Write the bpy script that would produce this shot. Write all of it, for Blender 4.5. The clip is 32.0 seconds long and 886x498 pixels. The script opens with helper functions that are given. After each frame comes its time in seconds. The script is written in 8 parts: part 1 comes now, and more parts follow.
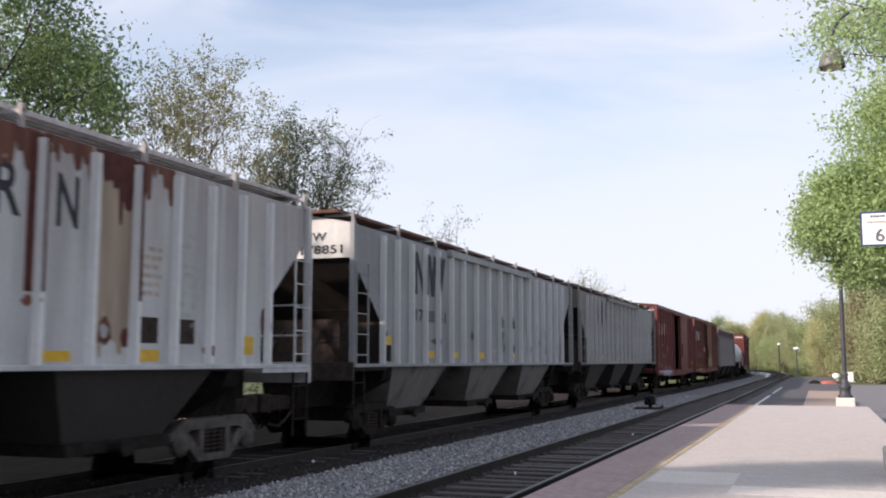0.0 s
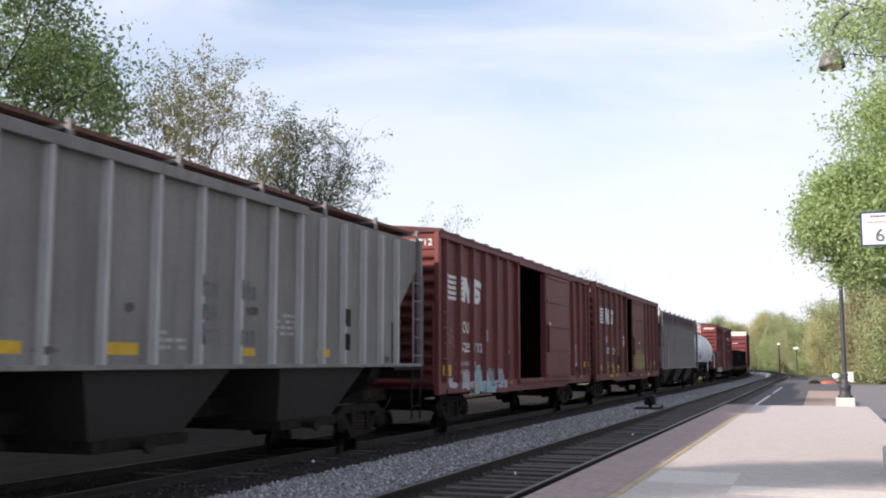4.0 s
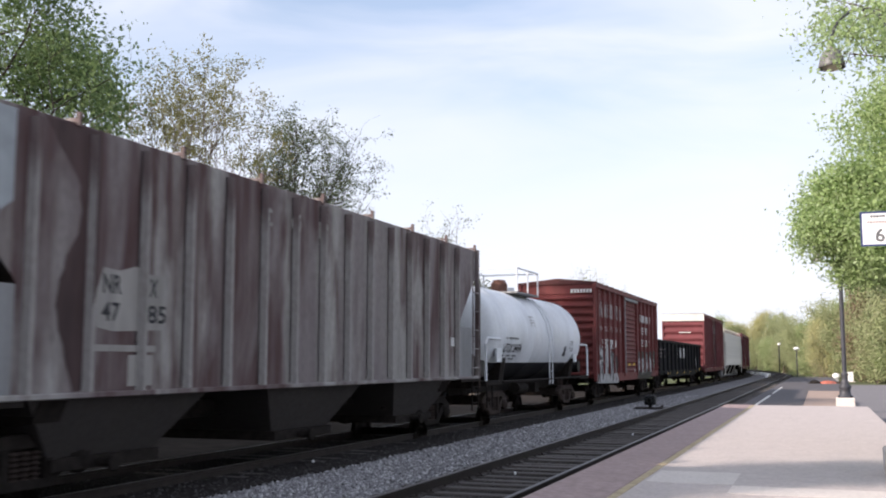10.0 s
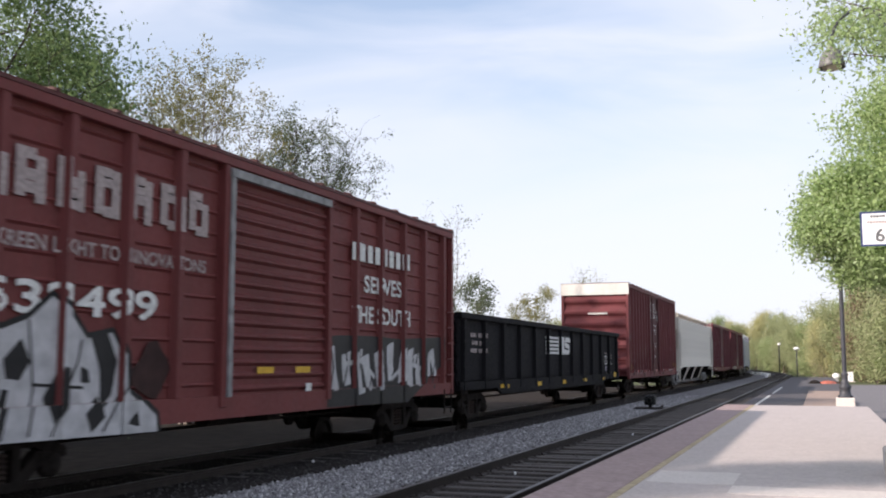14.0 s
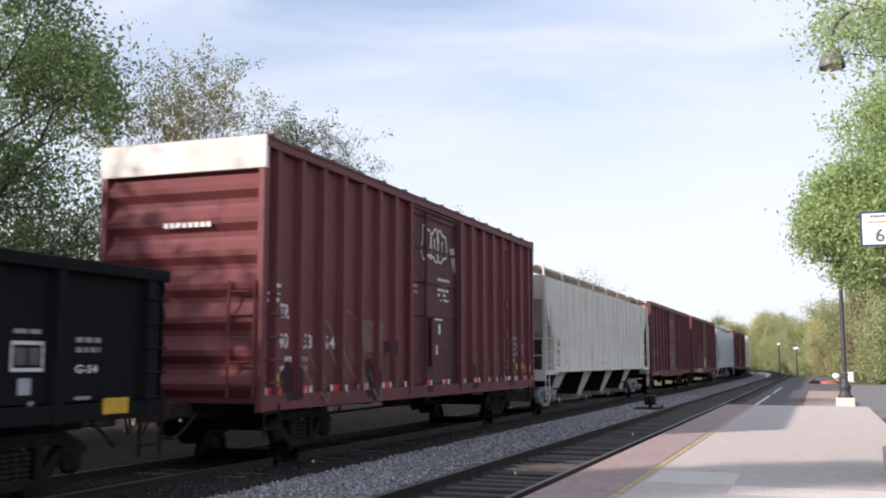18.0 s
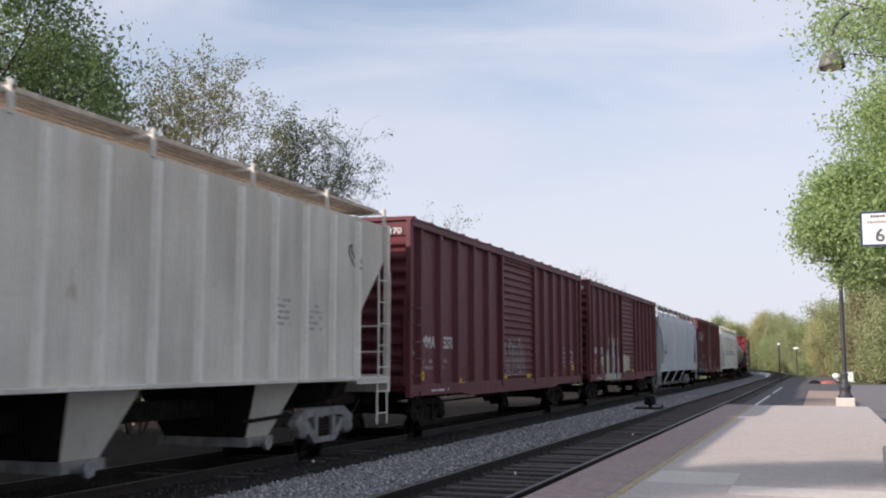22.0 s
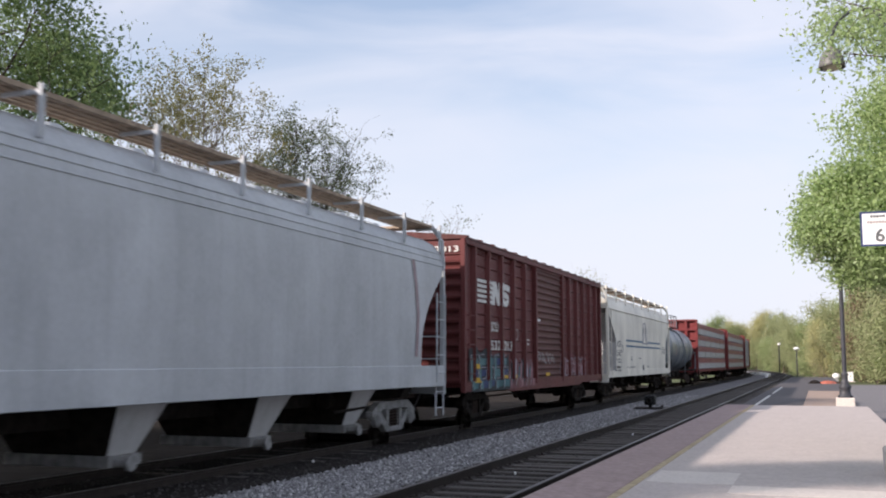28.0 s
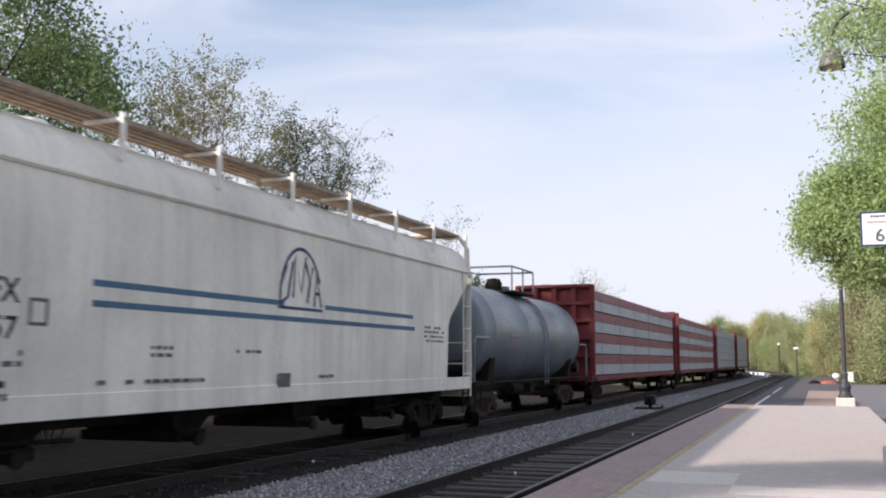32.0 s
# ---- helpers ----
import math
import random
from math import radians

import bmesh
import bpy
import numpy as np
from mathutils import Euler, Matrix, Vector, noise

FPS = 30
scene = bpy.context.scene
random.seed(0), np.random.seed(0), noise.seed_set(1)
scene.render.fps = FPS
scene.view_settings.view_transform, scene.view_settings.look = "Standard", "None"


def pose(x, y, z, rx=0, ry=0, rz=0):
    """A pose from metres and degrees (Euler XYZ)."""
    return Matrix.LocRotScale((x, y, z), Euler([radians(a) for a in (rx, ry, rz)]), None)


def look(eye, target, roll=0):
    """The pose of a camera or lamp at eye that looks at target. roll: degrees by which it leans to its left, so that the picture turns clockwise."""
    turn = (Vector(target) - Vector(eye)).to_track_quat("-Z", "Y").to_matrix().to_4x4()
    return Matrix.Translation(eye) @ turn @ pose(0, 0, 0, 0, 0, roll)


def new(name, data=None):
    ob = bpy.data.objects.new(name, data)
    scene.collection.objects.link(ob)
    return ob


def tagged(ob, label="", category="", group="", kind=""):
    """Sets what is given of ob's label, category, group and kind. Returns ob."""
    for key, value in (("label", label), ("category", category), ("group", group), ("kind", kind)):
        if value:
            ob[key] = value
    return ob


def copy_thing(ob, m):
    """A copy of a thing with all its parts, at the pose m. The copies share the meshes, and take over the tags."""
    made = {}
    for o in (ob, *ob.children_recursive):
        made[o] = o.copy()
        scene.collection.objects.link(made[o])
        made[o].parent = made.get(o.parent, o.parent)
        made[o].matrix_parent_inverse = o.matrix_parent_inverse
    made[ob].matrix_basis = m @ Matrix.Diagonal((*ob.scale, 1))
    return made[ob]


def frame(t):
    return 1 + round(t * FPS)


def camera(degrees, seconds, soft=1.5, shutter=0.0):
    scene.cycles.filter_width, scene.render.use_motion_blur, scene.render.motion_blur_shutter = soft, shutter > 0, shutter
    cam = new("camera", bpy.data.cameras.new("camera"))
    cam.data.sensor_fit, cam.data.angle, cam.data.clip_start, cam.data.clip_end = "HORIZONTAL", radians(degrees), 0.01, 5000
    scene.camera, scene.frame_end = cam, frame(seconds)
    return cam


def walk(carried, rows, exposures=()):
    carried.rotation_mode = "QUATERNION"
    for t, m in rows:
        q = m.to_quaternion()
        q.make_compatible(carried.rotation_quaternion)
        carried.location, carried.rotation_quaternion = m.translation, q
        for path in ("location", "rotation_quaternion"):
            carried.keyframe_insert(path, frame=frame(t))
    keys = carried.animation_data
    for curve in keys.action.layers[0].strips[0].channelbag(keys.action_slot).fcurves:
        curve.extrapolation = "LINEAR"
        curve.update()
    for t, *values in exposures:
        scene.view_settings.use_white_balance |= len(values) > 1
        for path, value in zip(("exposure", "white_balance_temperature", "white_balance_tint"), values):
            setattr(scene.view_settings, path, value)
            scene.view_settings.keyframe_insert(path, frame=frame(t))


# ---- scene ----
cam = camera(47.13, 32.0, soft=2.0, shutter=0.3)
EXPOSE = [(0.0, 0.36), (2.0, 0.40), (3.0, 0.44), (6.0, 0.52), (9.0, 0.50), (11.0, 0.50), (12.0, 0.38), (13.0, 0.36), (14.0, 0.42), (17.0, 0.44), (19.0, 0.42), (20.0, 0.38), (21.0, 0.20), (22.0, 0.12), (23.5, 0.34), (25.0, 0.50), (28.0, 0.28), (29.0, 0.24), (30.0, 0.38), (31.0, 0.40), (32.0, 0.30)]
EYE = (0.0, 0.0, 1.6)
YAW, PITCH = radians(20.25), radians(6.32)
AIM = (-math.sin(YAW) * math.cos(PITCH), math.cos(YAW) * math.cos(PITCH), 1.6 + math.sin(PITCH))
walk(cam, [(0.0, look(EYE, AIM, 0.0)), (32.0, look(EYE, AIM, 0.0))], [(t, stops, 6650, 20) for t, stops in EXPOSE])

# ---------------------------------------------------------------- daylight
SUN_AZ, SUN_EL = radians(221.3), radians(24.0)
TO_SUN = Vector((math.sin(SUN_AZ) * math.cos(SUN_EL), math.cos(SUN_AZ) * math.cos(SUN_EL), math.sin(SUN_EL)))
world = bpy.data.worlds.new("sky")
scene.world = world
world.use_nodes = True
wn = world.node_tree.nodes
wn.clear()
wl = world.node_tree.links
w_out, w_bg, w_sky = wn.new("ShaderNodeOutputWorld"), wn.new("ShaderNodeBackground"), wn.new("ShaderNodeTexSky")
w_sky.sky_type, w_sky.sun_disc = "NISHITA", False
w_sky.sun_elevation, w_sky.sun_rotation = SUN_EL, SUN_AZ
w_sky.dust_density, w_sky.air_density = 1.5, 1.0
w_co, w_map, w_noise, w_ramp, w_mix = (wn.new("ShaderNodeTexCoord"), wn.new("ShaderNodeMapping"), wn.new("ShaderNodeTexNoise"),
                                       wn.new("ShaderNodeValToRGB"), wn.new("ShaderNodeMix"))
w_map.inputs["Scale"].default_value = (1.4, 1.1, 5.5)
w_map.inputs["Rotation"].default_value = (0.12, 0.0, 0.5)
w_noise.inputs["Scale"].default_value, w_noise.inputs["Detail"].default_value = 1.9, 5.0
w_noise.inputs["Distortion"].default_value = 0.6
w_ramp.color_ramp.elements[0].position, w_ramp.color_ramp.elements[1].position = 0.34, 0.72
w_ramp.color_ramp.elements[0].color, w_ramp.color_ramp.elements[1].color = (0.30, 0.30, 0.30, 1), (0.98, 0.98, 0.98, 1)
w_mix.data_type = "RGBA"
w_mix.inputs["B"].default_value = (7.65, 8.4, 9.2, 1)
w_bg.inputs["Strength"].default_value = 0.09
wl.new(w_co.outputs["Generated"], w_map.inputs["Vector"])
wl.new(w_map.outputs["Vector"], w_noise.inputs["Vector"])
wl.new(w_noise.outputs["Fac"], w_ramp.inputs["Fac"])
# thin cloud thickens to white haze towards the horizon
w_sep, w_haze, w_max = wn.new("ShaderNodeSeparateXYZ"), wn.new("ShaderNodeMapRange"), wn.new("ShaderNodeMix")
w_haze.interpolation_type = "SMOOTHSTEP"
w_haze.inputs["From Min"].default_value, w_haze.inputs["From Max"].default_value = 0.08, 0.36
w_haze.inputs["To Min"].default_value, w_haze.inputs["To Max"].default_value = 0.9, 0.0
w_max.data_type = "RGBA"
w_max.inputs["B"].default_value = (0.96, 0.96, 0.96, 1)
wl.new(w_co.outputs["Generated"], w_sep.inputs[0])
wl.new(w_sep.outputs["Z"], w_haze.inputs["Value"])
wl.new(w_haze.outputs["Result"], w_max.inputs["Factor"])
wl.new(w_ramp.outputs["Color"], w_max.inputs["A"])
wl.new(w_max.outputs["Result"], w_mix.inputs["Factor"])
w_clear = wn.new("ShaderNodeMix")
w_clear.data_type, w_clear.blend_type = "RGBA", "MULTIPLY"
w_clear.inputs["Factor"].default_value = 1.0
w_clear.inputs["B"].default_value = (1.35, 1.68, 1.78, 1)
wl.new(w_sky.outputs["Color"], w_clear.inputs["A"])
wl.new(w_clear.outputs["Result"], w_mix.inputs["A"])
wl.new(w_mix.outputs["Result"], w_bg.inputs["Color"])
wl.new(w_bg.outputs["Background"], w_out.inputs["Surface"])
sun = new("sun", bpy.data.lights.new("sun", "SUN"))
sun.data.energy, sun.data.angle, sun.data.color = 5.0, radians(0.6), (1.0, 0.93, 0.82)
sun.matrix_world = look(TO_SUN * 60, (0, 0, 0))


# ---------------------------------------------------------------- materials
def wire(nt, a, ao, b, bi):
    nt.links.new(a.outputs[ao], b.inputs[bi])


def noise_node(nt, vec, scale, detail=4.0, stretch=(1, 1, 1), offset=0.0, distortion=0.0):
    m, n = nt.nodes.new("ShaderNodeMapping"), nt.nodes.new("ShaderNodeTexNoise")
    m.inputs["Scale"].default_value = stretch
    m.inputs["Location"].default_value = (offset, offset * 0.7, offset * 1.3)
    n.inputs["Scale"].default_value, n.inputs["Detail"].default_value = scale, detail
    n.inputs["Distortion"].default_value = distortion
    nt.links.new(vec, m.inputs["Vector"])
    nt.links.new(m.outputs["Vector"], n.inputs["Vector"])
    return n.outputs["Fac"]


def ramp_node(nt, fac, lo, hi, a=0.0, b=1.0):
    r = nt.nodes.new("ShaderNodeMapRange")
    r.inputs["From Min"].default_value, r.inputs["From Max"].default_value = lo, hi
    r.inputs["To Min"].default_value, r.inputs["To Max"].default_value = a, b
    nt.links.new(fac, r.inputs["Value"])
    return r.outputs["Result"]


def mix_node(nt, fac, a, b, blend="MIX"):
    m = nt.nodes.new("ShaderNodeMix")
    m.data_type, m.blend_type = "RGBA", blend
    for key, v in (("Factor", fac), ("A", a), ("B", b)):
        if isinstance(v, (int, float)):
            m.inputs[key].default_value = v
        elif isinstance(v, tuple):
            m.inputs[key].default_value = (*v, 1) if len(v) == 3 else v
        else:
            nt.links.new(v, m.inputs[key])
    return m.outputs["Result"]


def times(nt, a, b):
    m = nt.nodes.new("ShaderNodeMath")
    m.operation = "MULTIPLY"
    for i, v in enumerate((a, b)):
        if isinstance(v, (int, float)):
            m.inputs[i].default_value = v
        else:
            nt.links.new(v, m.inputs[i])
    return m.outputs[0]


def start(name, rough=0.6, metal=0.0):
    m = bpy.data.materials.new(name)
    m.use_nodes = True
    nt = m.node_tree
    b = nt.nodes["Principled BSDF"]
    b.inputs["Roughness"].default_value, b.inputs["Metallic"].default_value = rough, metal
    tc = nt.nodes.new("ShaderNodeTexCoord")
    return m, nt, b, tc.outputs["Object"]


def relief(nt, b, height, strength, distance=0.02):
    bp = nt.nodes.new("ShaderNodeBump")
    bp.inputs["Strength"].default_value, bp.inputs["Distance"].default_value = strength, distance
    nt.links.new(height, bp.inputs["Height"])
    nt.links.new(bp.outputs["Normal"], b.inputs["Normal"])


def paint(name, col, rust=0.15, rough=0.6, seed=0.0, rust_col=(0.10, 0.035, 0.018), top_rust=0.0, dirt=0.35, wave=0.25,
          dirt_col=(0.05, 0.042, 0.036), spec=0.22, panel=0.0, grain=0.10,
          panel_col=(0.09, 0.055, 0.055)):
    """Weathered paint on steel: mottling, vertical streaks, rust patches, road dirt low down."""
    m, nt, b, vec = start(name, rough)
    big = noise_node(nt, vec, 0.9, 4, (1, 0.7, 0.6), seed)
    streak = noise_node(nt, vec, 3.0, 5, (1, 1.6, 0.13), seed + 3)
    fine = noise_node(nt, vec, 22.0, 4, (1, 1, 0.6), seed + 9)
    c = mix_node(nt, ramp_node(nt, big, 0.3, 0.75), tuple(v * 1.12 for v in col), tuple(v * 0.78 for v in col))
    c = mix_node(nt, times(nt, ramp_node(nt, streak, 0.45, 0.75), dirt), c, tuple(v * 0.45 + d * 0.5 for v, d in zip(col, dirt_col)))
    if panel > 0:
        cols = noise_node(nt, vec, 1.25, 3, (1, 1.0, 0.035), seed + 41, 0.15)
        c = mix_node(nt, ramp_node(nt, cols, 0.47, 0.54, 0, panel), c, panel_col)
    patch = noise_node(nt, vec, 1.6, 8, (1, 1.0, 0.35), seed + 21, 0.4)
    if rust > 0:
        c = mix_node(nt, ramp_node(nt, patch, 0.74 - 0.3 * rust, 0.84 - 0.24 * rust, 0, 0.85), c, rust_col)
    if top_rust > 0:
        sep = nt.nodes.new("ShaderNodeSeparateXYZ")
        nt.links.new(vec, sep.inputs[0])
        high = ramp_node(nt, sep.outputs["Z"], 2.2, 4.1, 0.0, 1.0)
        runs = ramp_node(nt, noise_node(nt, vec, 1.5, 6, (1, 1.3, 0.10), seed + 31, 0.2), 0.38, 0.47)
        c = mix_node(nt, times(nt, times(nt, high, runs), top_rust), c, rust_col)
    c = mix_node(nt, ramp_node(nt, fine, 0.35, 0.7, 0.0, grain), c, dirt_col)
    nt.links.new(c, b.inputs["Base Color"])
    b.inputs["Specular IOR Level"].default_value = spec
    nt.links.new(ramp_node(nt, fine, 0.3, 0.7, rough - 0.1, rough + 0.15), b.inputs["Roughness"])
    relief(nt, b, big, wave, 0.03)
    return m


def stained(name, col, stain, veil, seed=0.0, rough=0.7):
    """Old grey paint under soft-edged stains that have run down it, with chalky and dark fine mottling."""
    m, nt, b, vec = start(name, rough)
    big = noise_node(nt, vec, 0.75, 6, (1, 1.3, 0.42), seed, 0.5)
    drip = noise_node(nt, vec, 3.2, 5, (1, 1.4, 0.16), seed + 5, 0.2)
    panels = noise_node(nt, vec, 0.8, 2, (1, 1.0, 0.06), seed + 11)
    fine = noise_node(nt, vec, 16.0, 5, (1, 1, 0.5), seed + 17)
    c = mix_node(nt, ramp_node(nt, drip, 0.35, 0.75), tuple(v * 1.15 for v in col), tuple(v * 0.80 for v in col))
    c = mix_node(nt, ramp_node(nt, panels, 0.44, 0.54, 0, 0.75), c, veil)
    c = mix_node(nt, times(nt, ramp_node(nt, big, 0.43, 0.55), ramp_node(nt, drip, 0.30, 0.60, 0.35, 1.0)), c, stain)
    c = mix_node(nt, ramp_node(nt, fine, 0.40, 0.75, 0.0, 0.35), c, tuple(v * 0.5 for v in veil))
    nt.links.new(c, b.inputs["Base Color"])
    b.inputs["Specular IOR Level"].default_value = 0.2
    relief(nt, b, big, 0.25, 0.03)
    return m


def plain(name, col, rough=0.7, metal=0.0, scale=9.0, vary=0.3, bump=0.15, stretch=(1, 1, 1), seed=0.0):
    m, nt, b, vec = start(name, rough, metal)
    n1 = noise_node(nt, vec, scale, 5, stretch, seed)
    n2 = noise_node(nt, vec, scale * 0.13, 3, stretch, seed + 5)
    c = mix_node(nt, ramp_node(nt, n1, 0.3, 0.7), tuple(v * (1 + vary) for v in col), tuple(v * (1 - vary) for v in col))
    c = mix_node(nt, ramp_node(nt, n2, 0.35, 0.65, 0, vary), c, tuple(v * 0.6 for v in col))
    nt.links.new(c, b.inputs["Base Color"])
    b.inputs["Specular IOR Level"].default_value = 0.25
    relief(nt, b, n1, bump, 0.01)
    return m


def islands(name, cols, rough=0.8, bump=0.0, spec=0.5, translucent=0.0):
    """Colours that vary from piece to piece of one joined mesh."""
    m, nt, b, vec = start(name, rough)
    g, r = nt.nodes.new("ShaderNodeNewGeometry"), nt.nodes.new("ShaderNodeValToRGB")
    r.color_ramp.interpolation = "LINEAR"
    while len(r.color_ramp.elements) < len(cols):
        r.color_ramp.elements.new(0.5)
    for i, (e, c) in enumerate(zip(r.color_ramp.elements, cols)):
        e.position, e.color = i / max(1, len(cols) - 1), (*c, 1)
    wire(nt, g, "Random Per Island", r, "Fac")
    nt.links.new(r.outputs["Color"], b.inputs["Base Color"])
    b.inputs["Specular IOR Level"].default_value = spec
    if translucent:
        t, mx = nt.nodes.new("ShaderNodeBsdfTranslucent"), nt.nodes.new("ShaderNodeMixShader")
        nt.links.new(r.outputs["Color"], t.inputs["Color"])
        mx.inputs["Fac"].default_value = translucent
        nt.links.new(b.outputs[0], mx.inputs[1])
        nt.links.new(t.outputs[0], mx.inputs[2])
        nt.links.new(mx.outputs[0], nt.nodes["Material Output"].inputs["Surface"])
    return m


def pieces_mat(name, a, c2, rough=0.8, scale=14.0, bump=0.3, stretch=(1, 1, 1)):
    """Colours that vary from object to object, for ties, stones and slabs."""
    m, nt, b, vec = start(name, rough)
    oi = nt.nodes.new("ShaderNodeObjectInfo")
    n1 = noise_node(nt, vec, scale, 5, stretch)
    c = mix_node(nt, oi.outputs["Random"], a, c2)
    c = mix_node(nt, ramp_node(nt, n1, 0.35, 0.7, 0, 0.5), c, tuple(v * 0.5 for v in a))
    nt.links.new(c, b.inputs["Base Color"])
    relief(nt, b, n1, bump, 0.015)
    return m


M = {}
M["ballast"] = islands("ballast_stone", [(0.14, 0.137, 0.143), (0.258, 0.252, 0.258), (0.179, 0.175, 0.185), (0.515, 0.504, 0.51), (0.0672, 0.0638, 0.0672)], 0.9)
M["ballast_bed"] = plain("ballast_bed", (0.174, 0.168, 0.174), 0.95, scale=24, vary=0.45, bump=0.8)
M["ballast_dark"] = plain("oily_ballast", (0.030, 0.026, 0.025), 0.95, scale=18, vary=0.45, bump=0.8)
# dark ballast, taken near black for the shade under the train
M["shaded_bed"] = plain("shade_darkened_bed", (0.014, 0.012, 0.011), 0.95, scale=14, vary=0.4, bump=0.8)
M["dirt"] = plain("dirt", (0.034, 0.028, 0.024), 0.95, scale=3, vary=0.35, bump=0.6)
M["ground"] = plain("rough_grass", (0.10, 0.12, 0.05), 0.95, scale=2.0, vary=0.4, bump=0.6)
M["tie"] = pieces_mat("creosoted_wood", (0.0576, 0.0492, 0.0444), (0.0864, 0.0744, 0.0672), 0.85, 10, 0.5, (1, 8, 1))
M["rail"] = plain("rail_steel", (0.030, 0.022, 0.019), 0.6, 0.2, 6, 0.3, 0.2)
M["rail_top"] = plain("rail_head", (0.11, 0.10, 0.10), 0.5, 0.6, 6, 0.2, 0.05)
M["steel_dark"] = plain("grimy_steel", (0.025, 0.021, 0.019), 0.75, 0.1, 7, 0.4, 0.25)
M["steel_brown"] = plain("rusty_steel", (0.056, 0.043, 0.038), 0.8, 0.1, 7, 0.4, 0.25)
M["wheel"] = plain("wheel_steel", (0.036, 0.028, 0.024), 0.55, 0.5, 5, 0.3, 0.1)
M["steel_tan"] = plain("dusty_tan_casting", (0.095, 0.081, 0.073), 0.8, 0.0, 5, 0.45, 0.25)
M["walk_pale"] = plain("pale_galvanised_grating", (0.50, 0.46, 0.44), 0.7, 0.1, 9, 0.25, 0.2)
M["cast_grey"] = plain("grey_casting", (0.27, 0.27, 0.27), 0.75, 0.0, 6, 0.4, 0.2)
M["black_paint"] = plain("black_paint", (0.013, 0.013, 0.014), 0.5, 0.0, 6, 0.35, 0.1)
M["white_paint"] = plain("white_lettering", (0.66, 0.66, 0.64), 0.7, 0.0, 14, 0.18, 0.05)
M["faint_white"] = plain("faded_lettering", (0.36, 0.30, 0.29), 0.7, 0.0, 18, 0.3, 0.05)
M["black_letter"] = plain("black_lettering", (0.035, 0.035, 0.04), 0.7, 0.0, 14, 0.25, 0.05)
M["ghost_letter"] = plain("ghost_lettering", (0.36, 0.36, 0.35), 0.7, 0.0, 14, 0.2, 0.05)
M["grey_letter"] = plain("faded_grey_lettering", (0.13, 0.135, 0.14), 0.7, 0.0, 14, 0.25, 0.05)
M["yellow"] = plain("yellow_reflector", (0.60, 0.36, 0.03), 0.5, 0.0, 8, 0.15, 0.05)
M["red_reflector"] = plain("red_reflector", (0.55, 0.04, 0.04), 0.4, 0.0, 8, 0.15, 0.05)
M["blue_line"] = plain("blue_stripe_paint", (0.07, 0.15, 0.24), 0.6, 0.0, 8, 0.15, 0.05)
M["navy"] = plain("navy_paint", (0.035, 0.055, 0.14), 0.6, 0.0, 8, 0.15, 0.05)
M["teal"] = plain("teal_spray_paint", (0.16, 0.42, 0.44), 0.6, 0.0, 5, 0.3, 0.05)
M["lilac"] = plain("grey_lilac_spray_paint", (0.42, 0.40, 0.46), 0.6, 0.0, 5, 0.3, 0.05)
M["silver"] = plain("silver_spray_paint", (0.46, 0.46, 0.47), 0.5, 0.0, 5, 0.22, 0.05)
M["pinkish"] = plain("pink_spray_paint", (0.33, 0.17, 0.19), 0.6, 0.0, 5, 0.3, 0.05)
M["deep_teal"] = plain("deep_teal_spray_paint", (0.055, 0.14, 0.16), 0.6, 0.0, 5, 0.35, 0.05)
M["teal_dull"] = plain("dull_teal_spray_paint", (0.10, 0.21, 0.23), 0.6, 0.0, 5, 0.3, 0.05)
M["mural_dark"] = plain("blue_black_spray_paint", (0.028, 0.036, 0.042), 0.6, 0.0, 5, 0.35, 0.05)
M["rust_run"] = plain("faint_rust_stain", (0.33, 0.25, 0.27), 0.6, 0.0, 5, 0.2, 0.05)
M["road"] = plain("worn_asphalt", (0.19, 0.18, 0.185), 0.9, 0.0, 26, 0.2, 0.5)
M["dull_pink"] = plain("dull_pink_spray_paint", (0.19, 0.075, 0.085), 0.6, 0.0, 5, 0.35, 0.05)
M["khaki"] = plain("yellow_green_spray_paint", (0.27, 0.22, 0.07), 0.6, 0.0, 5, 0.3, 0.05)
M["beige"] = plain("beige_spray_paint", (0.40, 0.33, 0.19), 0.6, 0.0, 3, 0.35, 0.05)
M["pale"] = plain("pale_spray_paint", (0.50, 0.47, 0.36), 0.6, 0.0, 5, 0.3, 0.05)
M["stain"] = plain("maroon_stain", (0.078, 0.050, 0.050), 0.75, 0.0, 3, 0.35, 0.05, (1, 1, 0.25))
M["post_shadow"] = plain("post_shadow_paint", (0.035, 0.026, 0.027), 0.8, 0.0, 4, 0.4, 0.05, (1, 1, 0.2))
M["stain_blue"] = plain("pale_blue_grey_repaint", (0.33, 0.36, 0.38), 0.7, 0.0, 3, 0.2, 0.05)
M["stain_pale"] = plain("chalky_grey_patch", (0.30, 0.285, 0.27), 0.75, 0.0, 3, 0.25, 0.05, (1, 1, 0.25))
M["dull"] = plain("dull_brown_spray_paint", (0.20, 0.12, 0.095), 0.6, 0.0, 5, 0.3, 0.05)
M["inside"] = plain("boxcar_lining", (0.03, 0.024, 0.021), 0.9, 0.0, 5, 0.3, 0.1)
M["walk_tan"] = plain("dusty_tan_grating", (0.55, 0.46, 0.38), 0.8, 0.0, 9, 0.3, 0.3)
M["walk_steel"] = plain("grating", (0.36, 0.28, 0.21), 0.7, 0.2, 9, 0.35, 0.3)
M["walk_rust"] = plain("rusty_grating", (0.15, 0.075, 0.055), 0.8, 0.1, 9, 0.35, 0.3)
M["roof_red"] = plain("red_roof_paint", (0.10, 0.032, 0.030), 0.6, 0.0, 4, 0.3, 0.15)
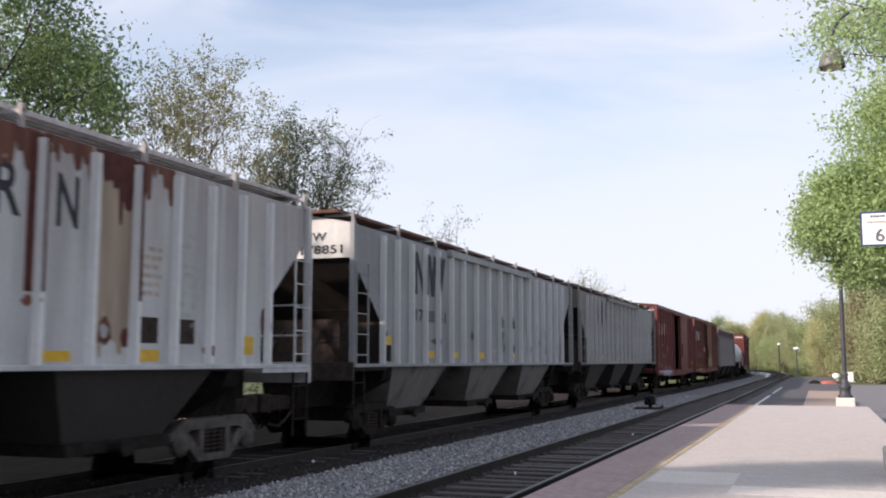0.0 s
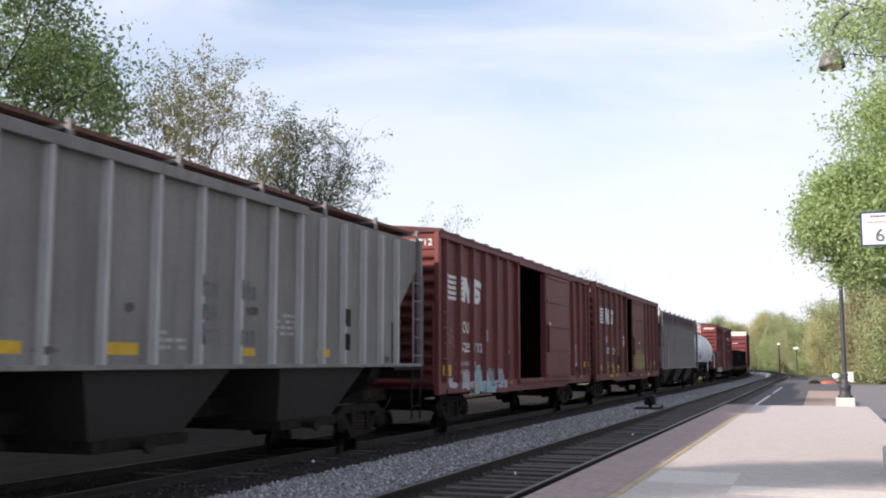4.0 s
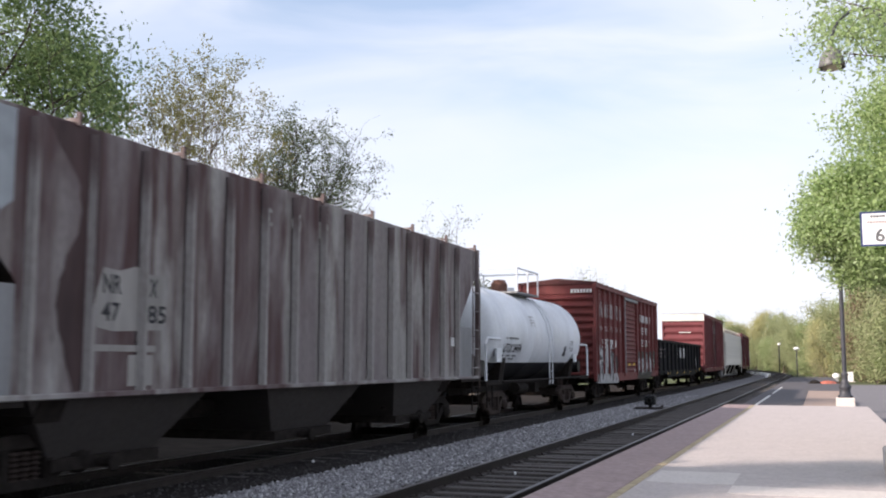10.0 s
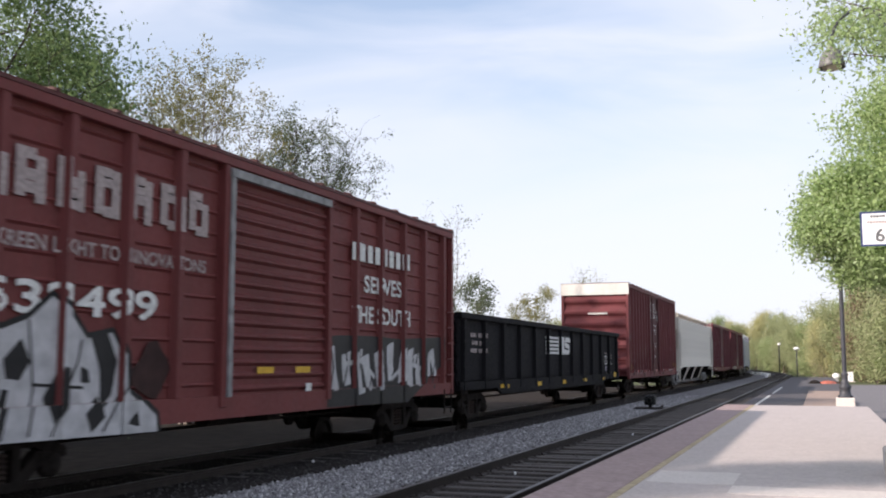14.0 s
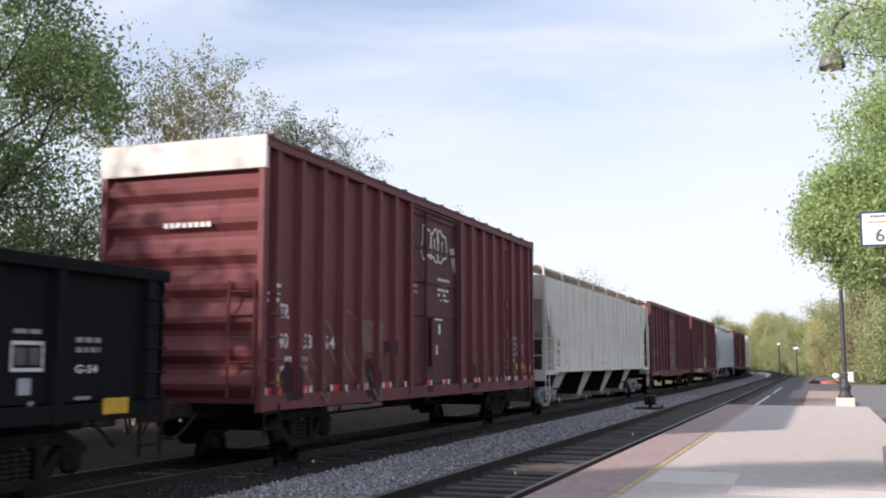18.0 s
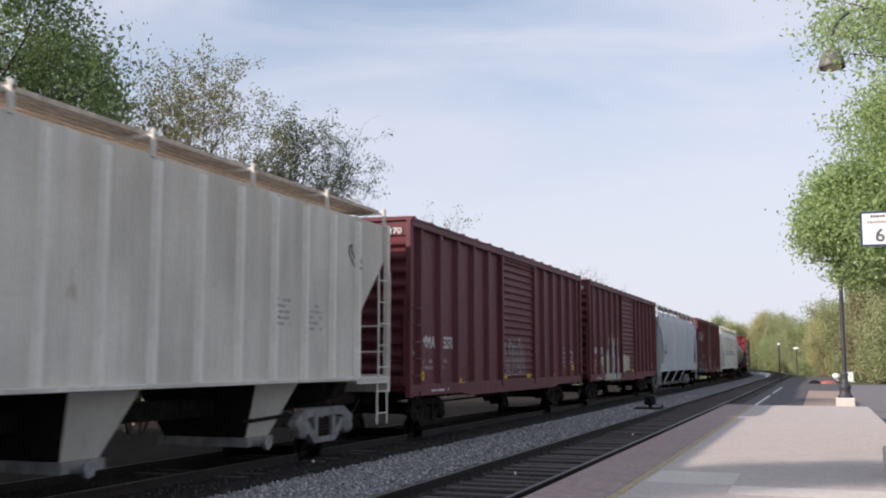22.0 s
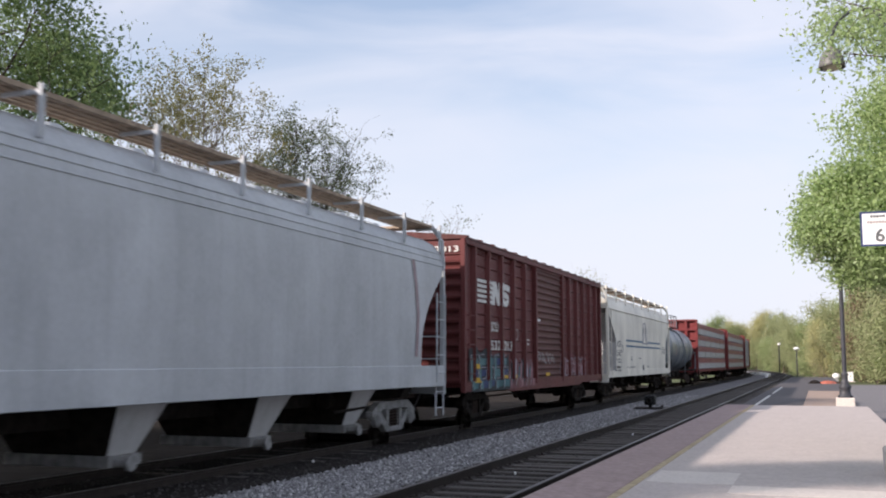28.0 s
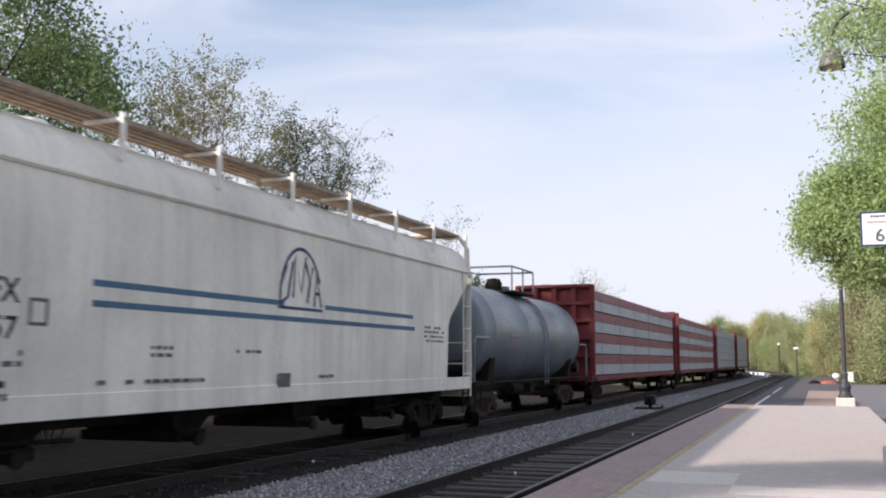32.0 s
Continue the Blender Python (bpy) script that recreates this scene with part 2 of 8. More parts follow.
M["rust_post"] = plain("rusted_post", (0.085, 0.026, 0.022), 0.8, 0.0, 6, 0.3, 0.2)
M["rust_brown"] = plain("brown_rust", (0.145, 0.062, 0.042), 0.8, 0.0, 5, 0.4, 0.2, (1, 1, 0.3))
M["rust_tan"] = plain("tan_rust_wash", (0.36, 0.28, 0.21), 0.8, 0.0, 3, 0.35, 0.1, (1, 1, 0.2))
M["rust_pale"] = plain("pale_rusty_lettering", (0.42, 0.35, 0.28), 0.8, 0.0, 8, 0.3, 0.1)
M["grime_red"] = plain("dark_brown_grime", (0.045, 0.022, 0.02), 0.8, 0.0, 5, 0.4, 0.1)
M["dust_red"] = plain("dusty_faded_maroon", (0.155, 0.072, 0.066), 0.85, 0.0, 4, 0.4, 0.1, (1, 1, 0.4))
M["grime"] = plain("grey_grime", (0.115, 0.105, 0.10), 0.8, 0.0, 5, 0.4, 0.1)
M["asphalt"] = plain("asphalt", (0.105, 0.098, 0.102), 0.9, 0.0, 30, 0.25, 0.5)
M["old_asphalt"] = plain("worn_platform_surface", (0.48, 0.425, 0.40), 0.9, 0.0, 22, 0.14, 0.35)
M["concrete"] = plain("concrete", (0.60, 0.545, 0.505), 0.85, 0.0, 20, 0.12, 0.25)
M["brick_strip"] = plain("red_edge_pavers", (0.34, 0.255, 0.245), 0.9, 0.0, 14, 0.2, 0.3)
M["line_yellow"] = plain("worn_yellow_line", (0.42, 0.335, 0.21), 0.8, 0.0, 7, 0.25, 0.1)
M["line_white"] = plain("worn_white_line", (0.62, 0.61, 0.58), 0.8, 0.0, 7, 0.2, 0.1)
M["lamp_iron"] = plain("dark_iron_paint", (0.06, 0.062, 0.07), 0.5, 0.2, 8, 0.2, 0.1)
M["lamp_shade"] = plain("grey_enamel", (0.15, 0.15, 0.145), 0.45, 0.1, 8, 0.15, 0.05)
M["glass_lamp"] = plain("frosted_glass", (0.65, 0.58, 0.42), 0.3, 0.0, 8, 0.1, 0.02)
M["sign_white"] = plain("white_enamel", (0.80, 0.80, 0.80), 0.4, 0.0, 8, 0.04, 0.02)
M["bark"] = plain("bark", (0.115, 0.09, 0.075), 0.95, 0.0, 12, 0.4, 0.7, (1, 1, 0.3))
M["bark_dark"] = plain("dark_bark", (0.05, 0.042, 0.038), 0.95, 0.0, 12, 0.4, 0.7, (1, 1, 0.3))
M["bark_pale"] = plain("pale_bark", (0.19, 0.16, 0.14), 0.95, 0.0, 12, 0.35, 0.7, (1, 1, 0.3))
M["leaf_dark"] = islands("dark_green_leaves", [(0.136, 0.205, 0.085), (0.192, 0.279, 0.111), (0.264, 0.353, 0.145), (0.16, 0.23, 0.111)], 0.6, 0, 0.3, 0.5)
M["leaf_olive"] = islands("olive_spring_leaves", [(0.22, 0.21, 0.085), (0.31, 0.28, 0.115), (0.17, 0.175, 0.08), (0.26, 0.26, 0.10)], 0.6, 0, 0.3, 0.45)
M["leaf_bush"] = islands("bush_leaves", [(0.096, 0.127, 0.072), (0.136, 0.168, 0.09), (0.088, 0.115, 0.072), (0.152, 0.172, 0.108)], 0.6, 0, 0.3, 0.4)
M["leaf_fresh"] = islands("fresh_green_leaves", [(0.324, 0.44, 0.179), (0.432, 0.55, 0.263), (0.27, 0.37, 0.147), (0.504, 0.61, 0.357)], 0.55, 0, 0.3, 0.5)
M["leaf_far"] = islands("far_spring_leaves", [(0.28, 0.32, 0.16), (0.36, 0.39, 0.21), (0.25, 0.29, 0.14), (0.38, 0.38, 0.23)], 0.7, 0, 0.2, 0.3)
M["leaf_far_dark"] = islands("far_green_leaves", [(0.24, 0.31, 0.14), (0.31, 0.37, 0.17), (0.21, 0.27, 0.12), (0.34, 0.37, 0.20)], 0.7, 0, 0.2, 0.3)
M["leaf_far_gold"] = islands("yellow_green_spring_leaves", [(0.40, 0.40, 0.18), (0.48, 0.45, 0.24), (0.35, 0.36, 0.16), (0.44, 0.42, 0.27)], 0.7, 0, 0.2, 0.3)
M["leaf_russet"] = islands("russet_twigs", [(0.22, 0.15, 0.11), (0.30, 0.22, 0.15), (0.26, 0.24, 0.14), (0.19, 0.13, 0.10)], 0.7, 0, 0.2, 0.3)

for key in ("shaded_bed", "ballast_dark", "dirt", "steel_dark", "steel_brown", "inside"):
    M[key].node_tree.nodes["Principled BSDF"].inputs["Specular IOR Level"].default_value = 0.04


# ---------------------------------------------------------------- mesh helpers
def bx(bm, x0, x1, y0, y1, z0, z1):
    v = [bm.verts.new((x, y, z)) for z in (z0, z1) for y in (y0, y1) for x in (x0, x1)]
    for f in ((0, 2, 3, 1), (4, 5, 7, 6), (0, 1, 5, 4), (2, 6, 7, 3), (0, 4, 6, 2), (1, 3, 7, 5)):
        bm.faces.new([v[i] for i in f])


def prism(bm, pts, axis, a, b):
    """A polygon of (u, v) drawn out along one axis from a to b."""
    put = {"x": lambda u, v, w: (w, u, v), "y": lambda u, v, w: (u, w, v), "z": lambda u, v, w: (u, v, w)}[axis]
    lo = [bm.verts.new(put(u, v, a)) for u, v in pts]
    hi = [bm.verts.new(put(u, v, b)) for u, v in pts]
    bm.faces.new(lo[::-1])
    bm.faces.new(hi)
    n = len(pts)
    for i in range(n):
        bm.faces.new((lo[i], lo[(i + 1) % n], hi[(i + 1) % n], hi[i]))


def tube(bm, p, q, r, n=6, r2=None):
    p, q = Vector(p), Vector(q)
    d = (q - p).normalized()
    u = d.orthogonal().normalized()
    w = d.cross(u)
    r2 = r if r2 is None else r2
    lo = [bm.verts.new(p + (u * math.cos(i * math.tau / n) + w * math.sin(i * math.tau / n)) * r) for i in range(n)]
    hi = [bm.verts.new(q + (u * math.cos(i * math.tau / n) + w * math.sin(i * math.tau / n)) * r2) for i in range(n)]
    bm.faces.new(lo[::-1])
    bm.faces.new(hi)
    for i in range(n):
        bm.faces.new((lo[i], lo[(i + 1) % n], hi[(i + 1) % n], hi[i]))


def pipe(bm, pts, r, n=6):
    """One bent pipe through the points."""
    pts = [Vector(p) for p in pts]
    rings, u = [], None
    for i, p in enumerate(pts):
        d = (pts[min(i + 1, len(pts) - 1)] - pts[max(i - 1, 0)]).normalized()
        u = d.orthogonal().normalized() if u is None else (u - d * u.dot(d)).normalized()
        w = d.cross(u)
        rings.append([bm.verts.new(p + (u * math.cos(k * math.tau / n) + w * math.sin(k * math.tau / n)) * r) for k in range(n)])
    for a, b in zip(rings, rings[1:]):
        for k in range(n):
            bm.faces.new((a[k], a[(k + 1) % n], b[(k + 1) % n], b[k]))
    bm.faces.new(rings[0][::-1])
    bm.faces.new(rings[-1])


def lathe(bm, prof, n=24, axis="z", at=(0, 0, 0), a0=0.0, a1=math.tau):
    """A profile of (radius, along) turned about an axis."""
    full = a1 - a0 > math.tau - 1e-6
    k = n if full else n + 1
    rings = []
    for r, h in prof:
        ring = []
        for i in range(k):
            a = a0 + (a1 - a0) * i / n
            c, s = r * math.cos(a), r * math.sin(a)
            p = {"z": (c, s, h), "y": (c, h, s), "x": (h, c, s)}[axis]
            ring.append(bm.verts.new((p[0] + at[0], p[1] + at[1], p[2] + at[2])))
        rings.append(ring)
    for ra, rb in zip(rings, rings[1:]):
        for i in range(k if full else k - 1):
            bm.faces.new((ra[i], ra[(i + 1) % k], rb[(i + 1) % k], rb[i]))
    return rings


def soften(bm, width=0.012):
    bmesh.ops.bevel(bm, geom=bm.edges[:], offset=width, segments=1, affect="EDGES", clamp_overlap=True)


def mesh_of(name, bm, material, smooth=False):
    bmesh.ops.recalc_face_normals(bm, faces=bm.faces[:])
    me = bpy.data.meshes.new(name)
    bm.to_mesh(me)
    bm.free()
    me.materials.append(material)
    if smooth:
        for p in me.polygons:
            p.use_smooth = True
    return me


def part(name, bm, material, parent=None, label="", smooth=False):
    ob = new(name, mesh_of(name, bm, material, smooth))
    ob.parent = parent
    if label:
        ob["label"] = label
    return ob


def piece(name, me, parent, m):
    ob = new(name, me)
    ob.parent = parent
    ob.matrix_local = m
    return ob


def thing(name, label, category, group="", kind="", m=None):
    ob = new(name)
    ob.empty_display_size = 0.3
    if m is not None:
        ob.matrix_world = m
    return tagged(ob, label, category, group, kind)


def box_part(name, dims, material, parent, label="", bevel=0.0):
    bm = bmesh.new()
    bx(bm, *dims)
    if bevel:
        soften(bm, bevel)
    return part(name, bm, material, parent, label)


# ---------------------------------------------------------------- the line of the rails
BEND_AT, BEND_R = 112.0, 500.0
FAR_TRACK, NEAR_TRACK = -9.42, -4.30


def along(a, off):
    """Place and heading at a metres up the line, off metres beside the straight's axis."""
    if a <= BEND_AT:
        return off, a, 0.0
    th = (a - BEND_AT) / BEND_R
    return off - (BEND_R + off) * (1 - math.cos(th)), BEND_AT + (BEND_R + off) * math.sin(th), th


def strip(name, pts_lo_hi, material, a0, a1, parent=None, label="", step=4.0):
    """A cross-section of (offset, height) carried along the line."""
    bm = bmesh.new()
    n = max(2, int((a1 - a0) / step) + 1)
    rows = []
    for i in range(n):
        a = a0 + (a1 - a0) * i / (n - 1)
        row = []
        for off, z in pts_lo_hi:
            x, y, _ = along(a, off)
            row.append(bm.verts.new((x, y, z)))
        rows.append(row)
    k = len(pts_lo_hi)
    for ra, rb in zip(rows, rows[1:]):
        for i in range(k):
            bm.faces.new((ra[i], ra[(i + 1) % k], rb[(i + 1) % k], rb[i]))
    bm.faces.new(rows[0][::-1])
    bm.faces.new(rows[-1])
    return part(name, bm, material, parent, label)


# ---------------------------------------------------------------- ground, tracks, platform
bm = bmesh.new()
bx(bm, -1500, 1500, -800, 2500, -1.2, -0.62)
tagged(part("ground", bm, M["ground"]), "rough grassy ground beside the railway", "ground", kind="structure")
bm = bmesh.new()
bx(bm, -24, -12.2, -40, 92, -0.7, -0.50)
tagged(part("ground_dirt", bm, M["dirt"]), "bare dirt and gravel strip beyond the tracks", "ground", kind="structure")
tagged(strip("ballast_bed", [(-7.75, -0.6), (-7.7, -0.20), (-7.6, -0.17), (-6.2, -0.17), (-5.9, -0.20), (-2.95, -0.20), (-2.9, -0.6)],
             M["ballast_bed"], -40, 330), "grey crushed-stone bed under both tracks", "ballast", kind="structure")
tagged(strip("cinder_bed", [(-12.6, -0.6), (-11.6, -0.21), (-7.7, -0.21), (-7.65, -0.6)], M["shaded_bed"], -40, 330), "dark bed under the far track, shade included in its colour", "ballast", kind="structure")
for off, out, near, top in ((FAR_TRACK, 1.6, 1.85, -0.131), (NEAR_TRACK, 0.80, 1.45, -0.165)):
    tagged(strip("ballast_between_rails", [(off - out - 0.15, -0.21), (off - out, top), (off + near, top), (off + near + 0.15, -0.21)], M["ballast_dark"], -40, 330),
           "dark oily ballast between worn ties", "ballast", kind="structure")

HEAD = [(-0.07, -0.17), (0.07, -0.17), (0.07, -0.15), (0.012, -0.13), (0.012, -0.045), (0.036, -0.035), (0.036, -0.004),
        (-0.036, -0.004), (-0.036, -0.035), (-0.012, -0.045), (-0.012, -0.13), (-0.07, -0.15)]
tie_bm = bmesh.new()
bx(tie_bm, -1.28, 1.28, -0.11, 0.11, -0.33, -0.135)
soften(tie_bm, 0.015)
TIE = mesh_of("tie", tie_bm, M["tie"])
plate_bm = bmesh.new()
for sx in (-0.7525, 0.7525):
    bx(plate_bm, sx - 0.16, sx + 0.16, -0.09, 0.09, -0.137, -0.125)
    for dx in (-0.1, 0.1):
        bx(plate_bm, sx + dx - 0.012, sx + dx + 0.012, -0.05, -0.025, -0.13, -0.105)
PLATE = mesh_of("tie_plate", plate_bm, M["rail"])
for title, off, far in (("track_1", FAR_TRACK, True), ("track_2", NEAR_TRACK, False)):
    tr = thing(title, "railway track of worn steel rails on dark wooden ties", "railway track", kind="structure")
    for side in (-0.7525, 0.7525):
        strip("rail", [(off + side + u, v) for u, v in HEAD], M["rail"], -40, 330, tr, "brown rail with a worn head", 3.0)
        strip("rail_head", [(off + side - 0.03, -0.004), (off + side + 0.03, -0.004), (off + side + 0.026, 0.0), (off + side - 0.026, 0.0)],
              M["rail_top"], -40, 330, tr, "bright worn running surface", 3.0)
    rnd = random.Random(11)
    for i in range(170):
        a = 4.0 + i * 0.53
        x, y, h = along(a, off)
        m = Matrix.Translation((x, y, rnd.uniform(-0.012, 0.008))) @ Matrix.Rotation(h + rnd.uniform(-0.015, 0.015), 4, "Z")
        piece("tie", TIE, tr, m)
    bm = bmesh.new()
    for i in range(440):
        if 0 <= i - 76 < 170:
            continue
        x, y, h = along(4.0 + (i - 76) * 0.53, off)
        m = Matrix.Translation((x, y, 0)) @ Matrix.Rotation(h, 4, "Z")
        v = [bm.verts.new(m @ Vector((sx * 1.28, sy * 0.11, z))) for z in (-0.3, -0.135) for sy in (-1, 1) for sx in (-1, 1)]
        for f in ((4, 5, 7, 6), (0, 1, 5, 4), (2, 6, 7, 3), (0, 4, 6, 2), (1, 3, 7, 5)):
            bm.faces.new([v[k] for k in f])
    tagged(part("far_ties", bm, M["tie"], tr), kind="stuff")
    if not far:
        for i in range(60):
            piece("tie_plate", PLATE, tr, Matrix.Translation((off, 6.0 + 0.12 + i * 0.53, 0.0)))


def stones(name, count, x0, x1, y0, y1, z, size, seed, material, label, bias=1.6):
    """Broken stones, denser towards y0."""
    rs = np.random.RandomState(seed)
    base = np.array([(1, 0, 0), (-1, 0, 0), (0, 1, 0), (0, -1, 0), (0, 0, 1), (0, 0, -1)], float)
    tri = np.array([(0, 2, 4), (2, 1, 4), (1, 3, 4), (3, 0, 4), (2, 0, 5), (1, 2, 5), (3, 1, 5), (0, 3, 5)])
    c = np.stack([rs.uniform(x0, x1, count), y0 + (y1 - y0) * rs.uniform(0, 1, count) ** bias, z + rs.uniform(-0.01, 0.012, count)], 1)
    s = size * rs.uniform(0.55, 1.35, (count, 1, 1)) * rs.uniform(0.6, 1.15, (count, 6, 3))
    ang = rs.uniform(0, math.tau, count)
    v = base[None] * s
    v += rs.uniform(-0.3, 0.3, (count, 6, 3)) * size
    ca, sa = np.cos(ang)[:, None], np.sin(ang)[:, None]
    v = np.stack([v[..., 0] * ca - v[..., 1] * sa, v[..., 0] * sa + v[..., 1] * ca, v[..., 2] * 0.75], -1) + c[:, None]
    f = tri[None] + (np.arange(count) * 6)[:, None, None]
    me = bpy.data.meshes.new(name)
    me.from_pydata(v.reshape(-1, 3).tolist(), [], f.reshape(-1, 3).tolist())
    me.materials.append(material)
    return tagged(new(name, me), label, "ballast", kind="stuff")


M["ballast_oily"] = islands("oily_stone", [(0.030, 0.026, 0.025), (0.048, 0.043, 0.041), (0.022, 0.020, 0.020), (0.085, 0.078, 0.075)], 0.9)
stones("ballast_stones", 46000, -7.55, -5.12, 6.5, 55, -0.165, 0.030, 3, M["ballast"], "grey crushed ballast stones between the two tracks", 1.9)
stones("track_stones", 16000, -5.1, -2.95, 4.5, 40, -0.168, 0.026, 4, M["ballast_oily"], "dark dirty ballast stones between the ties", 1.7)
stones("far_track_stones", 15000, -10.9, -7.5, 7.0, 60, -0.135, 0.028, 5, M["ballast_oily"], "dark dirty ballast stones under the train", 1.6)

PZ = 0.25
bm = bmesh.new()
bx(bm, -2.78, 1.30, -12, 33.4, -0.75, PZ)
tagged(part("platform", bm, M["old_asphalt"]), "low station platform with a worn grey surface", "platform", kind="structure")
bm = bmesh.new()
bx(bm, -2.83, -2.05, -12, 33.45, PZ - 0.16, PZ + 0.008)
soften(bm, 0.006)
tagged(part("platform_edge", bm, M["brick_strip"]), "faded reddish strip along the platform edge", "platform edge", kind="structure")
bm = bmesh.new()
bx(bm, -2.04, -1.95, -12, 33.4, PZ - 0.01, PZ + 0.006)
tagged(part("yellow_line", bm, M["line_yellow"]), "worn yellow safety line on the platform", "painted line", kind="structure")
for x0, x1, y0, y1 in ((-1.90, -0.95, 11.75, 13.0), (-0.95, 1.28, 11.0, 11.7)):
    bm = bmesh.new()
    bx(bm, x0, x1, y0, y1, PZ - 0.02, PZ + 0.005)
    tagged(part("platform_patch", bm, M["concrete"]), "paler repaired strip across the platform", "patch", kind="structure")
bm = bmesh.new()
bx(bm, -2.75, 1.2, 33.4, 110, -0.75, 0.03)
tagged(part("path", bm, M["asphalt"]), "dark asphalt path beyond the platform end", "path", kind="structure")
for y0, y1 in ((33.6, 50.0), (53.0, 66.0)):
    bm = bmesh.new()
    bx(bm, -2.30, -2.19, y0, y1, 0.0, 0.036)
    tagged(part("edge_line", bm, M["line_white"]), "white edge line on the asphalt path", "painted line", kind="structure")
M["tan_paver"] = plain("tan_pavers", (0.36, 0.27, 0.22), 0.9, 0.0, 14, 0.2, 0.3)
bm = bmesh.new()
bx(bm, -0.62, 1.0, 33.45, 58, -0.4, 0.05)
tagged(part("paver_walk", bm, M["tan_paver"]), "tan paved walk beyond the platform end", "pavement", kind="structure")
bm = bmesh.new()
bx(bm, 1.2, 14, -30, 82, -0.75, -0.12)
tagged(part("road", bm, M["road"]), "grey asphalt drive beside the platform", "road", kind="structure")


# ---------------------------------------------------------------- trucks of the cars
def truck_meshes(mat, key):
    d = {}
    b = bmesh.new()
    bx(b, -0.95, 0.95, -0.2, 0.2, 0.42, 0.68)
    bx(b, -0.25, 0.25, -0.25, 0.25, 0.66, 0.80)
    soften(b, 0.02)
    d["bolster"] = mesh_of("truck", b, mat)
    b = bmesh.new()
    prism(b, [(-1.12, 0.60), (-0.76, 0.79), (0.76, 0.79), (1.12, 0.60), (1.12, 0.50), (0.84, 0.53), (0.62, 0.65), (-0.62, 0.65), (-0.84, 0.53), (-1.12, 0.50)], "x", -0.08, 0.08)
    prism(b, [(-0.84, 0.54), (-0.40, 0.17), (0.40, 0.17), (0.84, 0.54), (0.66, 0.60), (0.30, 0.27), (-0.30, 0.27), (-0.66, 0.60)], "x", -0.07, 0.07)
    for y in (-0.34, 0.34):
        bx(b, -0.075, 0.075, y - 0.06, y + 0.06, 0.24, 0.67)
    for y in (-0.865, 0.865):
        bx(b, -0.09, 0.09, y - 0.17, y + 0.17, 0.44, 0.58)
    soften(b, 0.012)
    d["frame"] = mesh_of("side_frame", b, mat)
    b = bmesh.new()
    lathe(b, [(0.045 if k % 2 else 0.078, 0.27 + k * 0.03) for k in range(12)], 8, "z")
    d["springs"] = mesh_of("spring", b, M["steel_brown"])
    b = bmesh.new()
    lathe(b, [(0.0, 0.17), (0.06, 0.17), (0.11, 0.14), (0.145, 0.10), (0.145, 0.0), (0.0, 0.0)], 14, "x")
    d["cap"] = mesh_of("bearing_cap", b, mat, False)
    return d


b = bmesh.new()
for s in (-1, 1):
    lathe(b, [(0.0, s * 0.80), (0.10, s * 0.81), (0.13, s * 0.76), (0.30, s * 0.735), (0.35, s * 0.79), (0.42, s * 0.79), (0.425, s * 0.70), (0.445, s * 0.685),
              (0.445, s * 0.66), (0.35, s * 0.66), (0.30, s * 0.70), (0.09, s * 0.66)], 28, "x")
lathe(b, [(0.09, -0.9), (0.09, 0.9)], 10, "x")
for k in range(3):
    a = k * math.tau / 3
    for s in (-1, 1):
        bx(b, s * 0.80 - 0.02, s * 0.80 + 0.02, 0.2 * math.cos(a) - 0.03, 0.2 * math.cos(a) + 0.03, 0.2 * math.sin(a) - 0.03, 0.2 * math.sin(a) + 0.03)
WHEELSET = mesh_of("wheelset", b, M["wheel"])
TRUCKS = {"dark": truck_meshes(M["steel_dark"], "dark"), "brown": truck_meshes(M["steel_brown"], "brown"), "grey": truck_meshes(M["cast_grey"], "grey"), "tan": truck_meshes(M["steel_tan"], "tan")}
CARS = []


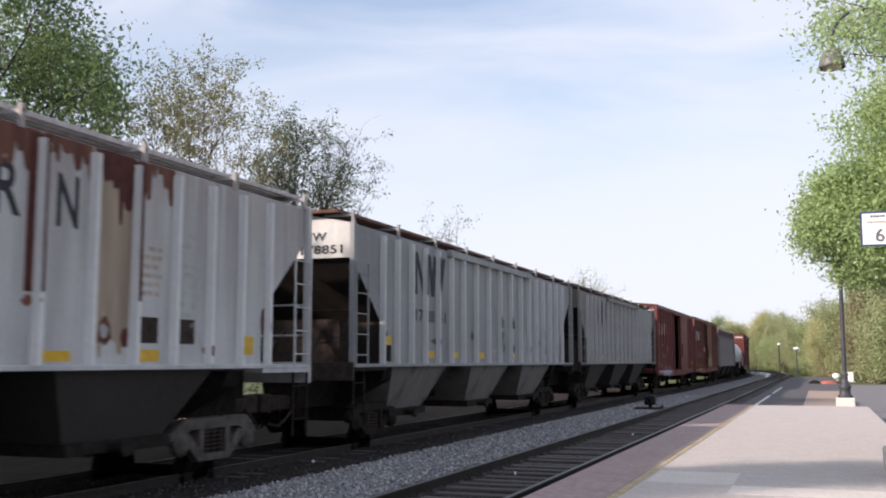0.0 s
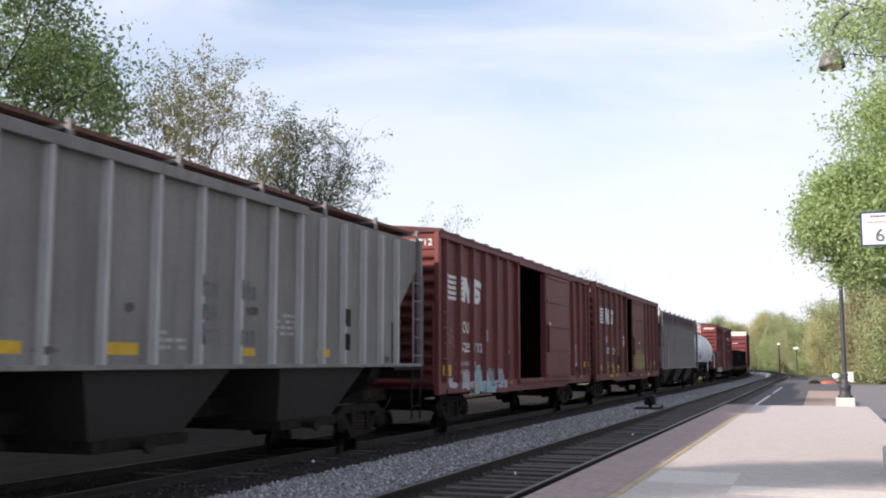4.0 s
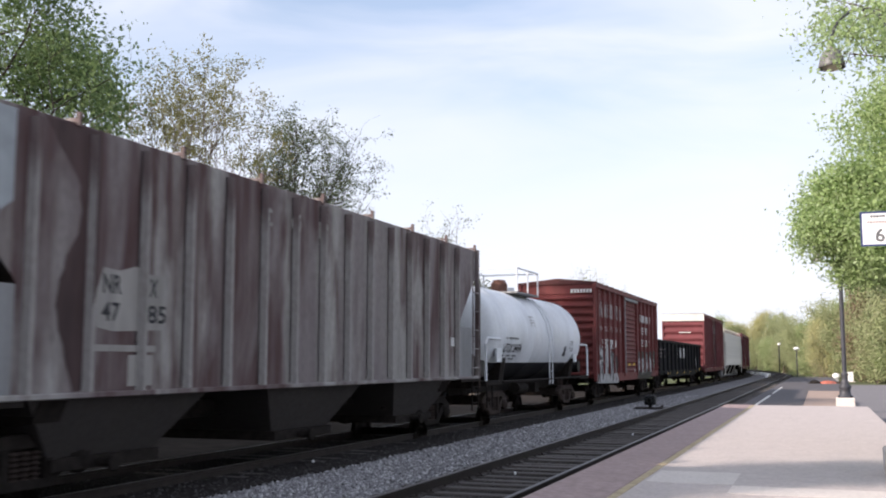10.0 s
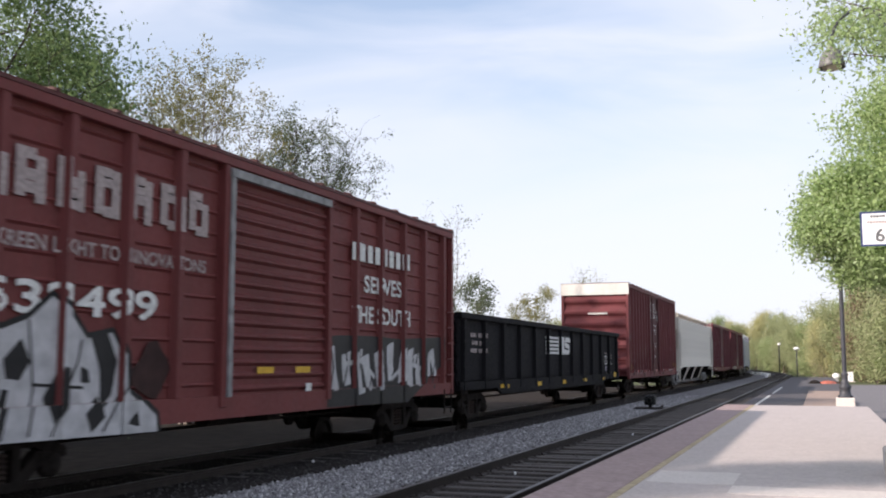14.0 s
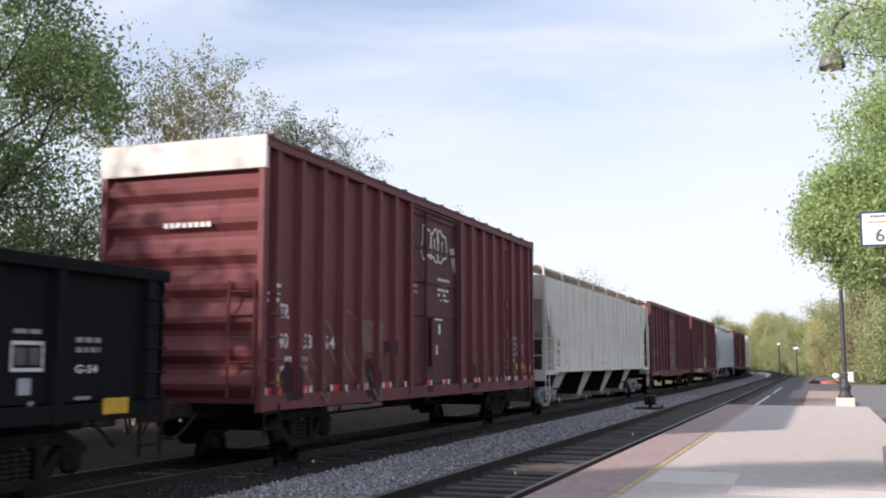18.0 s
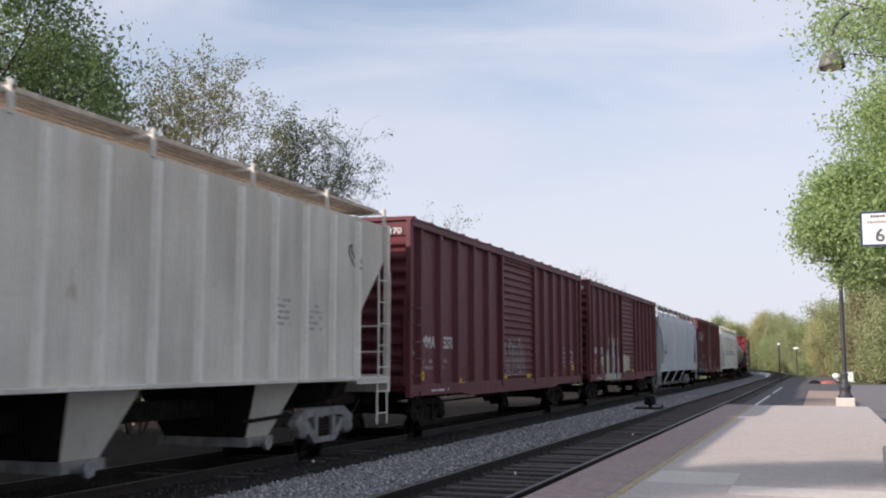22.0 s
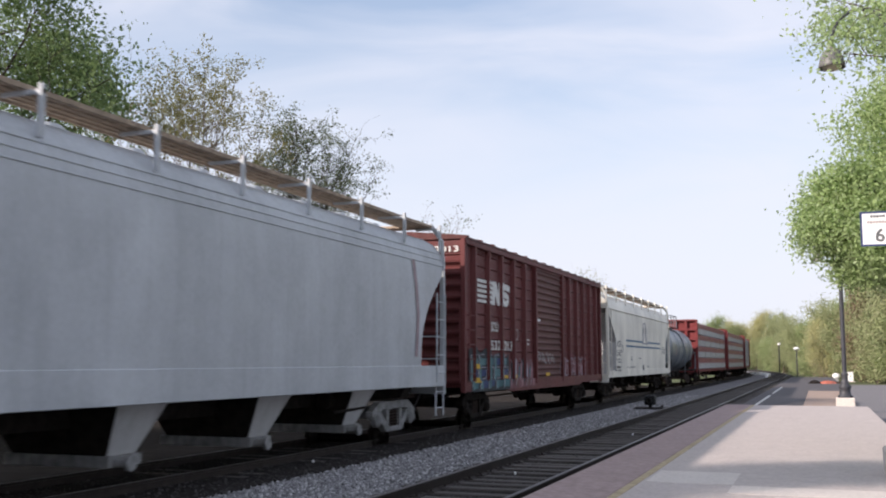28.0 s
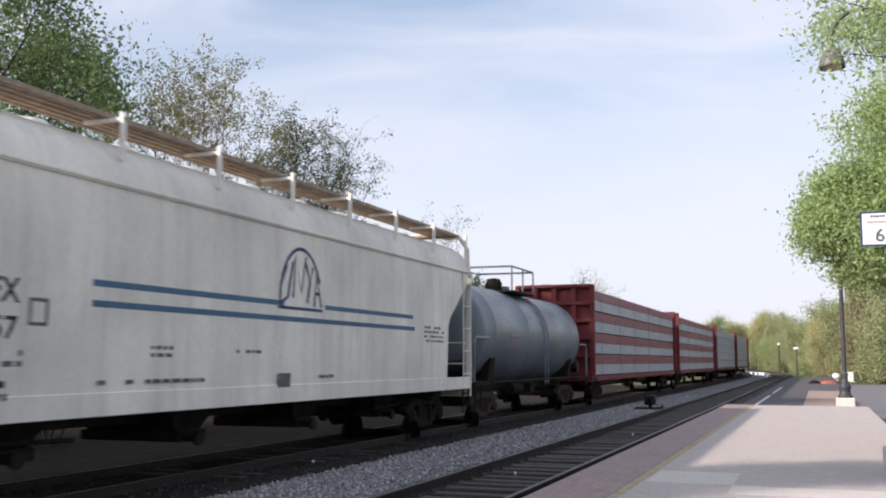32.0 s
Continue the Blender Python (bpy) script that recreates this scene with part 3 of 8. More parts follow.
def running_gear(car, L, inset, tone, sill=True):
    """Trucks, couplers, centre sill and brake gear; the car's wheels go to its list."""
    wheels = []
    d = TRUCKS[tone]
    for s in (-1, 1):
        tk = piece("truck", d["bolster"], car, Matrix.Translation((0, s * (L / 2 - inset), 0)))
        tk["label"] = "cast steel truck with two axles"
        for sx in (-1, 1):
            piece("side_frame", d["frame"], tk, Matrix.Translation((sx * 1.0, 0, 0)))
            for q in (-0.17, 0.0, 0.17):
                piece("spring", d["springs"], tk, Matrix.Translation((sx * 1.0, q, 0)))
            for sy in (-1, 1):
                piece("bearing_cap", d["cap"], tk, Matrix.Translation((sx * 0.99, sy * 0.865, 0.425)) @ Matrix.Rotation(0 if sx > 0 else math.pi, 4, "Z"))
        for sy in (-1, 1):
            wheels.append(piece("wheelset", WHEELSET, tk, Matrix.Translation((0, sy * 0.865, 0.425))))
        b = bmesh.new()
        e = s * L / 2
        bx(b, -0.16, 0.16, min(e - s * 0.4, e + s * 0.42), max(e - s * 0.4, e + s * 0.42), 0.72, 0.98)
        bx(b, -0.20, 0.14, min(e + s * 0.40, e + s * 0.78), max(e + s * 0.40, e + s * 0.78), 0.70, 1.02)
        soften(b, 0.03)
        part("coupler", b, M["steel_brown"], car, "rusty knuckle coupler")
        b = bmesh.new()
        pipe(b, [(0.35, e, 0.80), (0.36, e + s * 0.25, 0.62), (0.30, e + s * 0.5, 0.45), (0.22, e + s * 0.72, 0.50)], 0.025)
        part("air_hose", b, M["black_paint"], car, "black rubber brake hose")
    if sill:
        box_part("centre_sill", (-0.35, 0.35, -L / 2 + 0.2, L / 2 - 0.2, 0.72, 1.02), M["steel_dark"], car)
        b = bmesh.new()
        tube(b, (0.75, -1.2, 0.80), (0.75, -0.2, 0.80), 0.17, 12)
        bx(b, 0.5, 1.0, 0.3, 0.7, 0.65, 0.95)
        pipe(b, [(0.4, -L / 2 + 3, 0.6), (0.4, 0, 0.62), (0.4, L / 2 - 3, 0.6)], 0.025)
        part("brake_gear", b, M["steel_dark"], car, "brake reservoir, valve and rods")
    return wheels


# ---------------------------------------------------------------- marks on the cars' sides
FONT = {}


def letters(text, size):
    key = (text, size)
    if key not in FONT:
        cu = bpy.data.curves.new("text", "FONT")
        cu.body, cu.size = text, size
        cu.space_character = 1.05
        cu.offset = size * 0.022
        ob = bpy.data.objects.new("text", cu)
        me = ob.to_mesh()
        FONT[key] = ([(v.co.x, v.co.y) for v in me.vertices], [tuple(p.vertices) for p in me.polygons])
        ob.to_mesh_clear()
        bpy.data.objects.remove(ob)
    return FONT[key]


class Side:
    """The face of a car towards the platform: where its sheet lies and where its posts stand proud."""

    def __init__(self, car, sheet, proud, posts, sill=None):
        self.car, self.sheet, self.proud, self.posts, self.sill = car, sheet, proud, posts, sill

    def x_at(self, y, z):
        return self.sheet(y, z) if callable(self.sheet) else self.sheet

    def lay(self, name, verts, faces, material, label="", lift=0.003):
        """Flat marks in (y, z), laid on the sheet and over the posts."""
        bm = bmesh.new()
        vs = [bm.verts.new((self.x_at(u, v) + lift, u, v)) for u, v in verts]
        for f in faces:
            try:
                bm.faces.new([vs[i] for i in f])
            except ValueError:
                pass
        lo, hi = min(u for u, v in verts), max(u for u, v in verts)
        low = min(v for u, v in verts)
        cuts = [(self.proud, ((0, p0 + 0.004, 0), (0, -1, 0)), ((0, p1 - 0.004, 0), (0, 1, 0))) for p0, p1 in self.posts if p1 > lo and p0 < hi]
        if self.sill and low < self.sill[0] and lift < 0.05:
            cuts.append((self.sill[1], ((0, 0, self.sill[0]), (0, 0, 1))))
        for level, *planes in cuts:
            b2 = bmesh.new()
            v2 = [b2.verts.new((level + lift, u, v)) for u, v in verts]
            for f in faces:
                try:
                    b2.faces.new([v2[i] for i in f])
                except ValueError:
                    pass
            for co, no in planes:
                bmesh.ops.bisect_plane(b2, geom=b2.verts[:] + b2.edges[:] + b2.faces[:], plane_co=co, plane_no=no, clear_outer=True)
            tmp = bpy.data.meshes.new("tmp")
            b2.to_mesh(tmp)
            b2.free()
            bm.from_mesh(tmp)
            bpy.data.meshes.remove(tmp)
        me = bpy.data.meshes.new(name)
        bm.normal_update()
        for f in bm.faces:
            if f.normal.x < 0:
                f.normal_flip()
        bm.to_mesh(me)
        bm.free()
        me.materials.append(material)
        ob = new(name, me)
        ob.parent = self.car
        if label:
            ob["label"] = label
        return ob

    def word(self, text, y, z, size, material, width=None, label="", lift=0.003):
        v, f = letters(text, size)
        k = 1.0
        if width:
            k = width / max(1e-6, max(p[0] for p in v) - min(p[0] for p in v))
        return self.lay("lettering", [(y + a * k, z + b) for a, b in v], f, material, label, lift)

    def bars(self, rects, material, name="lettering", label="", lift=0.003, slant=0.0):
        if name in ("reflective_patch", "reflector_strip") and len(rects) > 1:
            for q in rects:
                self.bars([q], material, name, label, lift)
            return None
        v, f = [], []
        for y0, y1, z0, z1 in rects:
            n = len(v)
            v += [(y0, z0), (y1, z0), (y1 + slant * (z1 - z0), z1), (y0 + slant * (z1 - z0), z1)]
            f.append((n, n + 1, n + 2, n + 3))
        return self.lay(name, v, f, material, label, lift)

    def rows(self, y, z, w, n, h, material, seed=0, gap=0.9):
        """Small unreadable print as rows of bars."""
        r = random.Random(seed)
        rects = []
        for i in range(n):
            a = y
            while a < y + w - 0.03:
                b = min(y + w, a + r.uniform(0.06, 0.2))
                if r.random() < 0.8:
                    rects.append((a, b, z - i * h * (1 + gap), z - i * h * (1 + gap) + h))
                a = b + 0.04
        if rects:
            tagged(self.bars(rects, material, "small_print"), kind="stuff")

    def poly(self, pts, material, name="spray_paint", label="", lift=0.004):
        return self.lay(name, pts, [tuple(range(len(pts)))], material, label, lift)

    def stroke(self, lines, w, material, name="spray_paint", label="", lift=0.007):
        """Painted strokes: ribbons along lines of (y, z)."""
        v, f = [], []
        for pts in lines:
            n = len(v)
            for i, p in enumerate(pts):
                a, c = pts[max(0, i - 1)], pts[min(len(pts) - 1, i + 1)]
                dx, dz = c[0] - a[0], c[1] - a[1]
                q = math.hypot(dx, dz) or 1
                v += [(p[0] - dz / q * w / 2, p[1] + dx / q * w / 2), (p[0] + dz / q * w / 2, p[1] - dx / q * w / 2)]
            for i in range(len(pts) - 1):
                f.append((n + 2 * i, n + 2 * i + 1, n + 2 * i + 3, n + 2 * i + 2))
        return self.lay(name, v, f, material, label, lift)

    def logo_bars(self, y, z, w, h, material):
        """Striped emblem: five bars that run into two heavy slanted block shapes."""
        lean, k = 0.14, w * 0.52 / 2.36
        a = y + w - 2.36 * k - lean * h

        def at(u, v):
            return a + u * k + lean * v * h, z + v * h

        for i in range(5):
            v0 = 0.02 + i * 0.205
            self.poly([(y, z + v0 * h), at(0.12, v0), at(0.12, v0 + 0.125), (y, z + (v0 + 0.125) * h)], material, "emblem", "white striped emblem", 0.003)
        self.poly([at(u, v) for u, v in ((0, 0), (0.40, 0), (0.40, 0.46), (0.74, 0), (1.18, 0), (1.18, 1), (0.80, 1), (0.80, 0.54), (0.46, 1), (0, 1))], material, "emblem", "", 0.0036)
        curve = [(2.32, 0.76), (2.12, 0.84), (1.75, 0.86), (1.45, 0.84), (1.32, 0.74), (1.34, 0.62), (1.5, 0.54), (1.9, 0.49), (2.12, 0.42), (2.16, 0.28), (2.02, 0.16), (1.7, 0.14), (1.4, 0.15), (1.16, 0.22)]
        self.stroke([[at(u, v) for u, v in curve]], 0.27 * h, material, "emblem", "", 0.0042)

    def blobs(self, y0, y1, z0, z1, n, fill, line, seed, lean=0.15, width=0.05):
        """Sprayed bubble shapes with dark outlines; no words."""
        r = random.Random(seed)
        step = (y1 - y0) / n
        outlines = []
        for i in range(n):
            c = y0 + (i + 0.5) * step
            zc, hz, hy = (z0 + z1) / 2 + r.uniform(-0.1, 0.1) * (z1 - z0), (z1 - z0) * r.uniform(0.48, 0.62), step * r.uniform(0.58, 0.74)
            ph = r.uniform(0, 6)
            pts = []
            for k in range(22):
                a = k * math.tau / 22
                q = 1 + 0.16 * math.sin(3 * a + ph) + 0.10 * math.sin(5 * a + 2 * ph)
                sq = 1 / max(abs(math.cos(a)), abs(math.sin(a))) ** 0.6
                dz = hz * q * sq * math.sin(a) * 0.85
                pts.append((c + hy * q * sq * math.cos(a) * 0.85 + lean * dz, min(z1, max(z0, zc + dz))))
            if fill:
                self.poly(pts, fill, "spray_paint", "", 0.004 + 0.0012 * (i % 2))
            outlines.append(pts + pts[:1])
            outlines.append([(c + lean * (t - 0.5) * hz + r.uniform(-0.05, 0.05), zc - hz * 0.5 + t * hz * 0.9) for t in (0, 0.33, 0.66, 1)])
        self.stroke(outlines, width, line, "spray_outline")

    def mural(self, y0, y1, z0, z1, fill, line, seed, n=6, width=0.05, shade=None):
        """A sprayed block of letter-like shapes with a ragged top and dark strokes; no words."""
        r = random.Random(seed)
        h = z1 - z0
        step = (y1 - y0) / n
        if shade:
            self.poly([(y0 - 0.08, z0)] + [(y0 + step * k / 2, z0 + h * r.uniform(0.7, 0.95)) for k in range(2 * n + 1)] + [(y1 + 0.1, z0)], shade, "spray_shade", "", 0.003)
        lines = []
        for i in range(n):
            a, b = y0 + i * step, y0 + (i + 1) * step * 1.0
            top, lean, low = z0 + h * r.uniform(0.72, 1.0), r.uniform(-0.12, 0.12), z0 + h * r.choice((0, 0, 0.06))
            pts = [(a + 0.02, low), (b - 0.04, low), (b - 0.02 + lean * 0.3, z0 + h * 0.4), (b - 0.08 + lean, top - h * r.uniform(0.0, 0.2)), ((a + b) / 2 + lean, top),
                   (a + 0.05 + lean, top - h * r.uniform(0.05, 0.25)), (a + lean * 0.3, z0 + h * 0.45)]
            self.poly(pts, fill, "spray_paint", "", 0.005 + 0.001 * (i % 2))
            lines.append(pts + pts[:1])
            m = (a + b) / 2 + r.uniform(-0.1, 0.1) * step
            zc = z0 + h * r.uniform(0.3, 0.6)
            kind = r.randrange(3)
            if kind == 0:
                lines.append([(m + 0.16 * step * math.cos(k * 0.8), zc + 0.16 * h * math.sin(k * 0.8)) for k in range(9)])
            elif kind == 1:
                lines += [[(m, low), (m + lean * 0.5, zc)], [(m - 0.1 * step, zc + 0.12 * h), (b - 0.1, zc + 0.16 * h)]]
            else:
                lines += [[(a + 0.1, zc + 0.1 * h), (m, zc - 0.1 * h), (b - 0.1, zc + 0.14 * h)]]
        self.stroke(lines, width, line, "spray_outline", "", 0.008)

    def patchwork(self, y0, y1, z0, z1, mats, seed, n=30, size=0.45):
        """Overlapping sprayed patches of several colours; no words."""
        r = random.Random(seed)
        for i in range(n):
            c, zc = y0 + (y1 - y0) * ((i * 0.618) % 1), r.uniform(z0, z1 - 0.15)
            w, h, lean = size * r.uniform(0.35, 1.0), size * r.uniform(0.5, 1.5), r.uniform(-0.5, 0.5)
            pts = [(c - w / 2, max(z0, zc - h / 2)), (c + w * r.uniform(0.1, 0.5), max(z0, zc - h * r.uniform(0.3, 0.5))), (c + w / 2 + lean * h * 0.4, zc + h * r.uniform(-0.1, 0.3)),
                   (c + lean * h * 0.5 + w * r.uniform(-0.1, 0.3), min(z1, zc + h * 0.5)), (c - w / 2 + lean * h * 0.3, min(z1, zc + h * r.uniform(0.1, 0.4)))]
            self.poly(pts, mats[r.randrange(len(mats))], "spray_patch", "", 0.0035 + 0.0002 * i)

    def scrawl(self, y0, y1, z0, z1, n, material, seed, width=0.03):
        r = random.Random(seed)
        lines = []
        for i in range(n):
            c = y0 + (y1 - y0) * (i + 0.5) / n
            pts, a0, zc = [], r.uniform(0, 6), (z0 + z1) / 2 + r.uniform(-0.2, 0.2) * (z1 - z0)
            for k in range(14):
                a = a0 + k * 0.55
                pts.append((c + (y1 - y0) / n * 0.7 * math.cos(a) * (1 - k * 0.02), zc + (z1 - z0) * 0.48 * math.sin(a * 0.8) ))
            lines.append(pts)
        self.stroke(lines, width, material, "spray_scrawl")


def end_bars(car, e, x0, x1, z0, z1, n, material, y=0.02):
    """Marks on a car's leading end: bars of unread lettering."""
    b = bmesh.new()
    w = (x1 - x0) / n
    for i in range(n):
        bx(b, x0 + i * w, x0 + i * w + w * 0.72, -e - y - 0.004, -e - y, z0, z1)
    return part("end_lettering", b, material, car)


def end_word(car, e, text, x0, x1, z, size, material, y=0.02):
    """Lettering on a car's leading end."""
    v, f = letters(text, size)
    lo, hi = min(p[0] for p in v), max(p[0] for p in v)
    k = (x1 - x0) / (hi - lo)
    me = bpy.data.meshes.new("end_lettering")
    me.from_pydata([(x0 + (a - lo) * k, -e - y - 0.004, z + b) for a, b in v], [], f)
    me.materials.append(material)
    ob = new("end_lettering", me)
    ob.parent = car
    return ob


def ladder(car, x, y0, y1, z0, z1, n, material, axis="y", name="ladder", stiles=True, r=0.014):
    f = (lambda u, z: (x, u, z)) if axis == "y" else (lambda u, z: (u, x, z))
    if not stiles:
        for i in range(n):
            z = z0 + (z1 - z0) * (i + 0.5) / n
            b = bmesh.new()
            d = Vector((-0.05, 0, 0)) if axis == "y" else Vector((0, 0.0, -0.03))
            pipe(b, [Vector(f(y0, z)) + d, f(y0, z), f(y1, z), Vector(f(y1, z)) + d], r, 6)
            part("grab_iron", b, material, car)
        return None
    b = bmesh.new()
    if stiles:
        for u in (y0, y1):
            tube(b, f(u, z0), f(u, z1), r * 1.5, 6)
    for i in range(n):
        z = z0 + (z1 - z0) * (i + 0.5) / n
        tube(b, f(y0, z), f(y1, z), r, 6)
    return part(name, b, material, car)


def end_wall(L, s, z0, z1, hw, n, cap):
    """A pressed steel end with n ribs and a plain cap above."""
    b = bmesh.new()
    e = L / 2
    pts = [(s * (e - 0.10), z0)]
    top = z1 - cap
    for i in range(n):
        za, zb = z0 + (top - z0) * i / n, z0 + (top - z0) * (i + 1) / n
        h = zb - za
        pts += [(s * (e - 0.06), za + 0.02 * h), (s * (e - 0.05), za + 0.18 * h), (s * (e + 0.045), za + 0.42 * h), (s * (e + 0.055), za + 0.60 * h), (s * (e - 0.03), za + 0.88 * h)]
    pts += [(s * (e - 0.05), top), (s * (e - 0.01), top + 0.03), (s * (e - 0.01), z1), (s * (e - 0.10), z1)]
    prism(b, pts, "x", -hw + 0.05, hw - 0.05)
    return b


def boxcar(mat, L, ze, label, posts, door, opening=None, style="flat", doorstyle="corr", z0=0.98, belly=0.80, roof=None, ribs=11, cap=0.42,
           cap_mat=None, tone="dark", door_mat=None, hw=1.53, end_mat=None, f0=0.6, ridge=0.20):
    """A boxcar; lengths in metres from its leading end. posts: how many between end and doorway on both halves."""
    car = thing("boxcar", label, "railway car", "cars of the freight train")
    e, ins = L / 2, 0.11
    xs = hw - ins
    d0, d1 = door
    o0, o1 = opening or door
    roof = roof or M["roof_red"]
    end_mat = end_mat or mat
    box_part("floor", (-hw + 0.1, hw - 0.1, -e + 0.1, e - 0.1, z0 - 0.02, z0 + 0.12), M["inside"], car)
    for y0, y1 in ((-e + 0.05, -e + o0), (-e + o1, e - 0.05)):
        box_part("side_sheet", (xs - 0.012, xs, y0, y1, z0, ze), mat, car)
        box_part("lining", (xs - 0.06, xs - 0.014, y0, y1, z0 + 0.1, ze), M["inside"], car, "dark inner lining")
    box_part("far_side", (-hw, -hw + 0.05, -e + 0.05, e - 0.05, z0, ze), mat, car)
    for s in (-1, 1):
        part("end_wall", end_wall(L, s, z0, ze + 0.02, hw, ribs, cap), end_mat, car, "ribbed steel end")
        if cap_mat:
            b = bmesh.new()
            bx(b, -hw - 0.015, hw + 0.012, *sorted((s * (e - 0.009), s * (e + 0.078))), ze - cap + 0.04, ze + 0.052)
            part("end_cap", b, cap_mat, car, "white painted upper end")
        for sx in (-1, 1):
            b = bmesh.new()
            bx(b, sx * hw - (0.12 if sx > 0 else 0), sx * hw + (0.12 if sx < 0 else 0), s * e - 0.07, s * e + 0.07, z0 - 0.12, ze)
            soften(b, 0.012)
            part("corner_post", b, mat, car)
    # roof with a low ridge and cross ribs
    b = bmesh.new()
    prism(b, [(-hw - 0.02, ze), (-hw - 0.02, ze + 0.05), (0, ze + ridge), (hw + 0.02, ze + 0.05), (hw + 0.02, ze)], "y", -e - 0.05, e + 0.05)
    part("roof", b, roof, car, "low ridged roof with cross ribs")
    n = int(L / 1.05)
    b = bmesh.new()
    prism(b, [(-hw - 0.03, ze + 0.04), (-hw - 0.03, ze + 0.085), (0, ze + ridge + 0.035), (hw + 0.03, ze + 0.085), (hw + 0.03, ze + 0.04)], "y", -0.05, 0.05)
    rib_me = mesh_of("roof_rib", b, roof)
    for i in range(n + 1):
        piece("roof_rib", rib_me, car, Matrix.Translation((0, -e + 0.1 + (L - 0.2) * i / n, 0)))
    for sx in (-1, 1):
        b = bmesh.new()
        x0, x1 = sorted((sx * (xs - 0.02), sx * (hw + 0.015)))
        bx(b, x0, x1, -e - 0.04, e + 0.04, ze - 0.13, ze - 0.002)
        soften(b, 0.01)
        part("top_chord", b, mat, car)
    # side sill, deeper between the trucks
    b = bmesh.new()
    prism(b, [(-e, z0 - 0.10), (-e + 3.3, z0 - 0.10), (-e + 3.9, belly), (e - 3.9, belly), (e - 3.3, z0 - 0.10), (e, z0 - 0.10), (e, z0 + 0.14), (-e, z0 + 0.14)], "x", xs + 0.004, hw - 0.02)
    part("side_sill", b, mat, car)
    b = bmesh.new()
    bx(b, -hw, -hw + 0.04, -e, e, belly, z0 + 0.1)
    part("side_sill", b, mat, car)
    # posts
    spans, post_h = [], (z0 + 0.14, ze - 0.13)
    b = bmesh.new()
    prism(b, [(xs, -0.10), (hw, -0.06), (hw, 0.06), (xs, 0.10)], "z", *post_h)
    post_me = mesh_of("post", b, mat)
    left = [f0 + (o0 - f0) * k / posts for k in range(posts)]
    right = [o1 + (L - f0 - o1) * k / posts for k in range(1, posts + 1)]
    for p in left + right:
        piece("post", post_me, car, Matrix.Translation((0, p - e, 0)))
        spans.append((p - e - 0.06, p - e + 0.06))
    for p in (o0, o1):
        box_part("door_post", (xs - 0.05, hw + 0.012, p - e - 0.07, p - e + 0.07, z0 - 0.02, ze - 0.13), mat, car, bevel=0.01)
    if style == "corr":
        for w, starts in (((o0 - f0) / posts, left), ((L - f0 - o1) / posts, [o1] + right[:-1])):
            b = bmesh.new()
            prism(b, [(xs - 0.004, -0.035), (xs + 0.032, 0), (xs - 0.004, 0.035)], "y", 0.11, w - 0.11)
            me = mesh_of("pressed_rib", b, mat)
            for a in starts:
                for k in range(11):
                    piece("pressed_rib", me, car, Matrix.Translation((0, a - e, z0 + 0.30 + (ze - z0 - 0.55) * k / 10)))
    # door
    dm = door_mat or mat
    dx = hw + 0.02 if opening else xs + 0.02
    b = bmesh.new()
    bx(b, dx - 0.05, dx, d0 - e + 0.02, d1 - e - 0.02, z0 + 0.12, ze - 0.16)
    dr = part("door", b, dm, car, "sliding steel door")
    for z in (z0 + 0.06, ze - 0.15):
        box_part("door_track", (xs, dx + 0.05, o0 - e - 0.1, max(o1, d1) - e + 0.3, z - 0.035, z + 0.035), mat, car)
    nz = {"corr": 16, "plug": 4, "panel": 4, "hc": 5}[doorstyle]
    for k in range(nz + 1):
        z = z0 + 0.22 + (ze - z0 - 0.50) * k / nz
        b = bmesh.new()
        if doorstyle == "corr":
            prism(b, [(dx, z - 0.05), (dx + 0.05, z - 0.005), (dx + 0.05, z + 0.02), (dx, z + 0.06)], "y", d0 - e + 0.14, d1 - e - 0.10)
        else:
            bx(b, dx, dx + 0.035, d0 - e + 0.05, d1 - e - 0.05, z - 0.03, z + 0.03)
        part("door_rib", b, dm, dr)
    if doorstyle == "hc":
        for y in (d0 + 0.85, d1 - 0.25):
            b = bmesh.new()
            tube(b, (dx + 0.07, y - e, z0 + 0.15), (dx + 0.07, y - e, ze - 0.2), 0.035, 8)
            part("locking_bar", b, dm, dr, "vertical door locking bar")
        box_part("door_gear", (dx + 0.03, dx + 0.09, d0 + 1.2 - e, d0 + 1.45 - e, z0 + 0.55, z0 + 1.6), dm, dr, "door crank box", 0.01)
    else:
        box_part("door_latch", (dx + 0.02, dx + 0.09, d0 - e + 0.03, d0 - e + 0.13, z0 + 0.9, z0 + 1.7), dm, dr, "", 0.01)
    # grab irons and steps
    for s in (-1, 1):
        y0 = s * e - s * 0.50
        ladder(car, hw + 0.05, min(y0, s * e - s * 0.06), max(y0, s * e - s * 0.06), z0 + 0.15, z0 + 1.9, 5, mat, "y", "grab_irons", False)
        ladder(car, s * (e + 0.10), 0.95, 1.4, z0 + 0.1, ze - 0.1 if s > 0 else z0 + 1.9, 9 if s > 0 else 5, mat, "x", "end_ladder")
        ladder(car, hw - 0.02, min(y0, s * e - s * 0.06), max(y0, s * e - s * 0.06), 0.45, z0, 2, M["steel_dark"], "y", "step")
    b = bmesh.new()
    bx(b, -hw + 0.1, hw - 0.1, -0.06, 0.06, 0.80, z0 - 0.02)
    me = mesh_of("cross_bearer", b, M["steel_dark"])
    for k in range(6):
        piece("cross_bearer", me, car, Matrix.Translation((0, -e + L * (k + 0.7) / 6.4, 0)))
    wheels = running_gear(car, L, 2.1, tone)
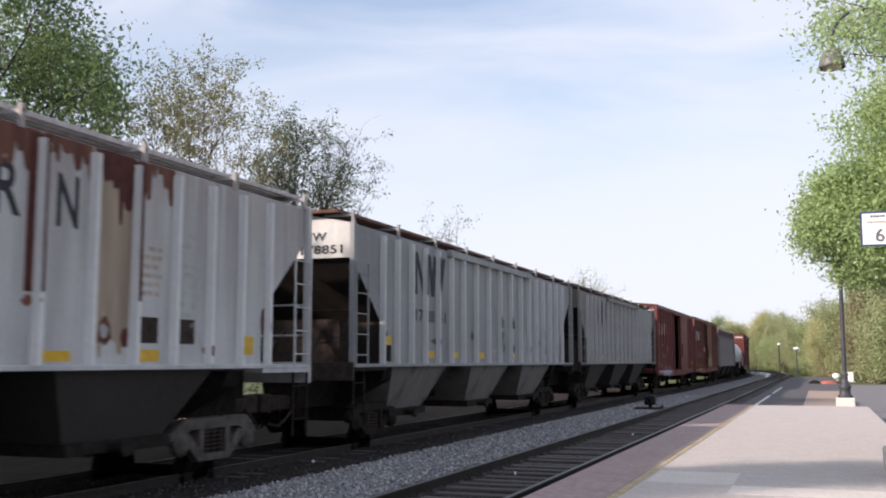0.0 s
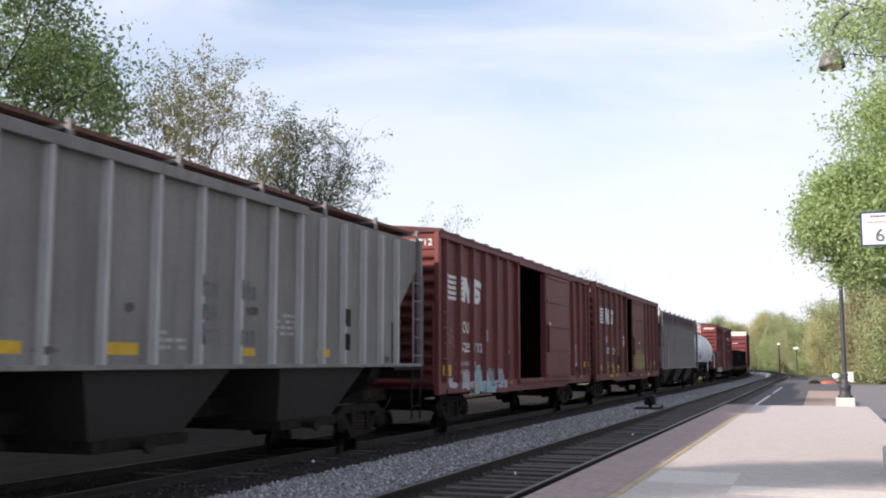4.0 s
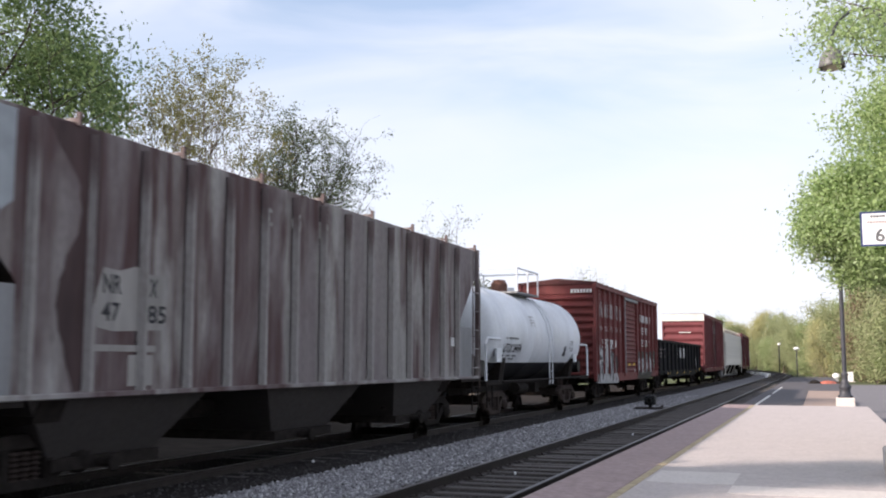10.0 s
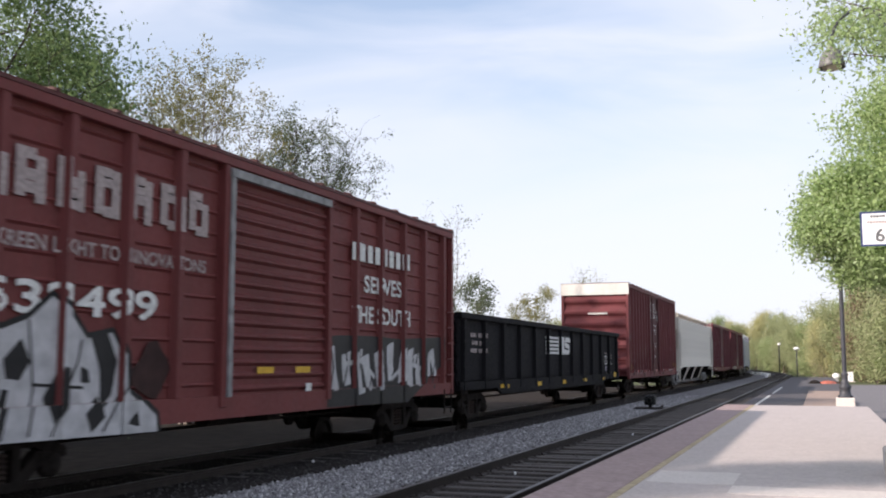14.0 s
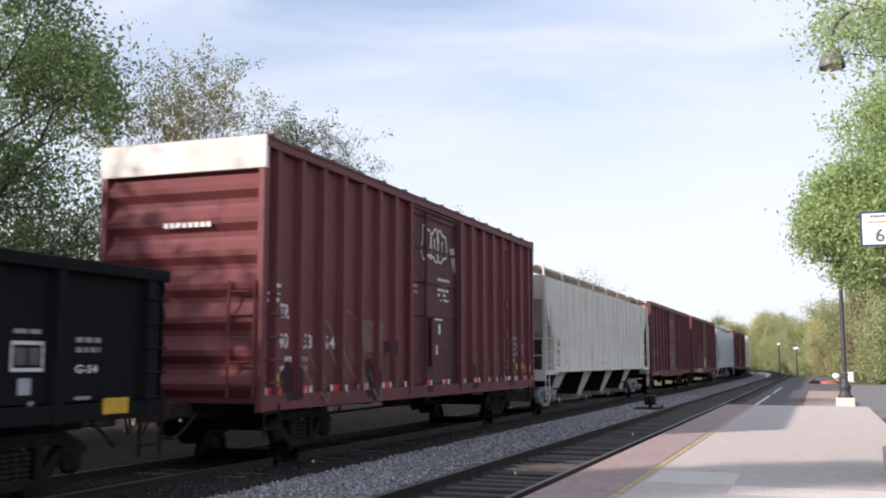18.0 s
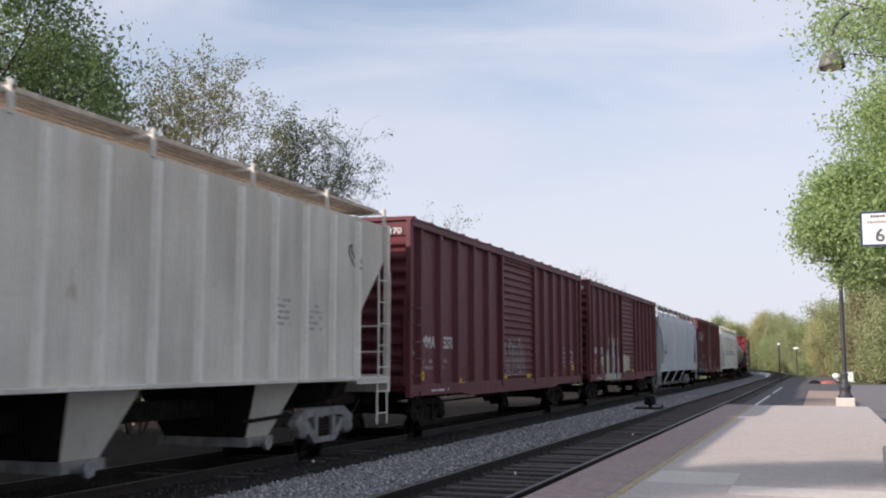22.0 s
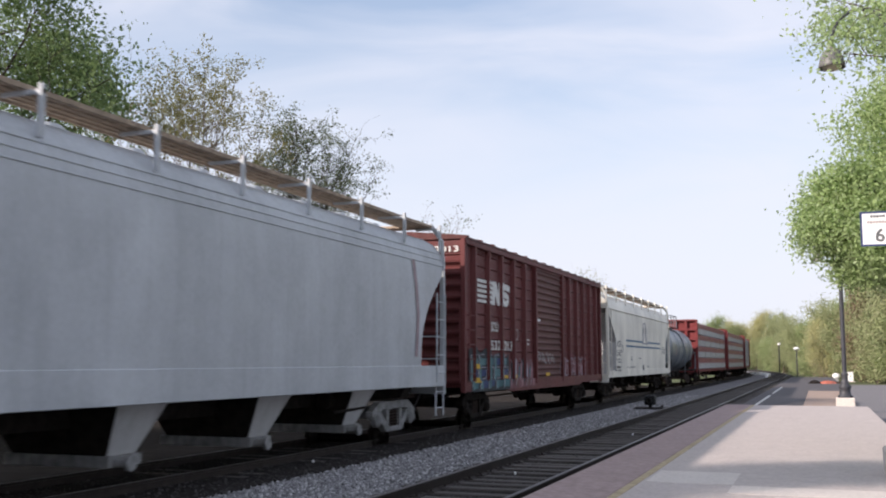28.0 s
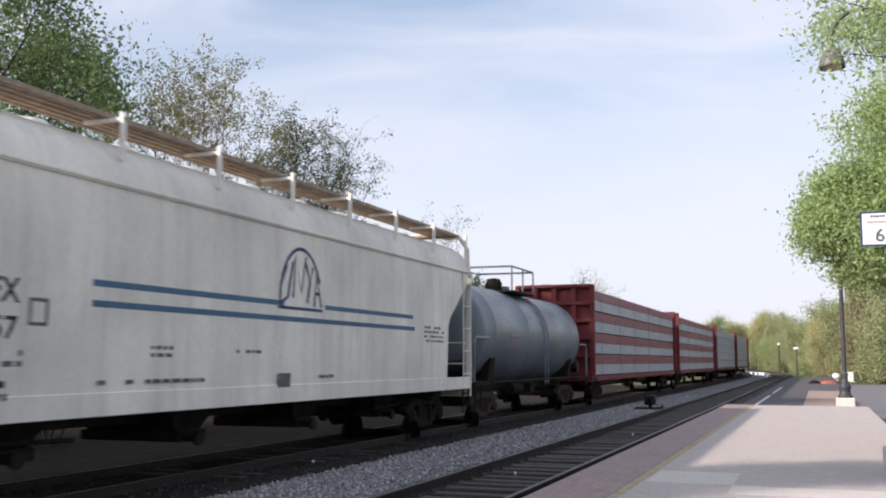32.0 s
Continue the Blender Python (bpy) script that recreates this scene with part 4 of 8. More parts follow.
    return car, Side(car, xs, hw, spans, (z0 + 0.14, hw - 0.02)), wheels, e


# ---------------------------------------------------------------- covered hoppers
def hopper(mat, L, label, ribs, zs=1.16, ze=4.27, cut=(3.52, 2.30, 1.35), bays=3, hw=1.55, round_top=False, walk_mat=None, tone="dark", bay_mat=None,
           bay_bottom=0.36, gate_mat=None, end_mat=None, slope_mat=None, cap_mat=None, sill_h=0.0, walk_z=0.30, bay_out=1.28, bay_low=0.62, bay_len=0.55, rail_walk=True, rusty=(), bay_top=0.5, post_mat=None, plate_mat=None, dim=False, brake=True, seams=(3.72, 3.86, 4.0), seam_r=0.013,
           post_at=None, chord=None, bay_at=None, bay_half=None, inset=1.75, thin_sill=False, post_w=(0.085, 0.055), straight=False, shut=False):
    car = thing("covered_hopper", label, "railway car", "cars of the freight train")
    e = L / 2
    walk_mat, bay_mat, gate_mat, slope_mat = walk_mat or M["walk_steel"], bay_mat or mat, gate_mat or M["steel_dark"], slope_mat or mat
    xs = hw - (0.10 if ribs else 0.0)
    if round_top:
        prof = [(xs - 0.02, zs), (xs, 1.6), (xs + 0.02, 2.4), (xs + 0.01, 3.3), (xs - 0.02, 3.75), (xs - 0.10, 4.02), (xs - 0.27, 4.22), (xs - 0.52, 4.36), (xs - 0.9, 4.44), (0.25, 4.48)]
    else:
        prof = [(xs, zs), (xs, 2.0), (xs, 2.3), (xs, 3.0), (xs, 3.52), (xs, ze - 0.02), (xs - 0.05, ze), (0.6, ze + 0.16), (0.25, ze + 0.2)]
    zh, zl, run = cut

    def y_in(z):
        if z >= zh:
            return 0.10
        if z <= zl:
            return run
        if round_top and not straight:
            q = (zh - z) / (zh - zl)
            return 0.10 + (run - 0.10) * math.sin(q * math.pi / 2) ** 0.9
        return 0.10 + (run - 0.10) * (zh - z) / (zh - zl)

    fine = []
    for (xa, za), (xb, zb) in zip(prof, prof[1:]):
        k = max(1, int((zb - za) / 0.18))
        fine += [(xa + (xb - xa) * i / k, za + (zb - za) * i / k) for i in range(k)]
    fine.append(prof[-1])
    if not round_top:
        fine = sorted(set(fine + [(xs, zh), (xs, zl)]), key=lambda p: (p[1], -p[0]))

    def x_side(y, z):
        for (xa, za), (xb, zb) in zip(fine, fine[1:]):
            if za <= z <= zb and zb > za:
                return xa + (xb - xa) * (z - za) / (zb - za)
        return xs

    for name, sx in (("side_shell", 1), ("side_shell", -1)):
        b = bmesh.new()
        rows = []
        for x, z in fine:
            rows.append([b.verts.new((sx * x, -e + y_in(z) + (L - 2 * y_in(z)) * k / 8, z)) for k in range(9)])
        for ra, rb in zip(rows, rows[1:]):
            for k in range(8):
                b.faces.new((ra[k], ra[k + 1], rb[k + 1], rb[k]))
        part(name, b, mat, car, smooth=round_top)
    for s in (-1, 1):
        b = bmesh.new()
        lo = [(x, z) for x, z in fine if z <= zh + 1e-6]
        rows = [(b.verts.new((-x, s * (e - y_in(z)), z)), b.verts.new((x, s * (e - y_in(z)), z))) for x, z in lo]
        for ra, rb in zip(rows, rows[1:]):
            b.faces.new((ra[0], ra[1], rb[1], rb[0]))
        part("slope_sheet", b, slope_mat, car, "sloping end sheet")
        b = bmesh.new()
        hi = [(x, z) for x, z in fine if z >= zh - 1e-6]
        pts = [(-x, z) for x, z in hi] + [(x, z) for x, z in hi[::-1]]
        prism(b, pts, "y", min(s * (e - 0.10), s * (e - 0.05)), max(s * (e - 0.10), s * (e - 0.05)))
        part("end_panel", b, cap_mat or end_mat or mat, car, "upright upper end panel")
        if shut:
            for sx in (-1, 1):
                box_part("end_side_plate", (*sorted((sx * (xs - 0.03), sx * xs)), *sorted((s * (e - 0.30), s * (e - run))), zs, zl - 0.03), P["b"] if sx > 0 else mat, car, "grey plate closing the end below the slope")
            box_part("end_bulkhead", (-xs + 0.05, xs - 0.05, *sorted((s * (e - 0.50), s * (e - 0.47))), zs + 0.35, zl - 0.08), P["bay"], car, "grimy grey upright sheet under the slope")
        elif not round_top:
            box_part("end_bulkhead", (-xs + 0.05, xs - 0.30, *sorted((s * (e - 1.0), s * (e - 0.97))), zs, zl + 0.05), M["steel_brown"], car, "rusty upright sheet under the slope")
            box_part("end_side_plate", (-xs, -xs + 0.03, *sorted((s * (e - 0.30), s * (e - run))), zs, zl), mat, car)
        # platform, corner posts, braces and brake wheel
        box_part("end_platform", (-hw, hw, min(s * (e - run - 0.1), s * e), max(s * (e - run - 0.1), s * e), zs - 0.10, zs + 0.02), M["steel_dark"] if dim else M["steel_brown"] if tone == "dark" else mat, car)
        box_part("end_sill", (-hw, hw, min(s * (e - 0.02), s * (e + 0.06)), max(s * (e - 0.02), s * (e + 0.06)), zs - 0.28, zs + 0.06), M["steel_brown"] if dim else mat, car, "", 0.01)
        for sx in (-1, 1):
            b = bmesh.new()
            x0, x1 = sorted((sx * (hw - 0.10), sx * hw))
            bx(b, x0, x1, s * (e - 0.03) - 0.05, s * (e - 0.03) + 0.05, zs, ze if not round_top else 3.95)
            soften(b, 0.01)
            part("corner_post", b, mat, car)
            ladder(car, sx * (hw + 0.02), *sorted((s * (e - 0.04), s * (e - 0.56))), zs, zl + 1.05 if not round_top else zl + 1.2, 5, mat)
            ladder(car, sx * (hw - 0.03), *sorted((s * (e - 0.04), s * (e - 0.50))), 0.42, zs - 0.05, 2, mat if tone == "grey" else M["steel_dark"], "y", "step")
        # dim: end fittings take darker steel, the gap's shade put into their colour
        brace_mat = M["steel_brown"] if dim else mat
        for sx in (-1, 1):
            b = bmesh.new()
            pipe(b, [(sx * 0.5, s * (e - 0.05), zs), (sx * 0.42, s * (e - 1.0), 2.2)], 0.04)
            part("end_brace", b, brace_mat, car, "slanting pipe brace")
            b = bmesh.new()
            tube(b, (sx * (hw - 0.05), s * e, zs + 1.0), (sx * 0.3, s * e, zs + 1.0), 0.016)
            part("hand_rail", b, brace_mat, car)
        b = bmesh.new()
        tube(b, (-hw + 0.1, s * e, zs + 0.5), (hw - 0.1, s * e, zs + 0.5), 0.016)
        part("hand_rail", b, brace_mat, car)
        if s < 0 and brake:
            b = bmesh.new()
            for k in range(16):
                a0, a1 = k * math.tau / 16, (k + 1) * math.tau / 16
                tube(b, (0.75 + 0.27 * math.cos(a0), -e - 0.02, 2.3 + 0.27 * math.sin(a0)), (0.75 + 0.27 * math.cos(a1), -e - 0.02, 2.3 + 0.27 * math.sin(a1)), 0.018, 5)
                if k % 4 == 0:
                    tube(b, (0.75, -e - 0.02, 2.3), (0.75 + 0.27 * math.cos(a0), -e - 0.02, 2.3 + 0.27 * math.sin(a0)), 0.012, 5)
            part("brake_wheel", b, M["steel_brown"], car, "spoked hand brake wheel")
            box_part("brake_housing", (0.55, 0.95, -e + 0.02, -e + 0.25, 2.05, 2.5), M["steel_brown"] if dim else mat, car, "", 0.02)
    b = bmesh.new()
    x0, x1 = xs, hw + 0.01
    s_lo, s_hi = (zs - 0.035, zs + 0.03) if thin_sill else (zs - 0.09, zs + 0.05 + sill_h)
    bx(b, x0 - 0.04, x1, -e, e, s_lo, s_hi)
    soften(b, 0.01)
    part("side_sill", b, mat, car)
    box_part("side_sill", (-x1, -x0 + 0.04, -e, e, s_lo, s_hi), mat, car)
    spans = []
    if ribs:
        for sx in (1, -1) if chord != () else ():
            b = bmesh.new()
            c0, c1 = (-e, e) if chord is None else (chord[0] - e, chord[1] - e)
            bx(b, *sorted((sx * (xs - 0.03), sx * (hw + 0.01))), c0, c1, ze - 0.15, ze + 0.005)
            soften(b, 0.008)
            part("top_chord", b, mat, car)
        b = bmesh.new()
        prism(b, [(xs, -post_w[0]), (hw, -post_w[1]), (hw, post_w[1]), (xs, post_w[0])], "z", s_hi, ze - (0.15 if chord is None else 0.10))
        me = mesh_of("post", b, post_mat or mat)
        me2 = me.copy()
        me2.materials.clear()
        me2.materials.append(M["rust_post"])
        for k in range(len(post_at) if post_at else ribs):
            y = post_at[k] - e if post_at else -e + run + (L - 2 * run) * k / (ribs - 1)
            piece("post", me2 if k in rusty else me, car, Matrix.Translation((0, y, 0)))
            spans.append((y - post_w[1], y + post_w[1]))
    else:
        for i, z in enumerate(seams):
            b = bmesh.new()
            tube(b, (x_side(0, z) + 0.004, -e + 0.12, z), (x_side(0, z) + 0.004, e - 0.12, z), seam_r, 7)
            part("roof_seam", b, mat, car)
    # roof walk on brackets, hatches along the middle
    zw = (ze if not round_top else 4.34) + walk_z
    xw = hw - 0.32 if rail_walk else 0.75
    ww = 0.62 if rail_walk else 0.42
    for sx in (1, -1):
        b = bmesh.new()
        for q in (xw - ww, xw - ww * 0.75, xw - ww * 0.5, xw - ww * 0.25, xw):
            bx(b, *sorted((sx * (q - 0.024), sx * (q + 0.024))), -e - 0.12, e + 0.12, zw - 0.03, zw + 0.03)
        for k in range(int((L + 0.24) / 0.11)):
            y = -e - 0.12 + k * 0.11
            bx(b, *sorted((sx * (xw - ww), sx * xw)), y, y + 0.065, zw - 0.018, zw + 0.012)
        part("roof_walk", b, walk_mat, car, "steel running board along the roof")
        n = 9
        b = bmesh.new()
        bx(b, *sorted((sx * (xw - 0.35), sx * (hw - 0.06))), -0.025, 0.025, zw - 0.09, zw - 0.045)
        bx(b, *sorted((sx * (hw - 0.11), sx * (hw - 0.06))), -0.035, 0.035, ze - 0.05 if not round_top else 4.05, zw + 0.02)
        me = mesh_of("bracket", b, mat)
        for k in range(n):
            piece("bracket", me, car, Matrix.Translation((0, -e + 0.1 + (L - 0.2) * k / (n - 1), 0)))
    for s in (-1, 1):
        box_part("end_walk", (-xw, xw, *sorted((s * (e + 0.12), s * (e - 0.35))), zw - 0.03, zw + 0.02), walk_mat, car)
        if round_top:
            b = bmesh.new()
            for sx in (-1, 1):
                pipe(b, [(sx * (hw - 0.05), s * (e - 0.02), 3.95), (sx * (hw - 0.07), s * e, 4.30), (sx * (xw - 0.02), s * (e + 0.02), zw + 0.04)], 0.05, 6)
            tube(b, (-xw, s * (e + 0.02), zw + 0.04), (xw, s * (e + 0.02), zw + 0.04), 0.05, 6)
            part("end_frame", b, mat, car, "bent frame over the end")
    b = bmesh.new()
    lathe(b, [(0.0, ze + 0.42), (0.25, ze + 0.40), (0.32, ze + 0.30), (0.32, ze + 0.1)], 12, "z")
    me = mesh_of("hatch", b, mat)
    for k in range(10):
        piece("hatch", me, car, Matrix.Translation((0, -e + L * (k + 0.5) / 10, 0)))
    # bays and outlet gates
    span = (L - 2 * run - 0.3) / bays
    b = bmesh.new()
    tl, tb = bay_half or (span * bay_top - 0.03, span * 0.5 * bay_len)
    v = [b.verts.new((x, y, z)) for x, y, z in ((-bay_out, -tl, zs), (bay_out, -tl, zs), (bay_out, tl, zs), (-bay_out, tl, zs),
                                                (-bay_low, -tb, bay_bottom), (bay_low, -tb, bay_bottom), (bay_low, tb, bay_bottom), (-bay_low, tb, bay_bottom))]
    for f in ((0, 1, 5, 4), (1, 2, 6, 5), (2, 3, 7, 6), (3, 0, 4, 7), (4, 5, 6, 7)):
        b.faces.new([v[i] for i in f])
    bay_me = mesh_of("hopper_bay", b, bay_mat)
    b = bmesh.new()
    bx(b, -bay_low - 0.10, bay_low + 0.10, -tb - 0.06, tb + 0.06, bay_bottom - 0.12, bay_bottom + 0.03)
    tube(b, (bay_low - 0.1, -0.2, bay_bottom - 0.06), (bay_low + 0.34, -0.2, bay_bottom - 0.06), 0.06, 8)
    tube(b, (bay_low + 0.30, -0.2, bay_bottom - 0.06), (bay_low + 0.36, -0.2, bay_bottom - 0.06), 0.11, 8)
    soften(b, 0.008)
    gate_me = mesh_of("outlet_gate", b, gate_mat)
    # pale skin over the bay's outward face; its other faces keep bay_mat
    if plate_mat:
        b = bmesh.new()
        v = [b.verts.new((x + d, y, z)) for d in (0.004, 0.02) for x, y, z in ((bay_out, -tl, zs), (bay_out, tl, zs), (bay_low, tb, bay_bottom), (bay_low, -tb, bay_bottom))]
        for f in ((0, 1, 2, 3), (4, 7, 6, 5), (0, 4, 5, 1), (1, 5, 6, 2), (2, 6, 7, 3), (3, 7, 4, 0)):
            b.faces.new([v[i] for i in f])
        plate_me = mesh_of("bay_plate", b, plate_mat)
    for k in range(bays):
        y = bay_at[k] - e if bay_at else -e + run + 0.15 + span * (k + 0.5)
        q = piece("hopper_bay", bay_me, car, Matrix.Translation((0, y, 0)))
        piece("outlet_gate", gate_me, q, Matrix())
        if plate_mat:
            piece("bay_plate", plate_me, q, Matrix())
    wheels = running_gear(car, L, inset, tone, False)
    box_part("centre_sill", (-0.3, 0.3, -e + 0.2, e - 0.2, 0.74, 1.0), M["steel_dark"], car)
    for s in (-1, 1):
        # body bolster and shear plate over each truck
        b = bmesh.new()
        prism(b, [(-hw + 0.15, zs - 0.06), (hw - 0.15, zs - 0.06), (hw - 0.25, zs - 0.30), (0.45, 0.80), (-0.45, 0.80), (-hw + 0.25, zs - 0.30)], "y", *sorted((s * (e - inset - 0.22), s * (e - inset + 0.22))))
        part("body_bolster", b, M["steel_dark"], car)
        if zs > 1.1:
            box_part("draft_sill", (-0.38, 0.38, *sorted((s * (e - 0.12), s * (e - inset + 0.2))), 0.99, zs - 0.11), M["steel_dark"], car)
        b = bmesh.new()
        tube(b, (0.55, s * (e - inset - 1.9) - 0.35, 0.86), (0.55, s * (e - inset - 1.9) + 0.35, 0.86), 0.16, 10)
        pipe(b, [(0.95, s * (e - inset - 1.2), 0.70), (0.95, s * (e - inset - 2.6), 0.66)], 0.03)
        part("brake_gear", b, M["steel_dark"], car, "brake reservoir and rod")
    return car, Side(car, x_side if round_top else xs, hw, spans), wheels, e


# ---------------------------------------------------------------- tank cars
def tank_car(upper, lower, L, label, r=1.42, zc=2.42, split=None, tone="dark", rail_mat=None, frame_mat=None):
    car = thing("tank_car", label, "railway car", "cars of the freight train")
    e = L / 2
    t = e - 0.42
    prof = [(0.02, -t)]
    for k in range(1, 9):
        a = k / 8 * math.pi / 2
        prof.append((r * math.sin(a), -t + 0.68 * (1 - math.cos(a))))
    for y in (-t + 1.6, -1.2, 1.2, t - 1.6):
        prof += [(r, y - 0.02), (r + 0.003, y - 0.015), (r + 0.003, y + 0.015), (r, y + 0.02)]
    for k in range(8, -1, -1):
        a = k / 8 * math.pi / 2
        prof.append((max(0.02, r * math.sin(a)), t - 0.68 * (1 - math.cos(a))))
    if split is None:
        b = bmesh.new()
        lathe(b, prof, 40, "y", (0, 0, zc))
        part("tank", b, upper, car, "long round tank with domed ends", True)
    else:
        a = math.asin((split - zc) / r)
        b = bmesh.new()
        lathe(b, prof, 36, "y", (0, 0, zc), a, math.pi - a)
        part("tank", b, upper, car, "long round tank with domed ends", True)
        b = bmesh.new()
        lathe(b, prof, 20, "y", (0, 0, zc), math.pi - a, math.tau + a)
        part("tank_bottom", b, lower, car, "black lower band of the tank", True)
    rail_mat, frame_mat = rail_mat or upper, frame_mat or M["steel_dark"]
    for s in (-1, 1):
        b = bmesh.new()
        prism(b, [(-1.2, 1.0), (1.2, 1.0), (1.3, 1.7), (0.8, 1.25), (0, 1.08), (-0.8, 1.25), (-1.3, 1.7)], "y", s * (e - 2.0) - 0.2, s * (e - 2.0) + 0.2)
        part("saddle", b, frame_mat, car)
        box_part("end_deck", (-1.45, 1.45, *sorted((s * e, s * (e - 1.5))), 0.98, 1.10), frame_mat, car, "", 0.01)
        b = bmesh.new()
        for sx in (-1, 1):
            pipe(b, [(sx * 1.42, s * (e - 0.05), 1.1), (sx * 1.42, s * (e - 0.05), 2.05), (sx * 1.42, s * (e - 0.18), 2.2), (sx * 1.42, s * (e - 1.3), 2.2)], 0.035, 8)
        part("end_railing", b, rail_mat, car, "bent pipe hand rail")
        b = bmesh.new()
        tube(b, (0.55, s * (e - 0.5), 1.42), (1.2, s * (e - 0.5), 1.42), 0.22, 12)
        part("air_reservoir", b, M["black_paint"], car)
        ladder(car, 1.44, *sorted((s * (e - 0.06), s * (e - 0.5))), 0.42, 1.0, 2, frame_mat, "y", "step")
    b = bmesh.new()
    for sx in (-1, 1):
        tube(b, (sx * 1.45, -e + 1.4, 1.06), (sx * 1.45, e - 1.4, 1.06), 0.035, 8)
    part("side_rail", b, frame_mat, car, "long pipe along the sill")
    # top fittings, platform and its rails
    b = bmesh.new()
    lathe(b, [(0.0, zc + r + 0.42), (0.18, zc + r + 0.39), (0.26, zc + r + 0.26), (0.27, zc + r - 0.1)], 16, "z", (0, -0.25, 0))
    part("dome", b, M["walk_rust"] if split is not None else M["steel_dark"], car, "valve housing on top")
    b = bmesh.new()
    tube(b, (0, 0.55, zc + r - 0.05), (0, 0.55, zc + r + 0.2), 0.26, 14)
    part("manway", b, upper, car)
    box_part("top_platform", (-0.95, 0.95, -1.45, 1.05, zc + r - 0.10, zc + r - 0.05), frame_mat if split is None else M["cast_grey"], car)
    b = bmesh.new()
    for sx in (-1, 1):
        for y in (-1.4, -0.2, 1.0):
            tube(b, (sx * 0.92, y, zc + r - 0.08), (sx * 0.92, y, zc + r + 0.66), 0.03, 6)
        for z in (0.66,):
            tube(b, (sx * 0.92, -1.4, zc + r + z), (sx * 0.92, 1.0, zc + r + z), 0.03, 6)
    for y in (-1.4, 1.0):
        tube(b, (-0.92, y, zc + r + 0.66), (0.92, y, zc + r + 0.66), 0.03, 6)
    part("platform_railing", b, rail_mat, car, "pipe railing round the top platform")
    b = bmesh.new()
    for y in (0.3, 0.7):
        pts = [(1.47, y, 0.9), (1.47, y, zc)] + [((r + 0.05) * math.cos(q), y, zc + (r + 0.05) * math.sin(q)) for q in (0.35, 0.7, 1.0)]
        pipe(b, pts, 0.02, 6)
    for k in range(9):
        z = 1.0 + k * 0.3
        x = 1.47 if z < zc else math.sqrt(max(0.1, (r + 0.05) ** 2 - (z - zc) ** 2))
        tube(b, (x, 0.3, z), (x, 0.7, z), 0.014, 5)
    part("side_ladder", b, rail_mat, car)

    def x_side(y, z):
        return math.sqrt(max(0.01, (r + 0.006) ** 2 - (z - zc) ** 2))

    wheels = running_gear(car, L, 1.9, tone)
    return car, Side(car, x_side, 0, []), wheels, e


def gondola(mat, L, label, z0=0.80, ze=2.74, hw=1.5, posts=13):
    car = thing("gondola_car", label, "railway car", "cars of the freight train")
    e, xs = L / 2, hw - 0.1
    box_part("floor", (-xs, xs, -e, e, z0 + 0.25, z0 + 0.34), M["inside"], car)
    spans = []
    for sx in (1, -1):
        box_part("side_sheet", (*sorted((sx * (xs - 0.02), sx * xs)), -e, e, z0 + 0.1, ze), mat, car)
        b = bmesh.new()
        bx(b, *sorted((sx * (xs - 0.06), sx * (hw + 0.02))), -e, e, ze - 0.12, ze + 0.03)
        soften(b, 0.015)
        part("top_rail", b, mat, car, "thick worn top rail")
        b = bmesh.new()
        prism(b, [(-e, z0 + 0.12), (-e + 2.9, z0 + 0.12), (-e + 3.4, z0 - 0.05), (e - 3.4, z0 - 0.05), (e - 2.9, z0 + 0.12), (e, z0 + 0.12), (e, z0 + 0.32), (-e, z0 + 0.32)],
              "x", *sorted((sx * xs, sx * (hw - 0.02))))
        part("side_sill", b, mat, car)
    b = bmesh.new()
    prism(b, [(xs, -0.11), (hw, -0.07), (hw, 0.07), (xs, 0.11)], "z", z0 + 0.1, ze - 0.12)
    me = mesh_of("post", b, mat)
    for k in range(posts):
        y = -e + 0.35 + (L - 0.7) * k / (posts - 1)
        piece("post", me, car, Matrix.Translation((0, y, 0)))
        spans.append((y - 0.07, y + 0.07))
    for s in (-1, 1):
        b = bmesh.new()
        prism(b, [(s * (e - 0.06), z0 + 0.1), (s * e, z0 + 0.1)] + [(s * (e + (0.06 if k % 2 else 0.0)), z0 + 0.2 + k * 0.17) for k in range(10)] + [(s * e, ze), (s * (e - 0.06), ze)], "x", -xs, xs)
        part("end_wall", b, mat, car)
        ladder(car, hw + 0.04, *sorted((s * e - s * 0.08, s * e - s * 0.5)), z0 + 0.2, ze - 0.2, 5, mat, "y", "grab_irons", False)
        ladder(car, hw - 0.02, *sorted((s * e - s * 0.08, s * e - s * 0.5)), 0.42, z0 + 0.2, 2, M["steel_dark"], "y", "step")
    wheels = running_gear(car, L, 2.1, "dark")
    return car, Side(car, xs, hw, spans, (z0 + 0.32, hw - 0.02)), wheels, e


